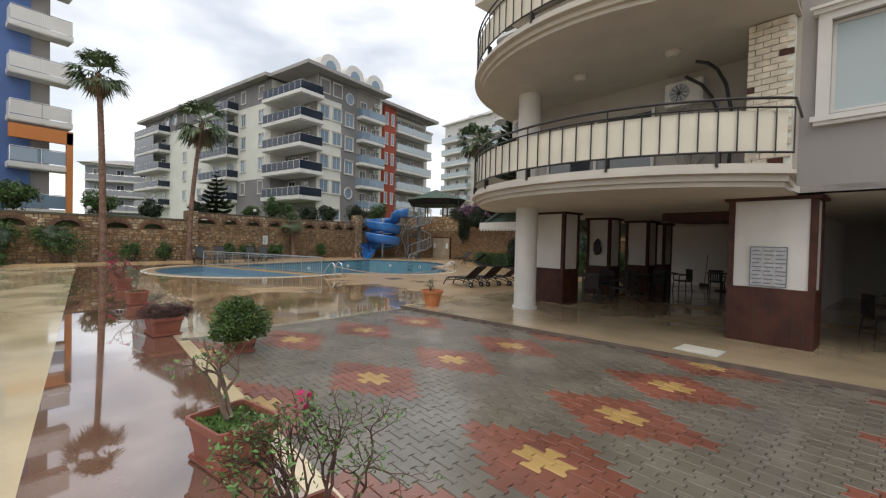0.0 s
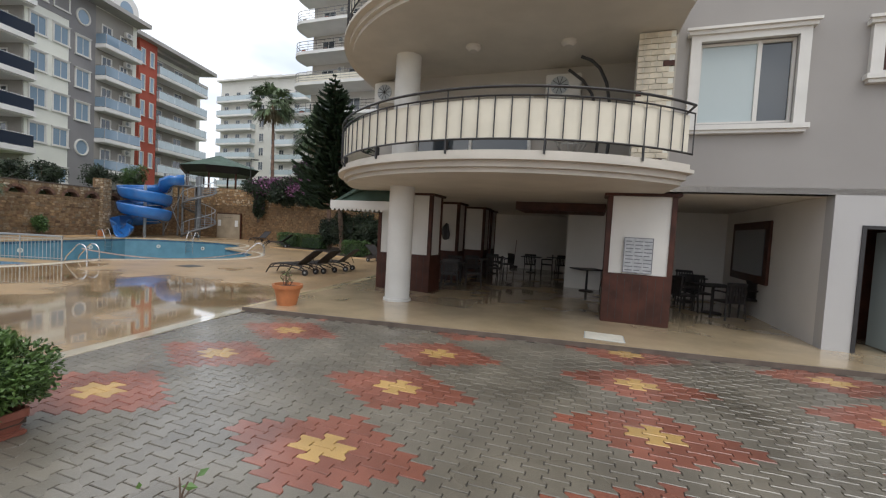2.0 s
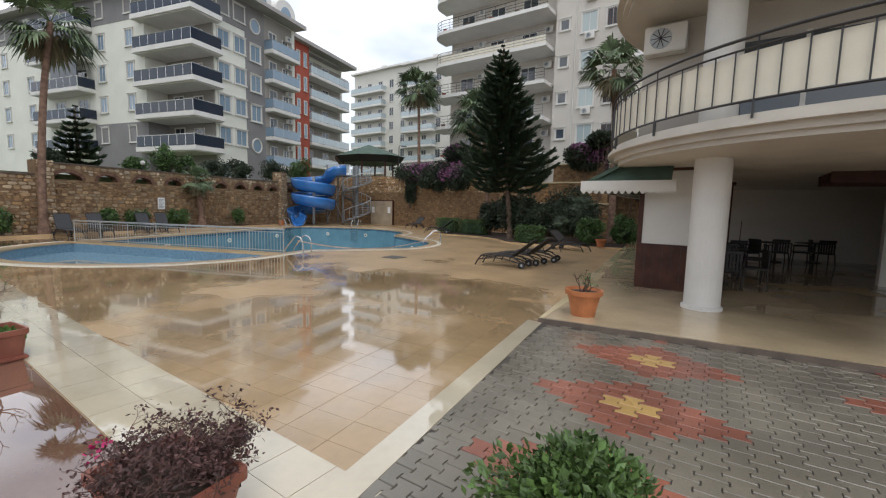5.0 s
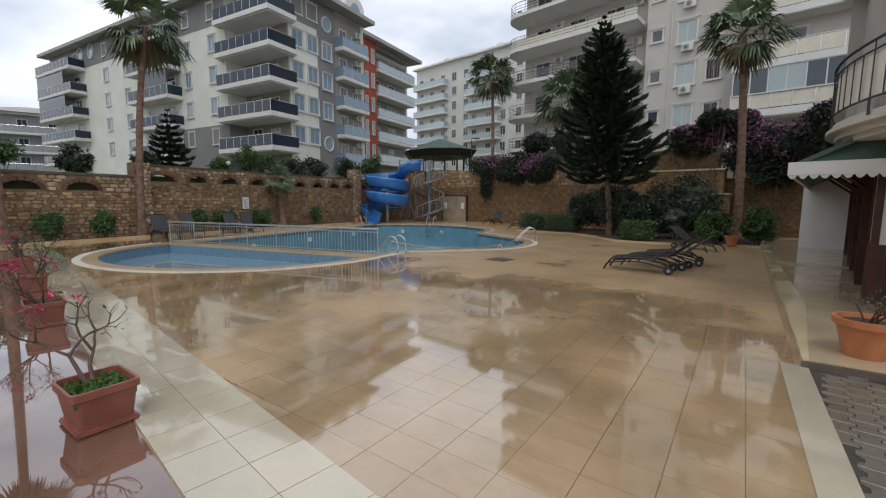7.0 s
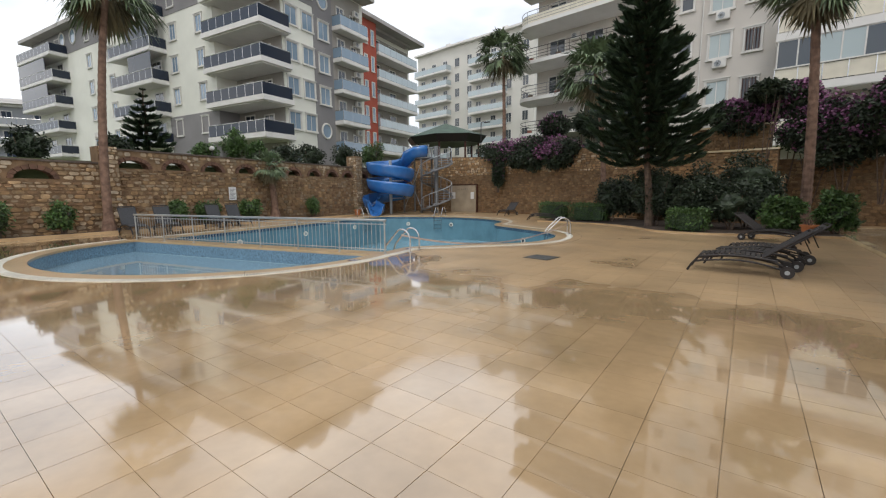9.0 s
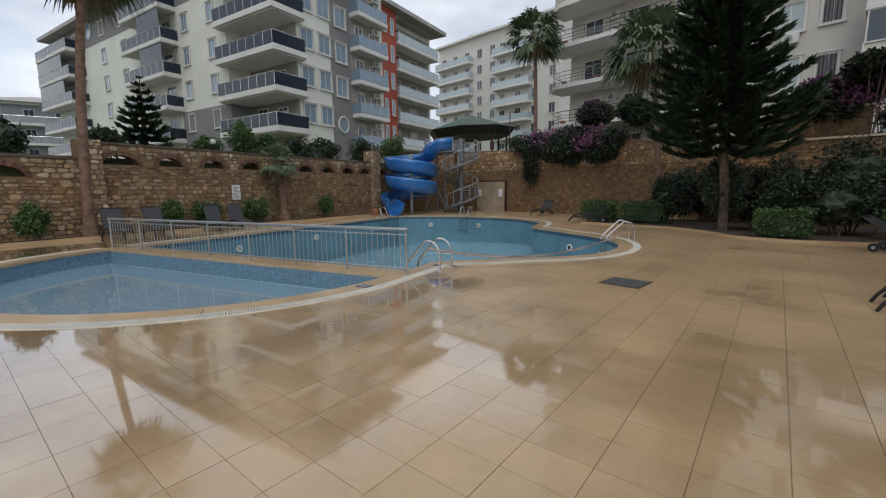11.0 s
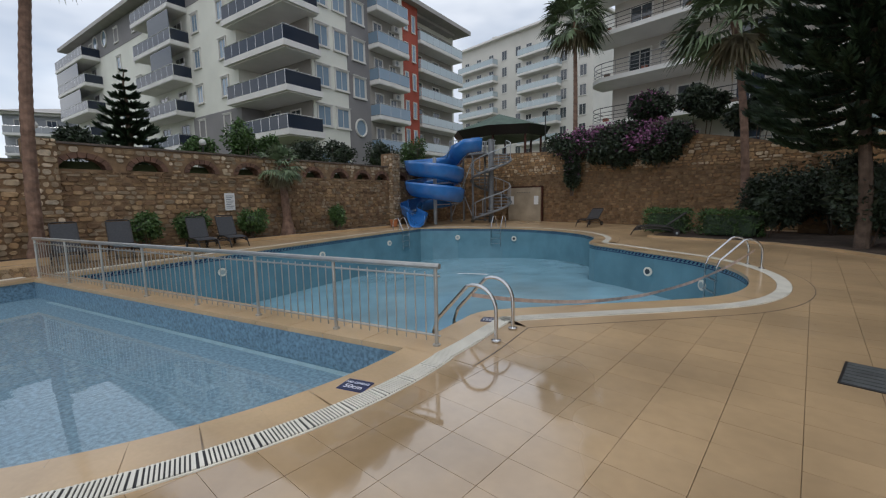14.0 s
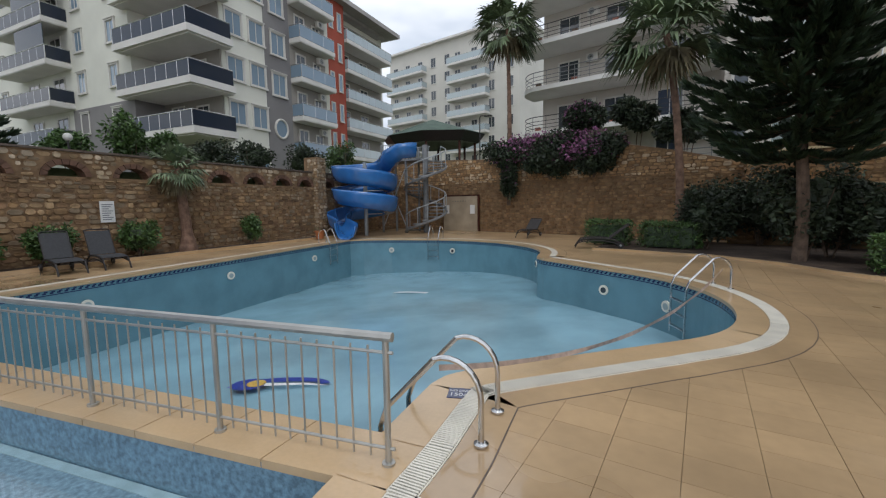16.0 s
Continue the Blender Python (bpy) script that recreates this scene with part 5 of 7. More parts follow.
# panelled pillars of the porch
def panel_pillar(u0, u1, v0, v1, top, wain, hang=False):
    t = thing("panelled_pillar", "white panelled pillar with dark brown wooden wainscot and frame", "pillar", RUV, "panelled pillars of the porch")
    z0 = 0.085
    part("core", bbox_(u0 + 0.03, u1 - 0.03, v0 + 0.03, v1 - 0.03, z0, top), PANEL_WHITE, t)
    part("wainscot", bbox_(u0, u1, v0, v1, z0, wain, 0.01), WOOD_DARK, t, "dark brown wooden wainscot")
    bm = BM()
    for a, b in ((u0, u0 + 0.1), (u1 - 0.1, u1)):
        box(bm, a, b, v0 + 0.002, v0 + 0.1, wain, top)
        box(bm, a, b, v1 - 0.1, v1 - 0.002, wain, top)
    part("frame_post", bm, WOOD_DARK, t)
    part("cornice", bbox_(u0 - 0.07, u1 + 0.07, v0 - 0.07, v1 + 0.07, top - 0.07, top, 0.015), WOOD_DARK, t)
    for k in range(1, 9):
        uu = u0 + (u1 - u0) * k / 9
        part("board_groove", bbox_(uu - 0.004, uu + 0.004, v0 - 0.003, v0 + 0.01, z0 + 0.08, wain - 0.05), IRON, t)
    return t


kio = panel_pillar(-1.60, -0.28, 11.02, 11.75, 2.84, 1.14)
panel_pillar(-7.7, -6.05, 12.15, 13.0, 2.84, 1.12)
panel_pillar(-7.2, -6.3, 15.4, 16.2, 2.84, 1.12)
panel_pillar(-6.85, -5.95, 17.7, 18.5, 2.84, 1.12)
panel_pillar(-6.6, -6.1, 19.6, 20.4, 2.84, 1.12)
# notice on the pillar
nt = tagged(part("notice", bbox_(-1.23, -0.67, 10.995, 11.01, 1.17, 1.91), NOTICE, None, m=RUV), "white printed pool rules notice in a thin frame", "notice")
bm = BM()
for r in range(9):
    zz = 1.84 - r * 0.075
    for q in range(3):
        box(bm, -1.19 + q * 0.175, -1.19 + q * 0.175 + (0.15 if (r + q) % 3 else 0.11), 10.991, 10.996, zz - 0.02, zz)
for a, b, c, d in ((-1.23, -1.215, 1.17, 1.91), (-0.685, -0.67, 1.17, 1.91), (-1.215, -0.685, 1.17, 1.185), (-1.215, -0.685, 1.895, 1.91)):
    box(bm, a, b, 10.99, 10.996, c, d)
part("print", bm, INK, nt)
# ceiling beams
for k in range(4):
    bb = tagged(part("ceiling_beam", bbox_(-4.15, -1.55, 14.3 + k * 0.55, 14.48 + k * 0.55, 2.60, 2.85, 0.01), WOOD_DARK, None, m=RUV), "dark brown wooden beam under the porch ceiling", "beam", "porch beams")
# wall mirror at the inner wall
mi = tagged(part("wall_board", bbox_(2.05, 2.11, 13.3, 16.0, 0.95, 2.5, 0.01), WOOD_DARK, None, m=RUV), "dark framed glass board on the porch wall", "board")
part("glass", bbox_(2.035, 2.048, 13.55, 15.75, 1.15, 2.3), GLASS, mi)
# floor grate
gr = thing("floor_grate", "white slotted drain grate in the porch floor", "drain", RUV @ pose(-1.55, 9.45, 0.085))
for k in range(9):
    part("slat", bbox_(-0.32, 0.32, -0.25 + k * 0.06, -0.25 + k * 0.06 + 0.035, 0, 0.012), WHITE_RIM, gr)
part("frame", bbox_(-0.34, 0.34, -0.27, 0.29, 0.001, 0.004), GALV, gr)

# ---- foliage helpers ----
def leaf_mesh(name, pts, size, m, seed, droop=0.0, narrow=0.5, out=None):
    """Many small folded leaves at the given points."""
    # blue glass, its colour lightened to carry the sky's reflection in the windows
    r = random.Random(seed)
    V, F = [], []
    for p in pts:
        d = Vector((r.gauss(0, 1), r.gauss(0, 1), r.gauss(0, 0.8) - droop))
        if out is not None:
            d += (Vector(p) - Vector(out)).normalized() * 1.2
        d = d.normalized() if d.length > 1e-3 else Vector((0, 0, 1))
        s = d.cross(Vector((r.gauss(0, 1), r.gauss(0, 1), r.gauss(0, 1))))
        if s.length < 1e-3:
            continue
        s.normalize()
        nrm = d.cross(s)
        L = size * r.uniform(0.6, 1.3)
        a = Vector(p)
        k = len(V)
        V += [tuple(a), tuple(a + d * L * 0.5 + s * L * narrow * 0.5 + nrm * L * 0.08), tuple(a + d * L), tuple(a + d * L * 0.5 - s * L * narrow * 0.5 + nrm * L * 0.08)]
        F.append((k, k + 1, k + 2, k + 3))
    me = sheet(V, F, name)
    me.materials.append(m)
    return me


def blob_points(c, rad, n, seed, shell=0.75, bumps=7):
    """Points in an uneven crown made of overlapping lumps."""
    r = random.Random(seed)
    lumps = [(Vector((0, 0, 0)), 0.72)]
    for k in range(bumps):
        d = Vector((r.gauss(0, 1), r.gauss(0, 1), r.gauss(0, 1))).normalized()
        lumps.append((d * r.uniform(0.35, 0.62), r.uniform(0.3, 0.52)))
    out = []
    while len(out) < n:
        o, q = r.choice(lumps)
        d = Vector((r.gauss(0, 1), r.gauss(0, 1), r.gauss(0, 1))).normalized()
        p = o + d * q * r.uniform(shell, 1.0)
        out.append((c[0] + p.x * rad[0], c[1] + p.y * rad[1], c[2] + p.z * rad[2]))
    return out


def box_points(x0, x1, y0, y1, z0, z1, n, seed):
    r = random.Random(seed)
    out = []
    for k in range(n):
        p = [r.uniform(x0, x1), r.uniform(y0, y1), r.uniform(z0, z1)]
        f = r.random()
        if f < 0.45:
            p[2] = z1 + r.gauss(0, 0.035)
        elif f < 0.7:
            p[1] = (y0 if r.random() < 0.65 else y1) + r.gauss(0, 0.04)
        elif f < 0.9:
            p[0] = r.choice((x0, x1)) + r.gauss(0, 0.04)
        out.append(tuple(p))
    return out


def shrub(name, label, c, rad, n, size, seed, m=LEAF, flowers=None, category="shrub", stems=5, m2=None):
    t = thing(name, label, category, pose(c[0], c[1], 0))
    pts = blob_points((0, 0, c[2]), rad, int(n * 1.9), seed, 0.45, 11)
    part("foliage", leaf_mesh("foliage", pts, size * 1.15, m, seed + 1, droop=0.3), None, t)
    if flowers:
        fp = blob_points((0, 0, c[2] + rad[2] * 0.08), (rad[0] * 1.04, rad[1] * 1.04, rad[2] * 1.02), int(n * flowers[1]), seed + 2, 0.92)
        fp = [p for p in fp if p[2] > c[2] - rad[2] * 0.35]
        part("blossom", leaf_mesh("blossom", fp, size * 0.75, flowers[0], seed + 3, narrow=0.9), None, t)
    # added dark lump inside the crown, standing in for shade between the leaves
    bm = BM()
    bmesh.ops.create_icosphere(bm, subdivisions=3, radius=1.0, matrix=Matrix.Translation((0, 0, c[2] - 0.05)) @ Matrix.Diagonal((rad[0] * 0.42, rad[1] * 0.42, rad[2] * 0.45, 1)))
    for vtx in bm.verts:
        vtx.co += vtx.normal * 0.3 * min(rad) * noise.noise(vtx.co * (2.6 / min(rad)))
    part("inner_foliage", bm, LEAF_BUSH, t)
    bm = BM()
    r = random.Random(seed)
    base = flowers[2] if flowers and len(flowers) > 2 else 0.0
    for k in range(stems):
        a = r.uniform(0, 6.28)
        tube(bm, [(0.08 * math.cos(a), 0.08 * math.sin(a), base), (rad[0] * 0.25 * math.cos(a), rad[1] * 0.25 * math.sin(a), base + (c[2] - base) * 0.6), (rad[0] * 0.5 * math.cos(a), rad[1] * 0.5 * math.sin(a), c[2] + rad[2] * 0.3)], 0.03, 5, radii=[0.03, 0.022, 0.01])
    part("stem_clump", bm, BARK, t)
    return t


def hedge(label, x0, x1, y0, y1, z1, n, seed, ang=0.0, z0=0.1, m=LEAF):
    t = thing("hedge", label, "hedge", pose(0.5 * (x0 + x1), 0.5 * (y0 + y1), 0, 0, 0, ang))
    w, d = (x1 - x0) / 2, (y1 - y0) / 2
    part("foliage", leaf_mesh("foliage", box_points(-w, w, -d, d, z0, z1, n * 3, seed), 0.11, m, seed), None, t)
    bm = BM()
    for k in range(4):
        tube(bm, [(-w * 0.7 + k * w * 0.46, 0, 0), (-w * 0.7 + k * w * 0.46, 0.05, z1 * 0.7)], 0.025, 5)
    part("stem_clump", bm, BARK, t)
    # added dark block for the shaded inside of the hedge
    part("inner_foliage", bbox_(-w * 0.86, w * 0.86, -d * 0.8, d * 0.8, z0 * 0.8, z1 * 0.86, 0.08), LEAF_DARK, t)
    return t


def palm(label, x, y, z0, z1, lean, r0, crown, seed, fronds=38, skirt=0.5):
    """A fan palm: ringed trunk, round crown of fans, dry skirt below."""
    r = random.Random(seed)
    t = thing("palm_tree", label, "palm tree", pose(x, y, z0))
    H = z1 - z0
    bm = BM()
    pts, rad = [], []
    n = int(H * 7)
    for k in range(n + 1):
        q = k / n
        pts.append((lean[0] * q * q, lean[1] * q * q, H * q))
        flare = 1 + 0.7 * max(0, 1 - q * H / 0.7)
        rad.append(r0 * flare * (1 - 0.3 * q) * (1.05 if k % 2 else 0.97))
    tube(bm, pts, r0, 12, radii=rad)
    part("trunk", bm, BARK_PALM, t)
    top = Vector(pts[-1])
    V, F, dV, dF = [], [], [], []
    for k in range(fronds + int(fronds * skirt)):
        dry = k >= fronds
        az = r.uniform(0, 2 * math.pi)
        el = r.uniform(-0.75, 1.25) if not dry else r.uniform(-1.35, -0.75)
        d = Vector((math.cos(az) * math.cos(el), math.sin(az) * math.cos(el), math.sin(el)))
        st = crown * r.uniform(0.40, 0.55) * (0.6 if dry else 1)
        hub = top + d * st + Vector((0, 0, -0.12 * st * math.cos(el)))
        side = d.cross(Vector((0, 0, 1)))
        side = side.normalized() if side.length > 0.05 else Vector((1, 0, 0))
        up = side.cross(d)
        vv, ff = (dV, dF) if dry else (V, F)
        b = len(vv)
        w = 0.025
        vv += [tuple(top + side * w), tuple(top - side * w), tuple(hub - side * w * 0.6), tuple(hub + side * w * 0.6)]
        ff.append((b, b + 1, b + 2, b + 3))
        nb = 15
        for q in range(nb):
            a = (q / (nb - 1) - 0.5) * 2.5
            bd = (d * math.cos(a) + side * math.sin(a) + up * r.uniform(-0.12, 0.12)).normalized()
            L = crown * r.uniform(0.5, 0.62) * (1 - 0.18 * abs(a))
            mid = hub + bd * L * 0.6
            tip = hub + bd * L + Vector((0, 0, -L * r.uniform(0.18, 0.5)))
            sw = bd.cross(up)
            sw = sw.normalized() * (0.042 * crown / 1.5) if sw.length > 1e-3 else side * 0.03
            b = len(vv)
            vv += [tuple(hub + sw * 0.35), tuple(hub - sw * 0.35), tuple(mid - sw), tuple(mid + sw), tuple(tip)]
            ff += [(b, b + 1, b + 2, b + 3), (b + 3, b + 2, b + 4)]
    me = sheet(V, F, "crown")
    me.materials.append(LEAF_PALM)
    part("crown", me, None, t)
    if dV:
        me = sheet(dV, dF, "skirt")
        me.materials.append(FROND_DRY)
        part("dry_skirt", me, None, t, "hanging dry fronds")
    return t


palm("tall slender fan palm beside the stone wall", -30.1, 9.4, 0.07, 11.3, (0.1, -0.3), 0.2, 1.75, 31, skirt=0.2)
palm("fan palm with reddish trunk in front of the stone wall", -30.05, 14.2, 0.07, 9.9, (0.1, 0.75), 0.17, 2.1, 32, skirt=0.35)
palm("tall fan palm with rough reddish trunk in the planting bed", -5.15, 27.3, 0.1, 9.3, (-0.35, 0.2), 0.19, 2.0, 33, skirt=0.25)
palm("fan palm with shaggy hanging crown behind the stone wall", -22.75, 40.2, 4.0, 13.1, (-0.25, 0.1), 0.16, 2.45, 34, fronds=60, skirt=0.2)
palm("drooping pale green fan palm beside the pine", -13.25, 31.3, 0.1, 8.2, (-0.75, 0.2), 0.16, 2.4, 35, fronds=48, skirt=0.15)
palm("small bushy palm on a thick trunk by the wall", -30.25, 22.6, 0.07, 3.15, (0.0, -0.25), 0.2, 1.15, 36, fronds=34, skirt=0.5)
palm("fan palm leaning over the blue house", -33.5, 2.9, 3.0, 12.5, (0.1, 0.2), 0.25, 1.8, 37)


def tier_pine(label, x, y, z0, H, rmax, seed, tiers=19, first=2.2, lean=(0.0, 0.0)):
    """A pine with whorls of upswept branches."""
    r = random.Random(seed)
    t = thing("pine_tree", label, "tree", pose(x, y, z0))
    bm = BM()
    tube(bm, [(0.04 * math.sin(k) + lean[0] * k / 14, 0.03 * math.cos(k * 1.3) + lean[1] * k / 14, H * k / 14) for k in range(15)], 0.16, 10, radii=[0.16 * (1 - 0.93 * k / 14) + 0.012 for k in range(15)])
    part("trunk", bm, BARK, t)
    bm = BM()
    V, F = [], []
    for k in range(tiers):
        q = k / (tiers - 1)
        z = first + (H - first) * q ** 0.92
        L = rmax * (1 - q) ** 0.92 * min(1.0, 0.66 + 0.17 * k) + 0.14
        nb = 9 if q < 0.75 else 7
        a0 = r.uniform(0, 6.28)
        for b in range(nb):
            az = a0 + 2 * math.pi * b / nb + r.uniform(-0.22, 0.22)
            LL = L * r.uniform(0.62, 1.06)
            dr = Vector((math.cos(az), math.sin(az), 0))
            sd = Vector((-math.sin(az), math.cos(az), 0))
            line = [Vector((lean[0] * z / H, lean[1] * z / H, z)) + dr * LL * s + Vector((0, 0, LL * (-0.18 * math.sin(math.pi * s * 0.75) + 0.21 * s * s))) for s in (0, 0.25, 0.5, 0.75, 1.0)]
            tube(bm, line, 0.02, 4, radii=[0.03, 0.024, 0.018, 0.012, 0.006])
            nt_ = max(6, int(LL * 17))
            for j in range(nt_):
                s = (j + 0.6) / nt_
                i = min(int(s * 4), 3)
                p = line[i].lerp(line[i + 1], s * 4 - i)
                tl = (0.20 + 0.13 * s) * min(1.0, LL / 0.7)
                for sg in (-1, -0.4, 0.4, 1):
                    dd = (sd * sg * r.uniform(0.35, 0.9) + dr * r.uniform(0.6, 1.0) + Vector((0, 0, r.uniform(-0.25, 0.6)))).normalized()
                    wv = dd.cross(Vector((0, 0, 1))).normalized() * 0.045
                    uv_ = wv.cross(dd).normalized() * 0.045
                    tip = p + dd * tl + Vector((0, 0, 0.25 * tl))
                    m_ = p + dd * tl * 0.55 + Vector((0, 0, 0.05 * tl))
                    for w_ in (wv, uv_):
                        k0 = len(V)
                        V += [tuple(p - w_ * 0.5), tuple(p + w_ * 0.5), tuple(m_ + w_), tuple(tip), tuple(m_ - w_)]
                        F.append((k0, k0 + 1, k0 + 2, k0 + 3, k0 + 4))
    part("branchwork", bm, BARK, t)
    me = sheet(V, F, "needles")
    me.materials.append(LEAF_DARK)
    part("needles", me, None, t, "dark green upswept needle sprays")
    return t


tier_pine("tall dark green pine with tiers of upswept branches", -10.65, 27.0, 0.05, 10.6, 3.1, 41, tiers=25, first=2.9, lean=(-0.6, -0.9))
tier_pine("small dark pine above the stone wall", -35.5, 18.6, 3.0, 4.3, 1.25, 42, tiers=11, first=0.5)

# shrubs of the planting bed
r_ = random.Random(5)
hedge("clipped dark green hedge at the pool end", -16.6, -15.0, 30.0, 30.9, 0.95, 700, 51, ANG)
hedge("clipped dark green hedge by the kerb", -14.6, -12.7, 29.2, 30.1, 0.92, 800, 52, ANG)
hedge("low clipped hedge block beside the pine", -9.8, -8.5, 24.7, 25.6, 0.85, 700, 53, ANG)
for k, (x, y, z, rx, rz) in enumerate(((-7.6, 26.4, 1.1, 1.4, 1.1), (-9.6, 28.2, 1.3, 1.3, 1.3), (-6.2, 25.6, 0.75, 1.0, 0.75), (-12.6, 29.6, 1.3, 1.1, 1.3), (-4.5, 26.0, 0.9, 0.9, 0.9), (-10.4, 27.6, 1.6, 1.5, 1.5), (-7.0, 27.6, 1.9, 1.6, 1.7), (-9.0, 26.6, 1.4, 1.2, 1.2), (-12.2, 31.8, 1.5, 1.4, 1.5), (-10.6, 31.5, 1.7, 1.5, 1.7), (-8.4, 30.8, 1.6, 1.5, 1.6))):
    shrub("shrub", "dense dark green garden shrub in the planting bed", (x, y, z), (rx, rx * 0.8, rz), 2300, 0.14, 60 + k, LEAF if k in (2, 4) else LEAF_BUSH)
for k, (u, v, z, rx, ry, rz, fl) in enumerate(((-29.3, 30.4, 4.5, 1.9, 1.0, 1.25, 0.45), (-26.8, 30.3, 4.3, 2.1, 1.1, 1.35, 0.35), (-24.6, 30.4, 4.3, 1.8, 1.0, 1.2, 0.35), (-29.3, 30.1, 3.0, 0.5, 0.35, 1.4, 0.05), (-25.6, 31.6, 6.3, 1.25, 1.0, 1.0, 0.15), (-23.0, 31.6, 6.1, 1.25, 1.0, 1.0, 0.0), (-20.8, 31.2, 5.1, 1.3, 0.9, 0.9, 0.0))):
    p = UV(u, v)
    shrub("bougainvillea_bush", "dusky bougainvillea bush hanging over the stone wall" if fl > 0.1 else "dark green bush above the stone wall", (p.x, p.y, z), (rx, ry, rz), 3600, 0.19, 80 + k, LEAF_BUSH, (FLOWER, fl, 3.0 if z > 4 else 1.6) if fl else None)
for k, (u, v, z, rx, ry, rz, fl) in enumerate(((-14.2, 30.2, 5.4, 1.8, 0.9, 1.1, 0.8), (-12.4, 30.6, 6.0, 1.7, 0.9, 1.0, 0.6), (-10.2, 30.1, 3.9, 2.3, 0.9, 1.5, 0.15), (-11.3, 30.3, 4.4, 1.9, 1.0, 1.7, 0.6), (-9.0, 29.6, 4.6, 1.9, 1.0, 2.0, 0.35), (-8.3, 28.2, 5.6, 1.3, 1.2, 1.2, 0.1), (-13.2, 29.6, 6.4, 1.1, 0.8, 0.6, 0.0))):
    p = UV(u, v)
    shrub("bougainvillea_bush", "large purple bougainvillea on the terrace wall" if fl > 0.3 else "dark climbing bush on the terrace wall", (p.x, p.y, z), (rx, ry, rz), 3600, 0.19, 100 + k, LEAF_BUSH, (FLOWER, fl, 1.0) if fl else None)
# shrubs along the west wall
for k, (y, z, rr, rz) in enumerate(((4.9, 1.5, 1.5, 1.4), (7.3, 1.6, 1.5, 1.4), (10.9, 0.75, 0.65, 0.75), (12.7, 0.8, 0.6, 0.75), (16.9, 0.8, 0.6, 0.7), (18.5, 0.8, 0.7, 0.75), (20.9, 0.85, 0.8, 0.75), (25.4, 0.75, 0.5, 0.75), (2.6, 0.9, 1.2, 0.9))):
    shrub("shrub", "green leafy shrub in the narrow bed by the stone wall", (-30.1, y, z), (min(rr, 0.9), rr, rz), 1000, 0.12, 120 + k, LEAF)
hedge("low clipped hedge in the bed", -29.9, -29.0, 3.8, 5.2, 0.55, 400, 54)
# greenery on the upper ground to the west
for k, (x, y, z, rr, rz, m) in enumerate(((-33.4, 10.2, 3.9, 1.3, 0.9, LEAF), (-33.0, 12.9, 3.7, 0.9, 0.8, LEAF_DARK), (-34.0, 16.4, 3.8, 1.0, 0.8, LEAF_DARK), (-33.2, 20.5, 3.9, 1.0, 0.7, LEAF), (-33.4, 24.0, 4.2, 0.9, 0.9, LEAF), (-33.8, 26.6, 4.3, 1.2, 1.1, LEAF_DARK), (-34.2, 29.3, 4.4, 1.2, 1.2, LEAF_DARK), (-33.0, 6.0, 4.0, 1.6, 1.0, LEAF), (-33.0, 22.3, 4.6, 0.9, 1.2, LEAF), (-35.0, 34.0, 4.6, 1.6, 1.4, LEAF_DARK), (-33.5, 2.0, 3.8, 1.3, 1.0, LEAF), (-34.0, 36.5, 5.0, 1.3, 1.6, LEAF))):
    shrub("garden_bush", "leafy bush above the stone wall", (x, y, z), (rr, rr, rz), 1500, 0.16, 140 + k, LEAF_BUSH if m is LEAF_DARK else m, stems=4)

# ---- planters ----
def planter(label, x, y, w, d, h, ang, fill, seed):
    t = thing("planter", label, "planter", pose(x, y, 0.0, 0, 0, ang), "planters along the walkway")
    bm = BM()
    a, b = w / 2, d / 2
    k = 0.84
    levels = [(k, 0.05), (0.97, h - 0.07), (1.0, h - 0.07), (1.05, h - 0.06), (1.05, h), (0.95, h), (0.92, h - 0.09)]
    rings = []
    for s, z in levels:
        ring = []
        for sx, sy in ((-1, -1), (1, -1), (1, 1), (-1, 1)):
            for q in range(4):
                an = math.atan2(sy, sx) - math.pi / 4 + math.pi / 2 * q / 3
                ring.append(bm.verts.new((sx * (a * s - 0.045) + 0.045 * math.cos(an), sy * (b * s - 0.045) + 0.045 * math.sin(an), z)))
        rings.append(ring)
    m_ = len(rings[0])
    for r0, r1 in zip(rings, rings[1:]):
        for i in range(m_):
            bm.faces.new((r0[i], r0[(i + 1) % m_], r1[(i + 1) % m_], r1[i]))
    bm.faces.new(rings[0][::-1])
    part("box", bm, TERRA, t)
    bm = BM()
    lo = [(-a * 0.95, -b * 0.95), (a * 0.95, -b * 0.95), (a * 0.95, b * 0.95), (-a * 0.95, b * 0.95)]
    prism(bm, lo, 0.003, 0.05)
    bmesh.ops.bevel(bm, geom=list(bm.edges), offset=0.012, segments=2, affect="EDGES")
    part("saucer", bm, TERRA, t)
    bm = BM()
    prism(bm, [(-a * 0.92, -b * 0.92), (a * 0.92, -b * 0.92), (a * 0.92, b * 0.92), (-a * 0.92, b * 0.92)], h - 0.12, h - 0.06)
    part("soil", bm, MOSS if fill == "moss" else SOIL, t)
    if fill == "moss":
        r = random.Random(seed)
        pts = [(r.uniform(-a * 0.85, a * 0.85), r.uniform(-b * 0.85, b * 0.85), h - 0.06) for _ in range(260)]
        part("moss", leaf_mesh("moss", pts, 0.05, MOSS, seed, droop=-1.5), None, t)
    return t


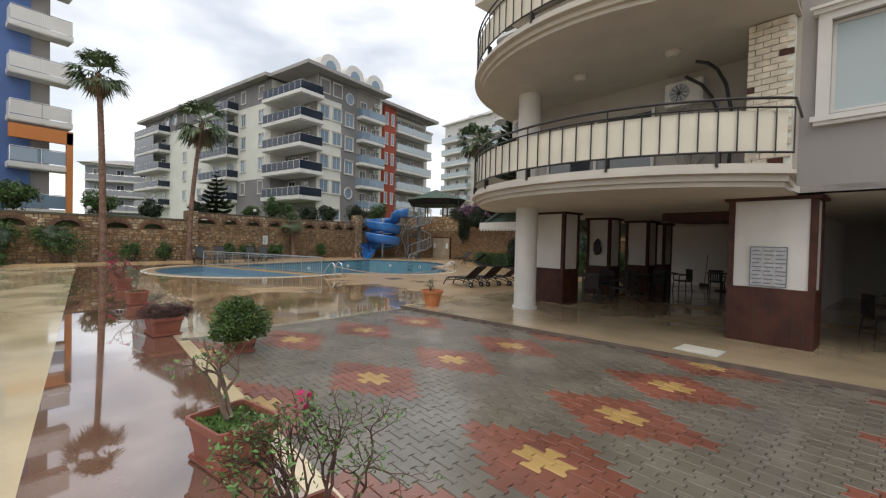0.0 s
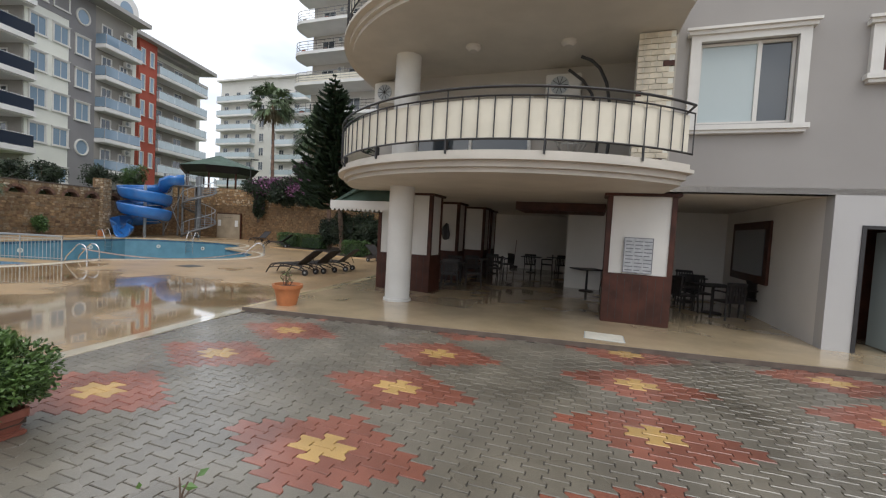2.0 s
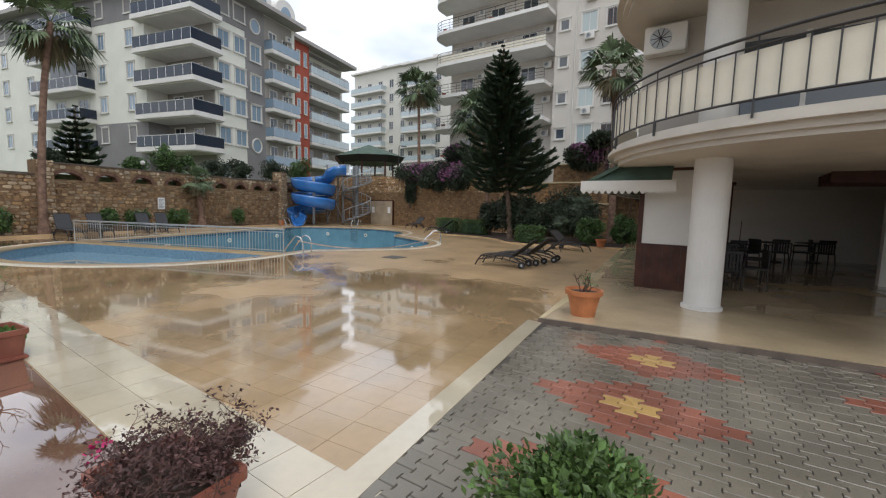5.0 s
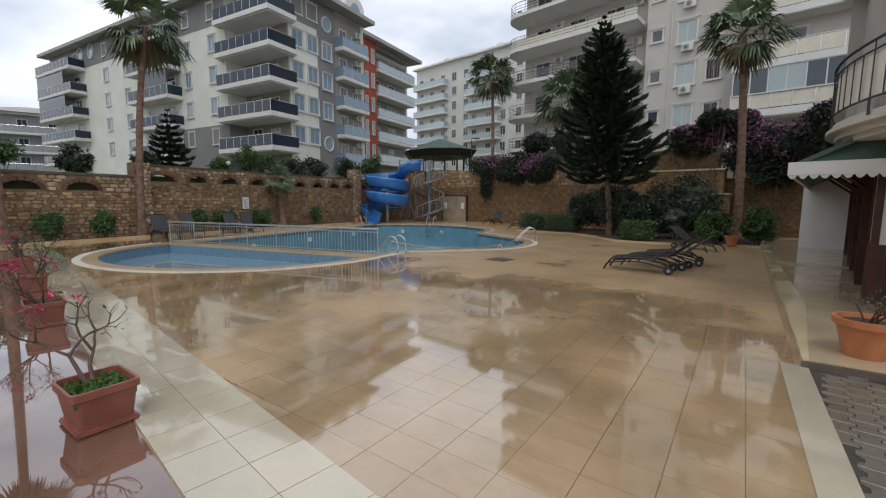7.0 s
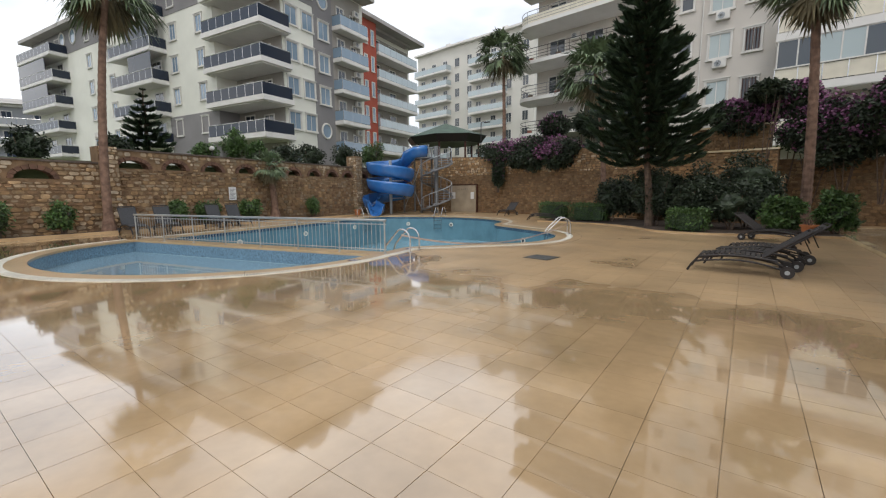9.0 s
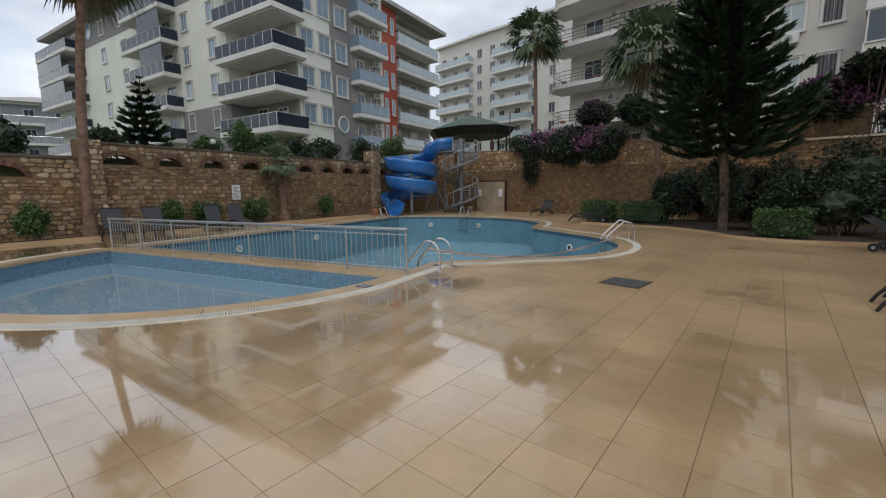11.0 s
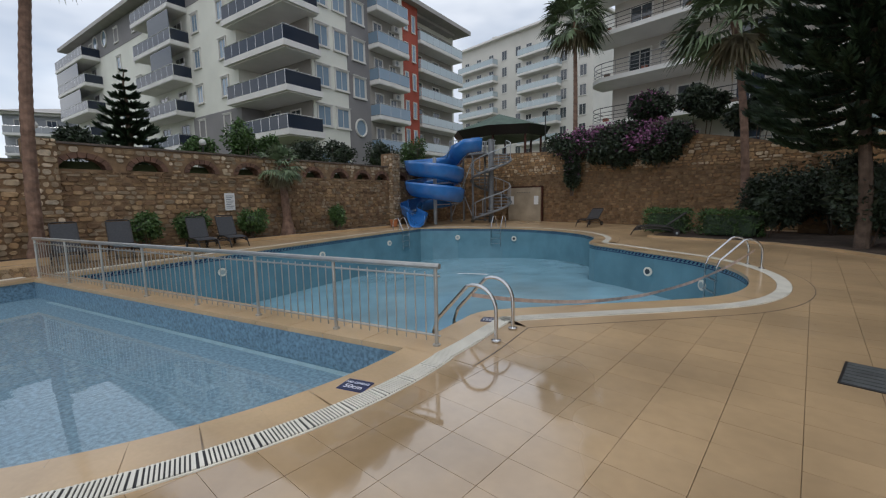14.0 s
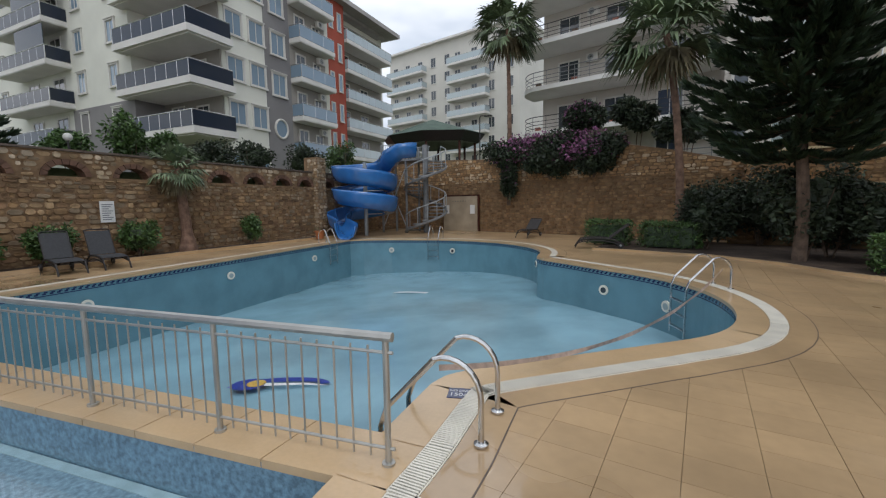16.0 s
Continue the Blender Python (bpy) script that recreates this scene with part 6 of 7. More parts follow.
def twiggy(t, base_z, H, spread, seed, depth=5, leaves=0, flowers=0, thick=0.016, twig_m=None, leaf_m=None, n0=4, lsize=0.045):
    """A bare branching plant as parts of its planter."""
    r = random.Random(seed)
    bm = BM()
    tips = []

    def grow(p, d, L, rad, k):
        q = p
        pts = [p]
        for s in range(3):
            d = (d + Vector((r.gauss(0, 0.2), r.gauss(0, 0.2), r.gauss(0.05, 0.14)))).normalized()
            q = q + d * L / 3
            pts.append(q)
        tube(bm, pts, rad, 5 if rad > 0.006 else 3, cap=True, radii=[rad, rad * 0.9, rad * 0.82, rad * 0.72])
        tips.append(q)
        if k <= 0:
            return
        for _ in range(2 if r.random() < 0.75 else 3):
            nd = (d + Vector((r.gauss(0, spread), r.gauss(0, spread), r.gauss(0.08, 0.3)))).normalized()
            grow(q, nd, L * r.uniform(0.6, 0.88), rad * 0.66, k - 1)

    for _ in range(n0):
        a = r.uniform(0, 6.28)
        grow(Vector((0.05 * math.cos(a), 0.05 * math.sin(a), base_z)), Vector((math.cos(a) * spread, math.sin(a) * spread, 1)).normalized(), H * 0.34, thick, depth)
    part("branch_work", bm, twig_m or TWIG, t, "bare brown branches")
    if leaves:
        pts = [tuple(p + Vector((r.gauss(0, 0.02), r.gauss(0, 0.02), r.gauss(0, 0.02)))) for p in r.choices(tips, k=leaves)]
        part("leaves", leaf_mesh("leaves", pts, lsize, leaf_m or LEAF_BRIGHT, seed), None, t)
    if flowers:
        top = sorted(tips, key=lambda p: -p.z)[:max(6, len(tips) // 4)]
        pts = []
        for p in r.choices(top, k=flowers):
            for _ in range(9):
                pts.append(tuple(p + Vector((r.gauss(0, 0.022), r.gauss(0, 0.022), r.gauss(0, 0.022)))))
        part("blossom", leaf_mesh("blossom", pts, 0.034, MAGENTA, seed + 5, narrow=0.9), None, t, "magenta flowers")


DRY_LEAF = mat("dry_reddish_leaf", (0.085, 0.04, 0.036), 0.7, 0.35, 5.0, 0.0, island=0.5)
t = planter("terracotta planter with a leafy spreading shrub and twigs", -0.60, 2.53, 0.52, 0.42, 0.32, ANG, "soil", 201)
twiggy(t, 0.26, 0.74, 0.55, 202, 5, leaves=900, flowers=1, n0=7, lsize=0.034)
t = planter("square terracotta planter with a bare gnarled shrub and moss", -2.2, 2.92, 0.56, 0.5, 0.36, ANG + 14, "moss", 203)
twiggy(t, 0.32, 0.68, 0.55, 205, 4, leaves=90, flowers=0, thick=0.024, n0=2, twig_m=BARK)
t = planter("brown planter with a round clipped green shrub", -5.35, 4.66, 0.44, 0.38, 0.22, ANG, "soil", 206)
pts = blob_points((0, 0, 0.48), (0.54, 0.54, 0.40), 9500, 207, 0.6, 20)
part("foliage", leaf_mesh("foliage", pts, 0.05, LEAF_MID, 208, out=(0, 0, 0.45), narrow=0.55), None, t)
# added dark core, painted shade behind the outer leaves
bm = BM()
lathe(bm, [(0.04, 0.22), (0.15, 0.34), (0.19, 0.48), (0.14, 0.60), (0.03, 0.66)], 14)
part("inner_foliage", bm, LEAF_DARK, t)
t = planter("terracotta planter with a dense dry twiggy bush", -7.6, 4.38, 0.72, 0.5, 0.34, ANG + 6, "soil", 209)
twiggy(t, 0.24, 0.52, 2.1, 210, 6, leaves=3200, flowers=2, n0=15, thick=0.011, lsize=0.032, leaf_m=DRY_LEAF)
t = planter("terracotta planter with a bare bougainvillea in flower and moss", -11.72, 5.28, 0.48, 0.44, 0.36, ANG + 8, "moss", 211)
twiggy(t, 0.28, 0.95, 0.62, 214, 4, leaves=26, flowers=4, thick=0.02, n0=2, twig_m=BARK)
t = planter("terracotta planter with a flowering bougainvillea", -15.62, 6.15, 0.5, 0.44, 0.36, ANG, "soil", 215)
twiggy(t, 0.28, 0.75, 0.5, 216, 4, leaves=60, flowers=14, n0=4)
t = planter("terracotta planter with a thin bare shrub", -18.8, 6.95, 0.5, 0.44, 0.36, ANG, "soil", 217)
twiggy(t, 0.28, 0.85, 0.5, 218, 4, leaves=160, flowers=4, n0=4)
t = planter("terracotta planter with a reddish shrub", -22.0, 7.7, 0.5, 0.44, 0.36, ANG, "soil", 219)
twiggy(t, 0.28, 0.7, 0.5, 220, 4, leaves=120, flowers=10, n0=4)


def clay_pot(label, x, y, z, r, h, seed):
    t = thing("flower_pot", label, "flower pot", pose(x, y, z))
    bm = BM()
    lathe(bm, [(r * 0.66, 0), (r * 0.92, h * 0.8), (r * 1.05, h * 0.82), (r * 1.08, h), (r * 0.95, h), (r * 0.9, h * 0.85)], 28)
    part("pot", bm, TERRA_ORANGE, t, smooth=False)
    bm = BM()
    lathe(bm, [(r * 0.9, h * 0.8), (r * 0.9, h * 0.88)], 20)
    part("soil", bm, SOIL, t)
    twiggy(t, h * 0.85, 0.42, 0.7, seed, 3, leaves=50, flowers=0, n0=5, thick=0.012)


clay_pot("orange clay pot with a sparse dry plant on the porch", -5.66, 10.2, 0.085, 0.29, 0.44, 231)
clay_pot("round orange clay pot with a leafy plant by the planting bed", -5.6, 24.3, 0.1, 0.25, 0.35, 232)
clay_pot("round orange clay pot by the stone wall", -29.4, 28.9, 0.05, 0.25, 0.4, 233)

# ---- pool fence ----
fence = thing("pool_fence", "pale grey metal fence on the ledge between the pools", "fence")
F0, F1 = Vector((-26.15, 13.42)), Vector((-16.17, 14.66))
NP, NB = 8, 11
for k in range(NP):
    p = F0.lerp(F1, k / (NP - 1))
    bm = BM()
    lathe(bm, [(0.045, 0), (0.045, 0.02), (0.022, 0.022), (0.022, 0.86)], 10, (p.x, p.y, 0.003))
    part("post", bm, RAIL_WHITE, fence)
    if k < NP - 1:
        q = F0.lerp(F1, (k + 1) / (NP - 1))
        for j in range(1, NB):
            s = p.lerp(q, j / NB)
            bm = BM()
            tube(bm, [(s.x, s.y, 0.05), (s.x, s.y, 0.82)], 0.0075, 6)
            part("baluster", bm, RAIL_WHITE, fence)
E1 = (F1 - F0).normalized() * 0.05
for z, rr, nm in ((0.885, 0.033, "handrail"), (0.78, 0.012, "upper_rail"), (0.12, 0.012, "lower_rail")):
    bm = BM()
    tube(bm, [(F0.x - E1.x, F0.y - E1.y, z), (F1.x + E1.x, F1.y + E1.y, z)], rr, 8)
    part(nm, bm, RAIL_WHITE, fence)


# ---- pool ladders ----
def ladder(label, m, reach=0.72, deep=1.0, gap=0.55, rungs=3):
    """Two bent rails from the deck over the edge; the pool lies towards local -x."""
    t = thing("pool_ladder", label, "ladder", m, "pool ladders")
    for s in (-gap / 2, gap / 2):
        bm = BM()
        pts = [(0, s, 0), (0.0, s, 0.34)]
        for k in range(1, 9):
            a = math.pi * 0.62 * k / 8
            pts.append((-0.26 + 0.26 * math.cos(a), s, 0.34 + 0.28 * math.sin(a)))
        pts += [(-reach, s, 0.16), (-reach - 0.06, s, 0.0), (-reach - 0.06, s, -deep)]
        tube(bm, pts, 0.022, 10)
        rail = part("rail", bm, STEEL, t)
        bm = BM()
        lathe(bm, [(0.055, 0.0), (0.055, 0.015), (0.03, 0.025)], 16, (0, s, 0.004))
        part("flange", bm, STEEL, rail)
    for k in range(rungs):
        part("rung", bbox_(-reach - 0.10, -reach - 0.02, -gap / 2, gap / 2, -0.3 - 0.28 * k, -0.27 - 0.28 * k, 0.005), STEEL, t)
    return t


ladder("stainless steel ladder beside the fence", pose(-15.70, 15.37, 0.006, 0, 0, 4.5), reach=0.76, gap=0.51)
ladder("stainless steel ladder on the round end of the pool", pose(-13.15, 22.35, 0.006, 0, 0, 24), reach=0.8)
ladder("stainless steel ladder at the slide end", pose(-23.9, 31.35, 0.006, 0, 0, 93), reach=0.6)
ladder("stainless steel ladder on the long straight side", pose(-28.1, 27.6, 0.006, 0, 0, 184), reach=0.55)

# barrier tape sagging between two ladders
bm = BM()
ta, tb = Vector((-16.1, 15.3, 0.45)), Vector((-13.17, 22.2, 0.38))
across = Vector((0, 0, 0.05))
row = [ta.lerp(tb, k / 24) - Vector((0, 0, 4 * 0.46 * k / 24 * (1 - k / 24))) for k in range(25)]
lo = [bm.verts.new(p - across * 0.5 + Vector((0.012 * math.sin(k * 1.3), 0, 0))) for k, p in enumerate(row)]
hi = [bm.verts.new(p + across * 0.5) for p in row]
for k in range(24):
    bm.faces.new((lo[k], lo[k + 1], hi[k + 1], hi[k]))
tagged(part("barrier_tape", bm, TAPE), "faded pinkish barrier tape hanging between two pool ladders", "tape")
# pool lights, inlets and markers
for k, (x, y, dx, dy) in enumerate(((-18.1, 28.0, -1, -0.45), (-15.45, 23.95, -0.45, -0.89), (-22.9, 30.95, 0, -1), (-26.55, 17.6, 1, -0.1), (-27.0, 21.8, 1, -0.1), (-27.5, 26.3, 1, -0.1), (-26.0, 30.3, 0.35, -0.93), (-14.05, 22.6, -0.8, -0.6))):
    d = Vector((dx, dy, 0)).normalized()
    t = tagged(part("pool_light", (lambda b: (tube(b, [(0, 0, 0), (0.03, 0, 0)], 0.13, 20), b)[1])(BM()), WHITE_RIM, None, m=pose(x + d.x * 0.06, y + d.y * 0.06, -0.55, 0, 0, math.degrees(math.atan2(d.y, d.x)))), "round white pool light in the mosaic wall", "pool light", "pool lights")
    part("lens", (lambda b: (tube(b, [(0.03, 0, 0), (0.04, 0, 0)], 0.075, 16), b)[1])(BM()), GLASS if k in (0, 1, 2) else GLASS_PALE, t)


def text_part(body, size, m, material, parent):
    cu = bpy.data.curves.new("lettering", "FONT")
    cu.body, cu.size, cu.align_x, cu.align_y, cu.extrude = body, size, "CENTER", "CENTER", 0.001
    ob = bpy.data.objects.new("tmp_text", cu)
    scene.collection.objects.link(ob)
    dg = bpy.context.evaluated_depsgraph_get()
    me = bpy.data.meshes.new_from_object(ob.evaluated_get(dg))
    bpy.data.objects.remove(ob)
    bpy.data.curves.remove(cu)
    me.materials.clear()
    me.materials.append(material)
    return part("lettering", me, None, parent, m=m)


NAVY = mat("navy_ceramic", (0.02, 0.03, 0.10), 0.25, 0.1, 8.0, 0.0, coat=0.4)
for x, y, a in ((-16.19, 13.48, 80), (-16.12, 15.82, 84)):
    t = tagged(part("depth_marker", bbox_(-0.13, 0.13, -0.10, 0.10, 0, 0.008, 0.002), NAVY, None, m=pose(x, y, 0.004, 0, 0, a - 68)), "navy blue ceramic depth marker tile on the coping", "marker", "depth markers")
    text_part("NO DIVING", 0.045, pose(0, 0.04, 0.009), PAPER, t)
    text_part("50cm" if y < 15 else "150cm", 0.085, pose(0, -0.035, 0.009), PAPER, t)
# drain cover
PLATE = mat("dull_dark_steel", (0.10, 0.105, 0.105), 0.5, 0.25, 6.0, 0.1, metal=0.4, coat=0.3)
t = thing("drain_cover", "grey metal drain cover set in the deck", "drain cover", RUV @ pose(*(Vector(to_uv(-12.38, 15.99))), 0.0))
part("frame", bbox_(-0.34, 0.34, -0.33, 0.33, -0.01, 0.006), IRON, t)
for k in range(7):
    for j in range(2):
        part("plate", bbox_(-0.32 + j * 0.33, -0.32 + j * 0.33 + 0.31, -0.31 + k * 0.09, -0.31 + k * 0.09 + 0.08, 0.006, 0.011, 0.002), PLATE, t)
# mosaic picture on the pool floor, plain shapes
BLUE_M = mat("deep_blue_mosaic", (0.025, 0.05, 0.28), 0.3, 0.2, 20.0)
YEL_M = mat("yellow_mosaic", (0.55, 0.36, 0.08), 0.3, 0.2, 20.0)
WH_M = mat("white_mosaic", (0.7, 0.72, 0.74), 0.3, 0.1, 20.0)


def floor_patch(name, m, pts, mat_, z, parent):
    bm = BM()
    vs = [bm.verts.new((p[0], p[1], z)) for p in pts]
    bm.faces.new(vs)
    return part(name, bm, mat_, parent)


for cx, cy, s, a in ((-20.4, 17.6, 1.0, 30), (-21.9, 25.5, 1.1, 10)):
    t = thing("floor_mosaic", "blue, yellow and white curved mosaic figure on the pool floor", "mosaic", pose(cx, cy, big_floor(cx, cy) + 0.012, 0, 0, a))
    cres = [(s * 0.9 * math.cos(q), s * 0.35 * math.sin(q)) for q in (math.pi * k / 10 for k in range(11))] + [(s * 0.75 * math.cos(q), s * 0.16 * math.sin(q)) for q in (math.pi - math.pi * k / 10 for k in range(11))]
    floor_patch("crescent", None, cres, WH_M if s > 1.05 else BLUE_M, 0.0, t)
    if s < 1.05:
        floor_patch("disc", None, [(-0.55 + 0.3 * math.cos(q), 0.1 + 0.24 * math.sin(q)) for q in (2 * math.pi * k / 14 for k in range(14))], BLUE_M, 0.004, t)
        floor_patch("patch", None, [(-0.42 + 0.17 * math.cos(q), 0.12 + 0.15 * math.sin(q)) for q in (2 * math.pi * k / 12 for k in range(12))], YEL_M, 0.008, t)
        floor_patch("stripe", None, [(-0.3, 0.12), (0.5, 0.05), (0.9, -0.1), (0.4, -0.02), (-0.25, 0.0)], WH_M, 0.008, t)

# shallow water of the paddling pool
wm = bpy.data.materials.new("shallow_water")
wm.use_nodes = True
pb = wm.node_tree.nodes["Principled BSDF"]
pb.inputs["Base Color"].default_value = (0.80, 0.92, 0.97, 1)
pb.inputs["Transmission Weight"].default_value, pb.inputs["IOR"].default_value, pb.inputs["Roughness"].default_value = 1.0, 1.33, 0.015
v_, f_ = filled(ring_pts(KID, -0.01), [], -0.40)
w_ob = tagged(part("paddling_water", sheet(v_, f_), wm), "still shallow rainwater in the paddling pool", "water", kind="structure")
w_ob.visible_shadow = False

# ---- slide, platform and spiral stair ----
slide = thing("water_slide", "blue fibreglass spiral water slide", "water slide")
SC = Vector((-28.7, 31.95))


def trough(line, banks, name, parent):
    """A half round trough along a line; banks: extra height of the outer lip."""
    outer, inner = [], []
    V, F = [], []
    n = len(line)
    prof = [(-0.46, 0.30), (-0.44, 0.10), (-0.34, -0.10), (-0.15, -0.22), (0.1, -0.24), (0.32, -0.16), (0.45, 0.05), (0.50, 0.34), (0.50, 0.42), (0.55, 0.42), (0.55, 0.30), (0.50, 0.0), (0.36, -0.22), (0.1, -0.30), (-0.18, -0.28), (-0.40, -0.14), (-0.50, 0.10), (-0.52, 0.30)]
    m_ = len(prof)
    for i, p in enumerate(line):
        p = Vector(p)
        d = Vector(line[min(i + 1, n - 1)]) - Vector(line[max(i - 1, 0)])
        d.z = 0
        d.normalize()
        out = Vector((d.y, -d.x, 0)) * (1 if banks else -1)
        for a, b in prof:
            V.append(tuple(p + out * a + Vector((0, 0, b * (1.2 if a > 0.4 else 1.1) - (0.05 if b < 0 else 0)))))
    for i in range(n - 1):
        for k in range(m_):
            a, b = i * m_ + k, i * m_ + (k + 1) % m_
            F.append((a, b, b + m_, a + m_))
    F.append(tuple(range(m_))[::-1])
    F.append(tuple(range((n - 1) * m_, n * m_)))
    me = sheet(V, F, name)
    me.materials.append(SLIDE_BLUE)
    o = part(name, me, None, parent, smooth=True)
    return o


turns = 2.5
NS = 92
hel = []
a_start = radians(20)
for k in range(NS + 1):
    s = k / NS
    a = a_start + 2 * math.pi * turns * s
    hel.append((SC.x + 1.3 * math.cos(a), SC.y + 1.3 * math.sin(a), 4.05 - 3.0 * s))
lead = [(SC.x + 3.2, SC.y + 0.1, 4.55), (SC.x + 2.6, SC.y - 0.35, 4.5), (SC.x + 1.9, SC.y - 0.1, 4.25)]
trough(lead[:1] + [lead[1]] + [lead[2]] + hel[2:], True, "chute", slide)
# lower bend and run out to the water
e = Vector(hel[-1])
raw = [tuple(e), (e.x + 0.02, e.y - 0.5, 0.92), (e.x + 0.35, e.y - 1.0, 0.76), (e.x + 0.95, e.y - 1.3, 0.62), (-28.45, 29.95, 0.48), (-28.15, 29.55, 0.40), (-27.95, 29.1, 0.36)]
run = []
for a, b, c, d in zip(raw[:1] + raw, raw, raw[1:], raw[2:] + raw[-1:]):
    for k in range(4):
        q = k / 4
        run.append(tuple(0.5 * (2 * b[i] + (c[i] - a[i]) * q + (2 * a[i] - 5 * b[i] + 4 * c[i] - d[i]) * q * q + (3 * b[i] - a[i] - 3 * c[i] + d[i]) * q ** 3) for i in range(3)))
run.append(raw[-1])
trough(run, True, "run_out", slide)
bm = BM()
tube(bm, [(SC.x, SC.y, 0), (SC.x, SC.y, 4.1)], 0.11, 12)
part("mast", bm, GALV, slide, "grey steel mast")
for k in range(8):
    p = hel[8 + k * 10]
    bm = BM()
    tube(bm, [(SC.x, SC.y, p[2] - 0.3), (p[0], p[1], p[2] - 0.28)], 0.03, 6)
    part("bracket", bm, GALV, slide)

stair = thing("spiral_stair", "grey metal spiral stair and platform of the slide", "stair", pose(*(UV(-34.0, 28.2)[:2]), 0))
bm = BM()
tube(bm, [(0, 0, 0), (0, 0, 5.3)], 0.17, 12)
part("pole", bm, STAIR_GREY, stair)
NSTEP = 22
hand = []
for k in range(NSTEP):
    a = radians(-140 + k * 27)
    z = 0.2 * (k + 1)
    bm = BM()
    prism(bm, [(0.08 * math.cos(a - 0.2), 0.08 * math.sin(a - 0.2)), (1.3 * math.cos(a - 0.24), 1.3 * math.sin(a - 0.24)), (1.3 * math.cos(a + 0.24), 1.3 * math.sin(a + 0.24)), (0.08 * math.cos(a + 0.2), 0.08 * math.sin(a + 0.2))], z - 0.06, z)
    part("tread", bm, STAIR_GREY, stair)
    bm = BM()
    tube(bm, [(1.26 * math.cos(a), 1.26 * math.sin(a), z), (1.26 * math.cos(a), 1.26 * math.sin(a), z + 0.9)], 0.022, 5)
    part("baluster", bm, GALV, stair)
    hand.append((1.26 * math.cos(a), 1.26 * math.sin(a), z + 0.9))
bm = BM()
tube(bm, hand, 0.035, 6)
part("handrail", bm, GALV, stair)
bm = BM()
tube(bm, [(1.29 * math.cos(radians(-140 + k * 27)), 1.29 * math.sin(radians(-140 + k * 27)), 0.2 * (k + 1) - 0.12) for k in range(NSTEP)], 0.075, 6)
part("stringer", bm, STAIR_GREY, stair)
o = UV(-36.2, 28.9) - UV(-34.3, 28.6)
pf = [(-2.7, -0.9), (-0.1, -0.9), (-0.1, 0.9), (-2.7, 0.9)]
bm = BM()
prism(bm, pf, 4.32, 4.42)
part("platform", bm, STAIR_GREY, stair)
for q in ((-2.6, -0.8), (-0.9, -0.8), (-2.6, 0.8), (-0.9, 0.8)):
    bm = BM()
    tube(bm, [(q[0], q[1], 0), (q[0], q[1], 5.3)], 0.07, 8)
    part("leg", bm, STAIR_GREY, stair)
for s in (-0.85, 0.85):
    for k in range(17):
        bm = BM()
        tube(bm, [(-2.6 + k * 0.15, s, 4.42), (-2.6 + k * 0.15, s, 5.3)], 0.02, 4)
        part("baluster", bm, GALV, stair)
    bm = BM()
    tube(bm, [(-2.65, s, 5.32), (-0.1, s, 5.32)], 0.022, 6)
    part("handrail", bm, GALV, stair)
bm = BM()
tube(bm, [(-2.6, -0.8, 0.3), (-0.9, -0.8, 4.0)], 0.03, 5)
tube(bm, [(-0.9, -0.8, 0.3), (-2.6, -0.8, 4.0)], 0.03, 5)
part("cross_brace", bm, GALV, stair)

# ---- gazebo over the slide platform ----
gz = thing("gazebo", "eight sided gazebo with a green shingle roof above the wall", "gazebo", RUV @ pose(-37.9, 33.6, 0))
bm = BM()
n = 8
ring = [bm.verts.new((4.25 * math.cos(2 * math.pi * (k + 0.5) / n), 3.3 * math.sin(2 * math.pi * (k + 0.5) / n), 6.75)) for k in range(n)]
ap = bm.verts.new((0, 0, 8.1))
for k in range(n):
    bm.faces.new((ring[k], ring[(k + 1) % n], ap))
part("roof", bm, ROOF_GREEN, gz, "weathered green shingle roof")
# soffit and added deep fascia, painted black for the shade beneath the roof
bm = BM()
vs = [bm.verts.new((3.75 * math.cos(2 * math.pi * (k + 0.5) / n), 2.75 * math.sin(2 * math.pi * (k + 0.5) / n), 6.1)) for k in range(n)]
rt = [bm.verts.new((4.23 * math.cos(2 * math.pi * (k + 0.5) / n), 3.28 * math.sin(2 * math.pi * (k + 0.5) / n), 6.73)) for k in range(n)]
for k in range(n):
    bm.faces.new((vs[k], vs[(k + 1) % n], rt[(k + 1) % n], rt[k]))
a2 = bm.verts.new((0, 0, 6.5))
for k in range(n):
    bm.faces.new((vs[(k + 1) % n], vs[k], a2))
part("soffit", bm, IRON, gz, "underside and added fascia, black for the shade under the roof")
for k in range(n):
    a = 2 * math.pi * (k + 0.5) / n
    bm = BM()
    tube(bm, [(3.5 * math.cos(a), 2.5 * math.sin(a), 4.0), (3.5 * math.cos(a), 2.5 * math.sin(a), 6.2)], 0.09, 8)
    part("post", bm, WOOD_DARK, gz)

# concrete shower panel at the foot of the wall
pn = thing("wall_panel", "pale concrete panel leaning on the stone wall", "panel", RUV @ pose(-33.05, 30.5, 0))
part("slab", bbox_(-1.33, 1.33, -0.1, 0.08, 0.0, 2.2, 0.015), PANEL_BEIGE, pn)
part("frame", bbox_(-1.42, 1.42, -0.02, 0.1, 0.0, 2.3, 0.01), WOOD_DARK, pn)
for x in (-1.0, 1.0):
    nn = part("notice", bbox_(x - 0.17, x + 0.17, -0.115, -0.102, 1.1, 1.65), PAPER, pn)
    for k in range(3):
        part("shower_knob", (lambda b: (tube(b, [(x * 0.3 + k * 0.2 - 0.2, -0.1, 1.9), (x * 0.3 + k * 0.2 - 0.2, -0.16, 1.9)], 0.03, 8), b)[1])(BM()), STEEL, pn)

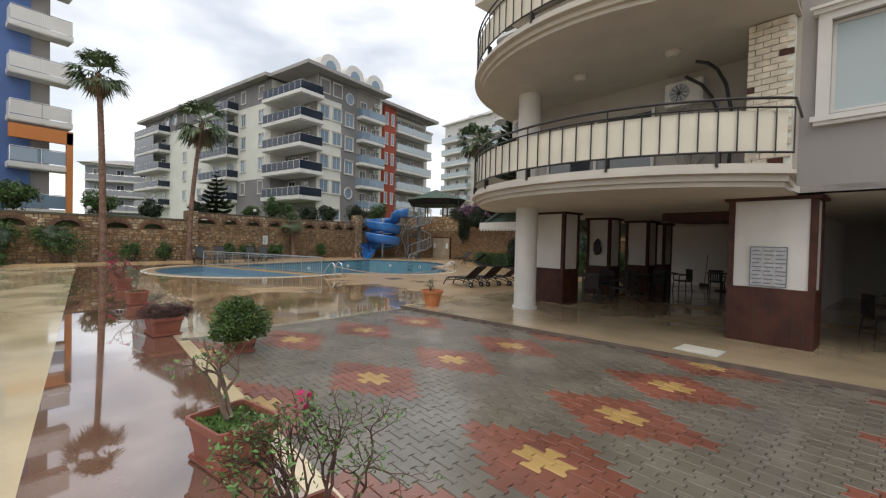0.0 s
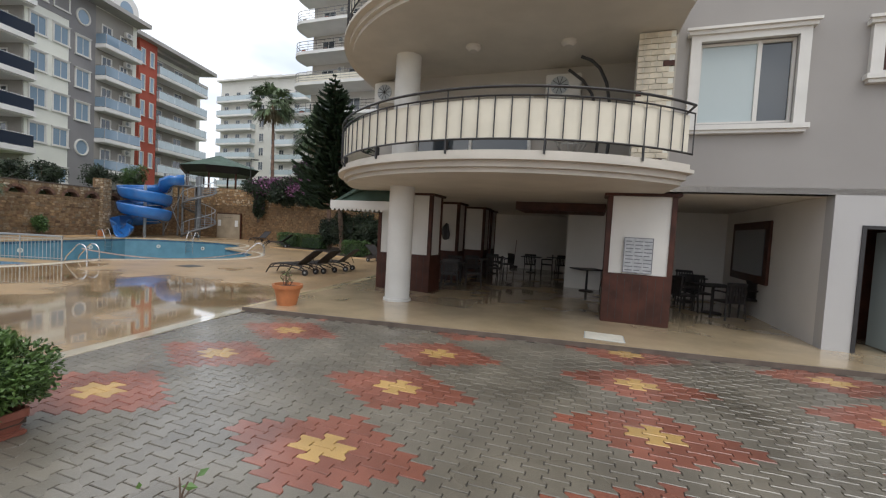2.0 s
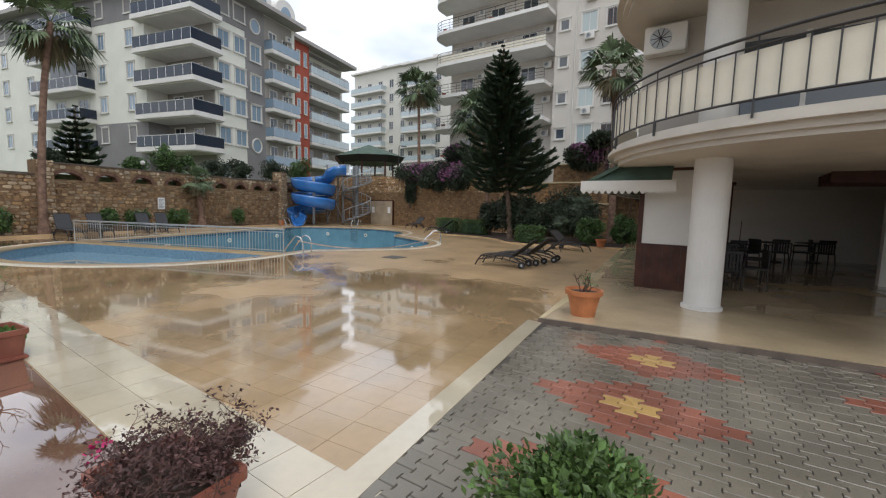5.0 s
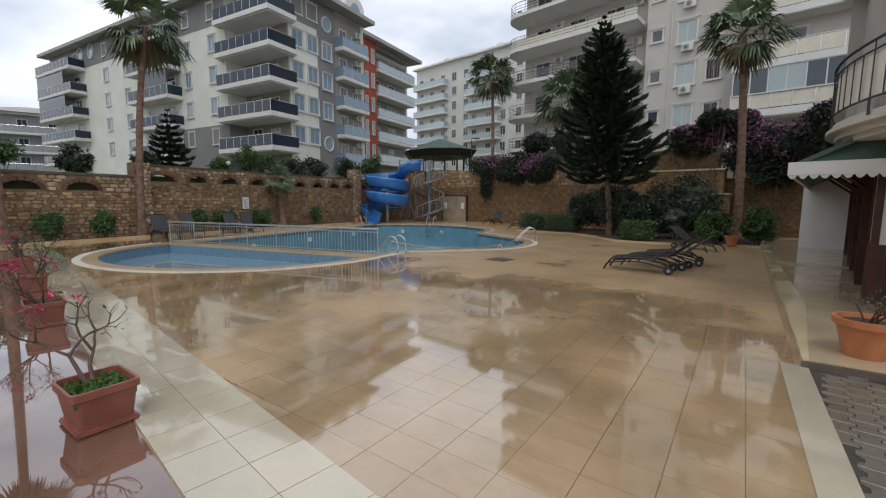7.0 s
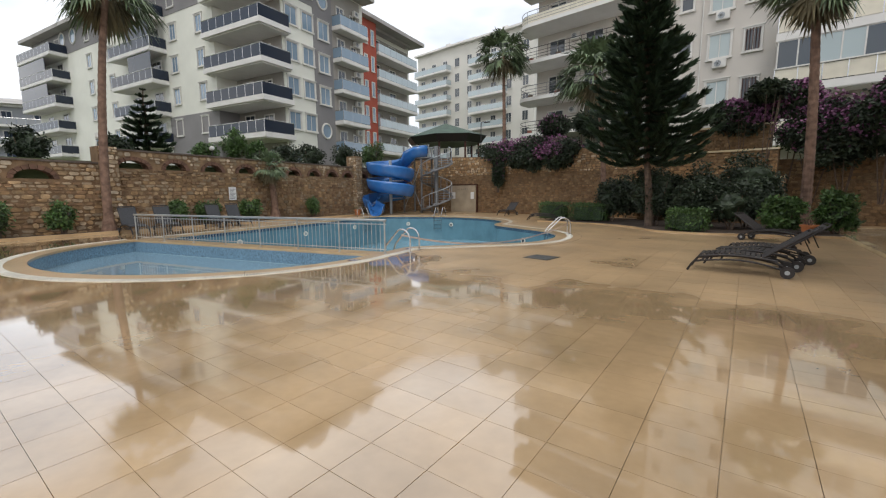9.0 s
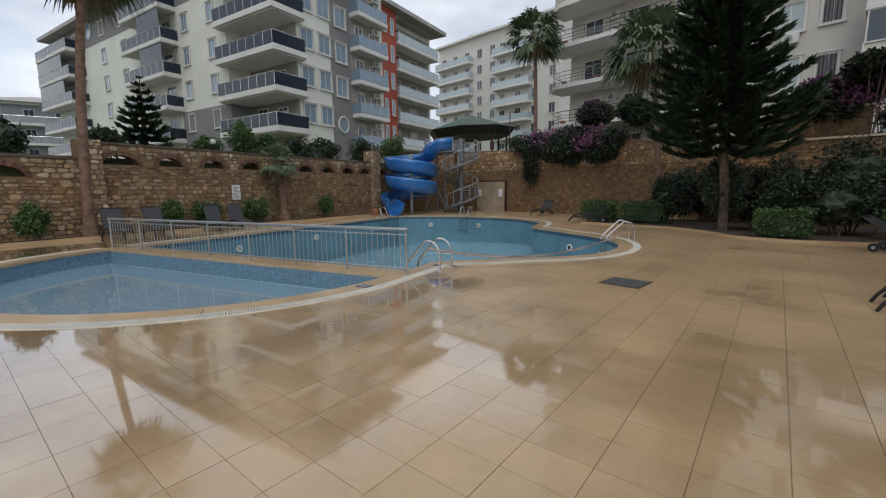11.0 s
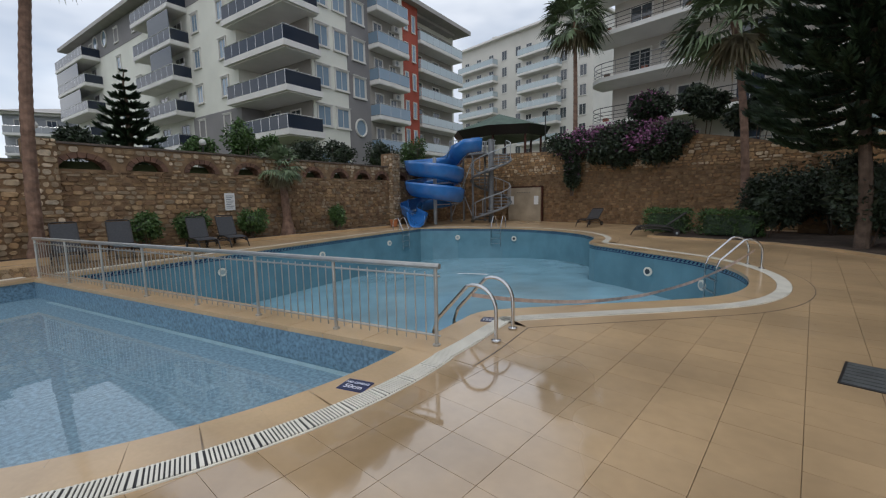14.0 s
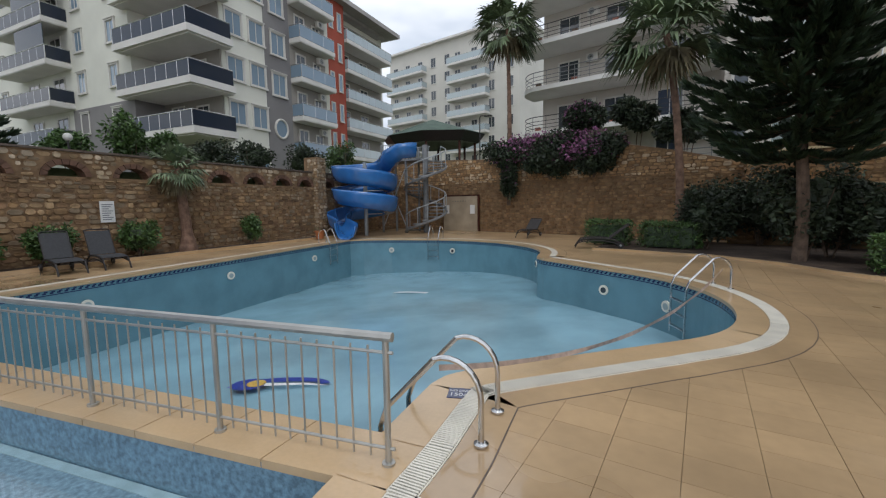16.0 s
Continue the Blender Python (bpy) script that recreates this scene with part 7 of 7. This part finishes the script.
# sign on the west wall
t = tagged(part("wall_sign", bbox_(WX + 0.06, WX + 0.09, 20.0, 20.42, 1.26, 1.96, 0.006), PAPER), "white printed sign on the stone wall", "sign")
bm = BM()
for k in range(8):
    box(bm, WX + 0.09, WX + 0.094, 20.05, 20.37 - 0.06 * (k % 3), 1.86 - k * 0.07 - 0.025, 1.86 - k * 0.07)
part("print", bm, INK, t)


# ---- loungers ----
def lounger_frame(label, back, mat_frame, mat_bed, group, sling):
    """A wheeled sun lounger along x, head at +x."""
    t = thing("sun_lounger", label, "sun lounger", None, group)
    L, W = 1.25, 0.60
    for s in (-W / 2, W / 2):
        bm = BM()
        tube(bm, [(-0.62 + L * k / 10, s, 0.30 + 0.06 * math.sin(math.pi * k / 10)) for k in range(11)], 0.024, 6)
        part("side_rail", bm, mat_frame, t)
        bm = BM()
        tube(bm, [(-0.60, s, 0.31), (-0.74, s, 0.12), (-0.80, s, 0.0)], 0.024, 6)
        tube(bm, [(-0.45, s, 0.32), (-0.60, s, 0.2), (-0.69, s, 0.19)], 0.018, 6)
        part("front_leg", bm, mat_frame, t)
        bm = BM()
        tube(bm, [(-0.66, s, 0.2)] + [(-0.6 + 1.35 * k / 8, s, 0.2 + 0.10 * math.sin(math.pi * k / 8) - 0.06 * (k / 8)) for k in range(1, 9)], 0.02, 6)
        part("lower_rail", bm, mat_frame, t)
        bm = BM()
        lathe(bm, [(0.11, -0.025), (0.11, 0.025)], 20)
        bmesh.ops.transform(bm, matrix=pose(0.78, s * 1.12, 0.11, 90, 0, 0), verts=bm.verts)
        w = part("wheel", bm, DARK, t)
        bm = BM()
        lathe(bm, [(0.04, -0.03), (0.04, 0.03)], 10)
        bmesh.ops.transform(bm, matrix=pose(0.78, s * 1.12, 0.11, 90, 0, 0), verts=bm.verts)
        part("hub", bm, GALV, w)
        bm = BM()
        tube(bm, [(0.5, s, 0.33), (0.70, s, 0.22), (0.78, s, 0.11)], 0.024, 6)
        part("back_leg", bm, mat_frame, t)
    if sling:
        vs, fs = [], []
        for k in range(9):
            for s in (-W / 2, W / 2):
                x = -0.62 + 1.05 * k / 8
                vs += [(x, s, 0.335 + 0.05 * math.sin(math.pi * k / 8)), (x, s, 0.325 + 0.05 * math.sin(math.pi * k / 8))]
        for k in range(8):
            a = 4 * k
            fs += [(a, a + 4, a + 6, a + 2), (a + 1, a + 3, a + 7, a + 5), (a, a + 1, a + 5, a + 4), (a + 2, a + 6, a + 7, a + 3)]
        part("seat_sling", sheet(vs, fs), mat_bed, t)
    else:
        for k in range(13):
            x = -0.6 + k * 0.083
            part("slat", bbox_(x, x + 0.06, -W / 2, W / 2, 0.335 + 0.045 * math.sin(math.pi * k / 12), 0.35 + 0.045 * math.sin(math.pi * k / 12)), mat_bed, t)
    b = radians(back)
    m = pose(0.42, 0, 0.36) @ pose(0, 0, 0, 0, -back, 0)
    bk = part("backrest", bbox_(0.0, 0.78, -W / 2, W / 2, -0.012, 0.012, 0.005), mat_bed, t, m=m)
    bm = BM()
    tube(bm, [(0, -W / 2, 0), (0.8, -W / 2, 0), (0.83, -W / 2 + 0.06, 0), (0.83, W / 2 - 0.06, 0), (0.8, W / 2, 0), (0, W / 2, 0)], 0.022, 6)
    part("back_frame", bm, mat_frame, bk)
    bm = BM()
    tube(bm, [(0.5, 0.0, -0.02), (0.42, 0.0, -0.34)], 0.012, 5)
    part("prop", bm, mat_frame, bk)
    return t


L1 = lounger_frame("dark brown wheeled sun lounger with slats on the wet deck", 38, DARK, DARK, "sun loungers on the deck", False)
L1.matrix_basis = pose(-8.45, 15.95, 0.002, 0, 0, -8)
copy_thing(L1, pose(-8.1, 16.9, 0.002, 0, 0, -14))
copy_thing(L1, pose(-7.75, 17.9, 0.002, 0, 0, -4))
copy_thing(L1, pose(-6.8, 22.55, 0.002, 0, 0, 150))
copy_thing(L1, pose(-16.1, 29.0, 0.05, 0, 0, 8))
copy_thing(L1, pose(-19.7, 33.0, 0.05, 0, 0, 80))
L2 = lounger_frame("dark grey sling sun lounger with raised back before the stone wall", 62, DARK, LOUNGE, "sun loungers by the wall", True)
L2.matrix_basis = pose(-28.9, 14.6, 0.002, 0, 0, 172)
for x, y in ((-28.9, 15.9), (-28.85, 18.2), (-28.85, 19.25)):
    copy_thing(L2, pose(x, y, 0.002, 0, 0, 170))

# ---- porch furniture ----
def chair(label):
    t = thing("armchair", label, "chair", None, "chairs in the porch")
    part("seat", bbox_(-0.25, 0.25, -0.25, 0.25, 0.40, 0.45, 0.015), DARK, t)
    bk = part("backrest", bbox_(-0.25, 0.25, 0.22, 0.27, 0.82, 0.90, 0.015), DARK, t)
    for k in range(7):
        x = -0.22 + k * 0.073
        part("slat", bbox_(x, x + 0.045, 0.23, 0.26, 0.45, 0.83), DARK, bk)
    for x in (-0.23, 0.23):
        for y in (-0.22, 0.23):
            bm = BM()
            tube(bm, [(x, y, 0.42), (x * 1.12, y * 1.15, 0.0)], 0.02, 6)
            part("leg", bm, DARK, t)
        bm = BM()
        tube(bm, [(x, 0.24, 0.66), (x * 1.1, 0, 0.67), (x * 1.1, -0.24, 0.65), (x * 1.05, -0.23, 0.43)], 0.022, 6)
        part("armrest", bm, DARK, t)
    return t


def table(label):
    t = thing("table", label, "table", None, "tables in the porch")
    part("tabletop", bbox_(-0.45, 0.45, -0.4, 0.4, 0.71, 0.745, 0.012), DARK, t)
    bm = BM()
    lathe(bm, [(0.24, 0), (0.22, 0.03), (0.04, 0.06), (0.035, 0.71)], 14)
    part("pedestal", bm, DARK, t)
    return t


CH, TB = chair("dark brown woven armchair on the porch floor"), table("dark brown square table on a pedestal in the porch")
spots = [(-4.5, 21.3, (100, 190)), (-6.1, 14.3, (0, 95, 180)), (-6.0, 17.0, (100, 190, 270)), (1.15, 13.9, (0, 90, 180, 270)), (-1.95, 16.05, (95,)), (-5.9, 19.1, (60, 180)), (0.9, 15.9, (20, 200)), (-3.3, 22.2, (180,))]
first = True
for k, (u, v, turns) in enumerate(spots):
    p = UV(u, v)
    m = pose(p.x, p.y, 0.086, 0, 0, ANG + 7 * k)
    if k == 0:
        TB.matrix_basis = m
    else:
        copy_thing(TB, m)
    for j, a in enumerate(turns):
        q = p + Vector((0.72 * math.sin(radians(a)), 0.72 * math.cos(radians(a)), 0))
        mm = pose(q.x, q.y, 0.086, 0, 0, -a + 5 * j)
        if first:
            CH.matrix_basis = mm
            first = False
        else:
            copy_thing(CH, mm)
# jacket on a hook
bm = BM()
lathe(bm, [(0.02, 0), (0.12, 0.04), (0.16, 0.2), (0.13, 0.42), (0.07, 0.55), (0.02, 0.6)], 12)
bmesh.ops.transform(bm, matrix=Matrix.Diagonal((1, 0.4, 1, 1)), verts=bm.verts)
for vtx in bm.verts:
    vtx.co.x += 0.03 * math.sin(vtx.co.z * 14)
p = UV(-6.75, 15.33)
tagged(part("hanging_jacket", bm, IRON, None, m=pose(p.x, p.y, 1.5, 0, 0, ANG)), "dark jacket hanging on the white pillar panel", "jacket")
# broom and dustpan at the back wall
p = UV(-5.6, 22.9)
t = thing("broom", "broom leaning on the white back wall of the porch", "broom", pose(p.x, p.y, 0.086, 0, 0, ANG))
bm = BM()
tube(bm, [(0, 0, 0.12), (0.03, 0.28, 1.45)], 0.014, 6)
part("stick", bm, WOOD_DARK, t)
part("head", bbox_(-0.2, 0.2, -0.06, 0.06, 0, 0.14, 0.02), DARK, t)
# things on the balcony
t = thing("hanging_chair_frame", "black curved steel frame of a hanging chair on the balcony", "chair", RUV @ pose(-2.0, 11.3, 3.172))
for dy, bend in ((-0.06, ((0.28, 0.0), (0.33, 0.9), (0.31, 1.5), (0.2, 2.05), (0.04, 2.38), (-0.14, 2.56), (-0.36, 2.66))), (0.12, ((0.06, 0.0), (0.1, 0.9), (0.05, 1.45), (-0.1, 1.9), (-0.3, 2.2), (-0.62, 2.46)))):
    bm = BM()
    tube(bm, [(p[0], dy, p[1]) for p in bend], 0.035, 8)
    part("arc", bm, IRON, t)
bm = BM()
tube(bm, [(0.36 * math.cos(2 * math.pi * k / 20) - 0.1, 0.3 * math.sin(2 * math.pi * k / 20), 0.03) for k in range(21)], 0.03, 6)
part("base_ring", bm, IRON, t)
bm = BM()
for k in range(14):
    a = 2 * math.pi * k / 14
    tube(bm, [(-0.45 + 0.1 * math.cos(a), 0.1 * math.sin(a), 1.75), (-0.45 + 0.38 * math.cos(a), 0.38 * math.sin(a), 0.85), (-0.45 + 0.15 * math.cos(a), 0.15 * math.sin(a), 0.45)], 0.012, 4)
tube(bm, [(-0.45 + 0.38 * math.cos(2 * math.pi * k / 20), 0.38 * math.sin(2 * math.pi * k / 20), 0.85) for k in range(21)], 0.016, 5)
part("basket", bm, RAIL_WHITE, t, "pale woven basket")
p = thing("balcony_air_conditioner", "white outdoor air conditioner on the balcony wall", "air conditioner", RUV)
ac_unit(p, -2.75, 11.985, 5.1)
ac_unit(p, -7.35, 11.985, 5.2)
bm = BM()
box(bm, -6.5, -3.5, 11.93, 11.99, 3.18, 5.2)
o = tagged(part("balcony_door", bm, GLASS, None, m=RUV), "sliding glass balcony door with white frame", "door")
for x in (-6.55, -5.04, -3.53):
    part("frame", bbox_(x, x + 0.08, 11.89, 11.928, 3.18, 5.25), TRIM, o)
# street lamps above the walls
for x, y, z in ((-31.2, 14.65, 3.6), (-31.2, 9.0, 2.94), (-31.2, 19.6, 3.55)):
    t = thing("wall_lamp", "white globe lamp on the stone wall", "lamp", pose(x, y, z), "globe lamps on the wall")
    bm = BM()
    lathe(bm, [(0.05, 0), (0.03, 0.05), (0.03, 0.3), (0.06, 0.33)], 10)
    part("stem", bm, IRON, t)
    bm = BM()
    bmesh.ops.create_uvsphere(bm, u_segments=16, v_segments=10, radius=0.13, matrix=Matrix.Translation((0, 0, 0.44)))
    part("globe", bm, TRIM, t, smooth=True)
p = UV(-33.2, 33.0)
t = thing("street_lamp", "thin dark street lamp above the stone wall", "lamp", pose(p.x, p.y, 4.1))
bm = BM()
tube(bm, [(0, 0, 0), (0, 0, 3.4), (0.1, -0.1, 3.5), (0.55, -0.3, 3.45)], 0.04, 6)
part("pole", bm, IRON, t)
part("lantern", bbox_(0.45, 0.95, -0.42, -0.2, 3.36, 3.45, 0.02), IRON, t)

# ---- block paving: interlocking blocks in columns, half staggered ----
PANG = radians(-12.2)
PU, PV = Vector((math.cos(PANG), math.sin(PANG))), Vector((-math.sin(PANG), math.cos(PANG)))
P0 = Vector((-2.74, 5.10)) - PV * (0.5 * 1.463 / 7)
BU, BVV = 2.69 / 16, 1.463 / 7


def block_mesh(m):
    w, h, k, g = BU / 2 - 0.003, BVV / 2 - 0.003, 0.022, 0.006
    prof = [(-w - k, -h), (w + k, -h), (w + k, -h * 0.62), (w - k, -h * 0.3), (w - k, h * 0.3), (w + k, h * 0.62), (w + k, h), (-w - k, h), (-w - k, h * 0.62), (-w + k, h * 0.3), (-w + k, -h * 0.3), (-w - k, -h * 0.62)]
    # the blocks of the next column fit into the waist
    prof = [(x * 0.985, y) for x, y in prof]
    n = len(prof)
    vs = [(x, y, -0.03) for x, y in prof] + [(x, y, 0.002) for x, y in prof] + [(x * 0.95, y * 0.95, 0.007) for x, y in prof]
    fs = [tuple(range(2 * n, 3 * n))] + [(i, (i + 1) % n, n + (i + 1) % n, n + i) for i in range(n)] + [(n + i, n + (i + 1) % n, 2 * n + (i + 1) % n, 2 * n + i) for i in range(n)]
    me = sheet(vs, fs, "paving_block")
    me.materials.append(m)
    return me, vs, fs


BLK = {m.name: block_mesh(m) for m in (PAVER_GREY, PAVER_RED, PAVER_YELLOW)}
PAVE_IN = [(-6.88, 4.48), (7.0, 1.22), (16, -0.9), (16, 7.15), (5.1, 8.57), (-6.2, 9.63)]
acc = {}
cnt = 0
for i in range(-30, 78):
    for j in range(-26, 30):
        jj = j + (0.5 if i % 2 else 0.0)
        p = P0 + PU * (i * BU) + PV * (jj * BVV)
        if not inside(p.x, p.y, PAVE_IN) or p.x > 9:
            continue
        # the nearest diamond
        du = (i + 8) % 16 - 8
        dv = (jj + 3.0) % 7 - 3.5
        if (du == 0 and abs(dv) < 0.6) or (abs(du) == 1 and abs(dv) < 0.2):
            m = PAVER_YELLOW
        elif abs(du) / 5.4 + abs(dv) / 2.75 < 1:
            m = PAVER_RED
        else:
            m = PAVER_GREY
        me, vs, fs = BLK[m.name]
        lift = rng.uniform(-0.0015, 0.0015)
        if -2.6 < p.x < 2.2 and 3.2 < p.y < 6.4 and cnt < 300:
            cnt += 1
            part("block", me, None, paving, m=pose(p.x, p.y, lift, rng.uniform(-0.4, 0.4), rng.uniform(-0.4, 0.4), math.degrees(PANG)))
        else:
            V, F = acc.setdefault(m.name, ([], []))
            b = len(V)
            tx, ty = rng.uniform(-0.008, 0.008), rng.uniform(-0.008, 0.008)
            for x, y, z in vs:
                q = p + PU * x + PV * y
                V.append((q.x, q.y, z + lift + tx * x + ty * y))
            F += [tuple(b + k for k in f) for f in fs]
for nm, (V, F) in acc.items():
    me = sheet(V, F, "paving_blocks")
    me.materials.append(bpy.data.materials[nm])
    tagged(part("paving_blocks", me, None, paving), kind="stuff")

# ---- deck tiles ----
TU, TV = 0.455, 0.33
TANG = radians(ANG + 6.6)
TE, TN = Vector((math.cos(TANG), math.sin(TANG))), Vector((-math.sin(TANG), math.cos(TANG)))


def TT(u, v, z=0.0):
    p = TE * u + TN * v
    return Vector((p.x, p.y, z))


U0, V0 = TE.dot(UV(-11.7, 8.57).to_2d()), TN.dot(UV(-11.5, 6.26).to_2d())
DECK_NO = [PAVE[:1] + [(16, -3), (20, 24), (-3.95, 29.0), (-5.75, 13.0), (-6.3, 9.8), (-6.86, 4.5)], BED]
tV, tF, cnt = [], [], 0
JOINT = (0.0008, 0.0018, 0.0006, 0.0009, 0.0021, 0.0007, 0.0012)
pair = {}
for i in range(-75, 44):
    for j in range(-20, 80):
        u, v = U0 + i * TU, V0 + j * TV
        cs = [TT(u + a * TU, v + b * TV) for a, b in ((0, 0), (1, 0), (1, 1), (0, 1))]
        c = TT(u + TU / 2, v + TV / 2)
        cv = to_uv(c.x, c.y)[1]
        if cv < 3.36 or cv > 30.4 or min(q.x for q in cs) < -29.75:
            continue
        if any(inside(c.x, c.y, poly) for poly in DECK_NO):
            continue
        if all(inside(q.x, q.y, RIM_OUT) for q in cs) or inside(c.x, c.y, HOLE):
            continue
        z = rng.uniform(-0.0006, 0.0006)
        a, b = JOINT[i % 7], 0.0005
        lo = [(u + a, v + b), (u + TU - a, v + b), (u + TU - a, v + TV - b), (u + a, v + TV - b)]
        hi = [(u + a + 0.001, v + b + 0.001), (u + TU - a - 0.001, v + b + 0.001), (u + TU - a - 0.001, v + TV - b - 0.001), (u + a + 0.001, v + TV - b - 0.001)]
        vs = [tuple(TT(p[0], p[1], -0.011)) for p in lo] + [tuple(TT(p[0], p[1], z)) for p in hi]
        fs = [(4, 5, 6, 7), (0, 1, 5, 4), (1, 2, 6, 5), (2, 3, 7, 6), (3, 0, 4, 7)]
        if -14.5 < c.x < -9.5 and 7.0 < c.y < 14.5 and cnt < 300:
            cnt += 1
            me = sheet(vs, fs, "tile")
            me.materials.append(TILE)
            part("tile", me, None, deck)
        else:
            k = len(tV)
            tV += vs
            tF += [tuple(k + q for q in f) for f in fs]
me = sheet(tV, tF, "deck_tiles")
me.materials.append(TILE)
tagged(part("deck_tiles", me, None, deck), kind="stuff")
# pale border tiles beside the walkway
pale_band = tagged(part("pale_band", uv_slab(-33, -7.62, 2.63, 3.455, -0.05, -0.008), TILE_BED), "band of wet pale tiles along the planters", "floor", kind="structure")
for k in range(56):
    for r in range(2):
        u = -7.62 - (k + 1) * 0.44
        bm = BM()
        box(bm, u + 0.003, u + 0.437, 2.635 + r * 0.41, 2.635 + r * 0.41 + 0.406, -0.009, 0.003, RUV)
        part("tile", bm, PALE, pale_band)

# ---- overflow grates ----
def grates(name, line, off0, off1, s0, s1, pitch, label):
    """Slotted overflow grate along a stretch of the rim."""
    pts = seg(line, int(sum(math.dist(a, b) for a, b in zip(line, line[1:])) / pitch))
    a_, b_ = ring_pts(pts, off0), ring_pts(pts, off1)
    V, F = [], []
    n = len(pts)
    for i in range(int(n * s0), int(n * s1) - 1):
        pa, pb = Vector(a_[i]), Vector(b_[i])
        qa, qb = pa.lerp(Vector(a_[i + 1]), 0.58), pb.lerp(Vector(b_[i + 1]), 0.58)
        k = len(V)
        V += [(*pa, 0.008), (*pb, 0.008), (*qb, 0.008), (*qa, 0.008), (*pa, 0.018), (*pb, 0.018), (*qb, 0.018), (*qa, 0.018)]
        F += [(k + 4, k + 5, k + 6, k + 7), (k, k + 1, k + 5, k + 4), (k + 1, k + 2, k + 6, k + 5), (k + 2, k + 3, k + 7, k + 6), (k + 3, k, k + 4, k + 7)]
    me = sheet(V, F, name)
    me.materials.append(WHITE_RIM)
    g = tagged(part(name, me, None), label, "grate", kind="stuff")
    part("gutter", strip(pts[int(n * s0):int(n * s1)], off0, off1, 0.004, 0.0105), IRON, g)


grates("overflow_grate", KID, 0.375, 0.565, 0.45, 0.999, 0.026, "white slotted overflow grate round the paddling pool")
grates("overflow_grate", BIG_RIM, 0.37, 0.555, 0.0, 0.15, 0.026, "white slotted overflow grate beside the ladder")

# key-pattern band under the coping
V, F = [], []
for base, zt in ((BIG, -0.05),):
    pts = seg(base, 1240)
    pin = ring_pts(pts, -0.006)
    for i in range(len(pts) - 1):
        for z0, z1, on in ((zt - 0.02, zt, True), (zt - 0.065, zt - 0.035, i % 4 in (0, 1)), (zt - 0.10, zt - 0.065, i % 4 in (1, 2)), (zt - 0.135, zt - 0.115, True)):
            if not on:
                continue
            a, b = pin[i], pin[i + 1]
            k = len(V)
            V += [(*a, z0), (*b, z0), (*b, z1), (*a, z1)]
            F.append((k, k + 1, k + 2, k + 3))
me = sheet(V, F, "key_band")
me.materials.append(NAVY)
tagged(part("key_pattern_band", me, None, pool), "dark blue key pattern mosaic band", kind="stuff")
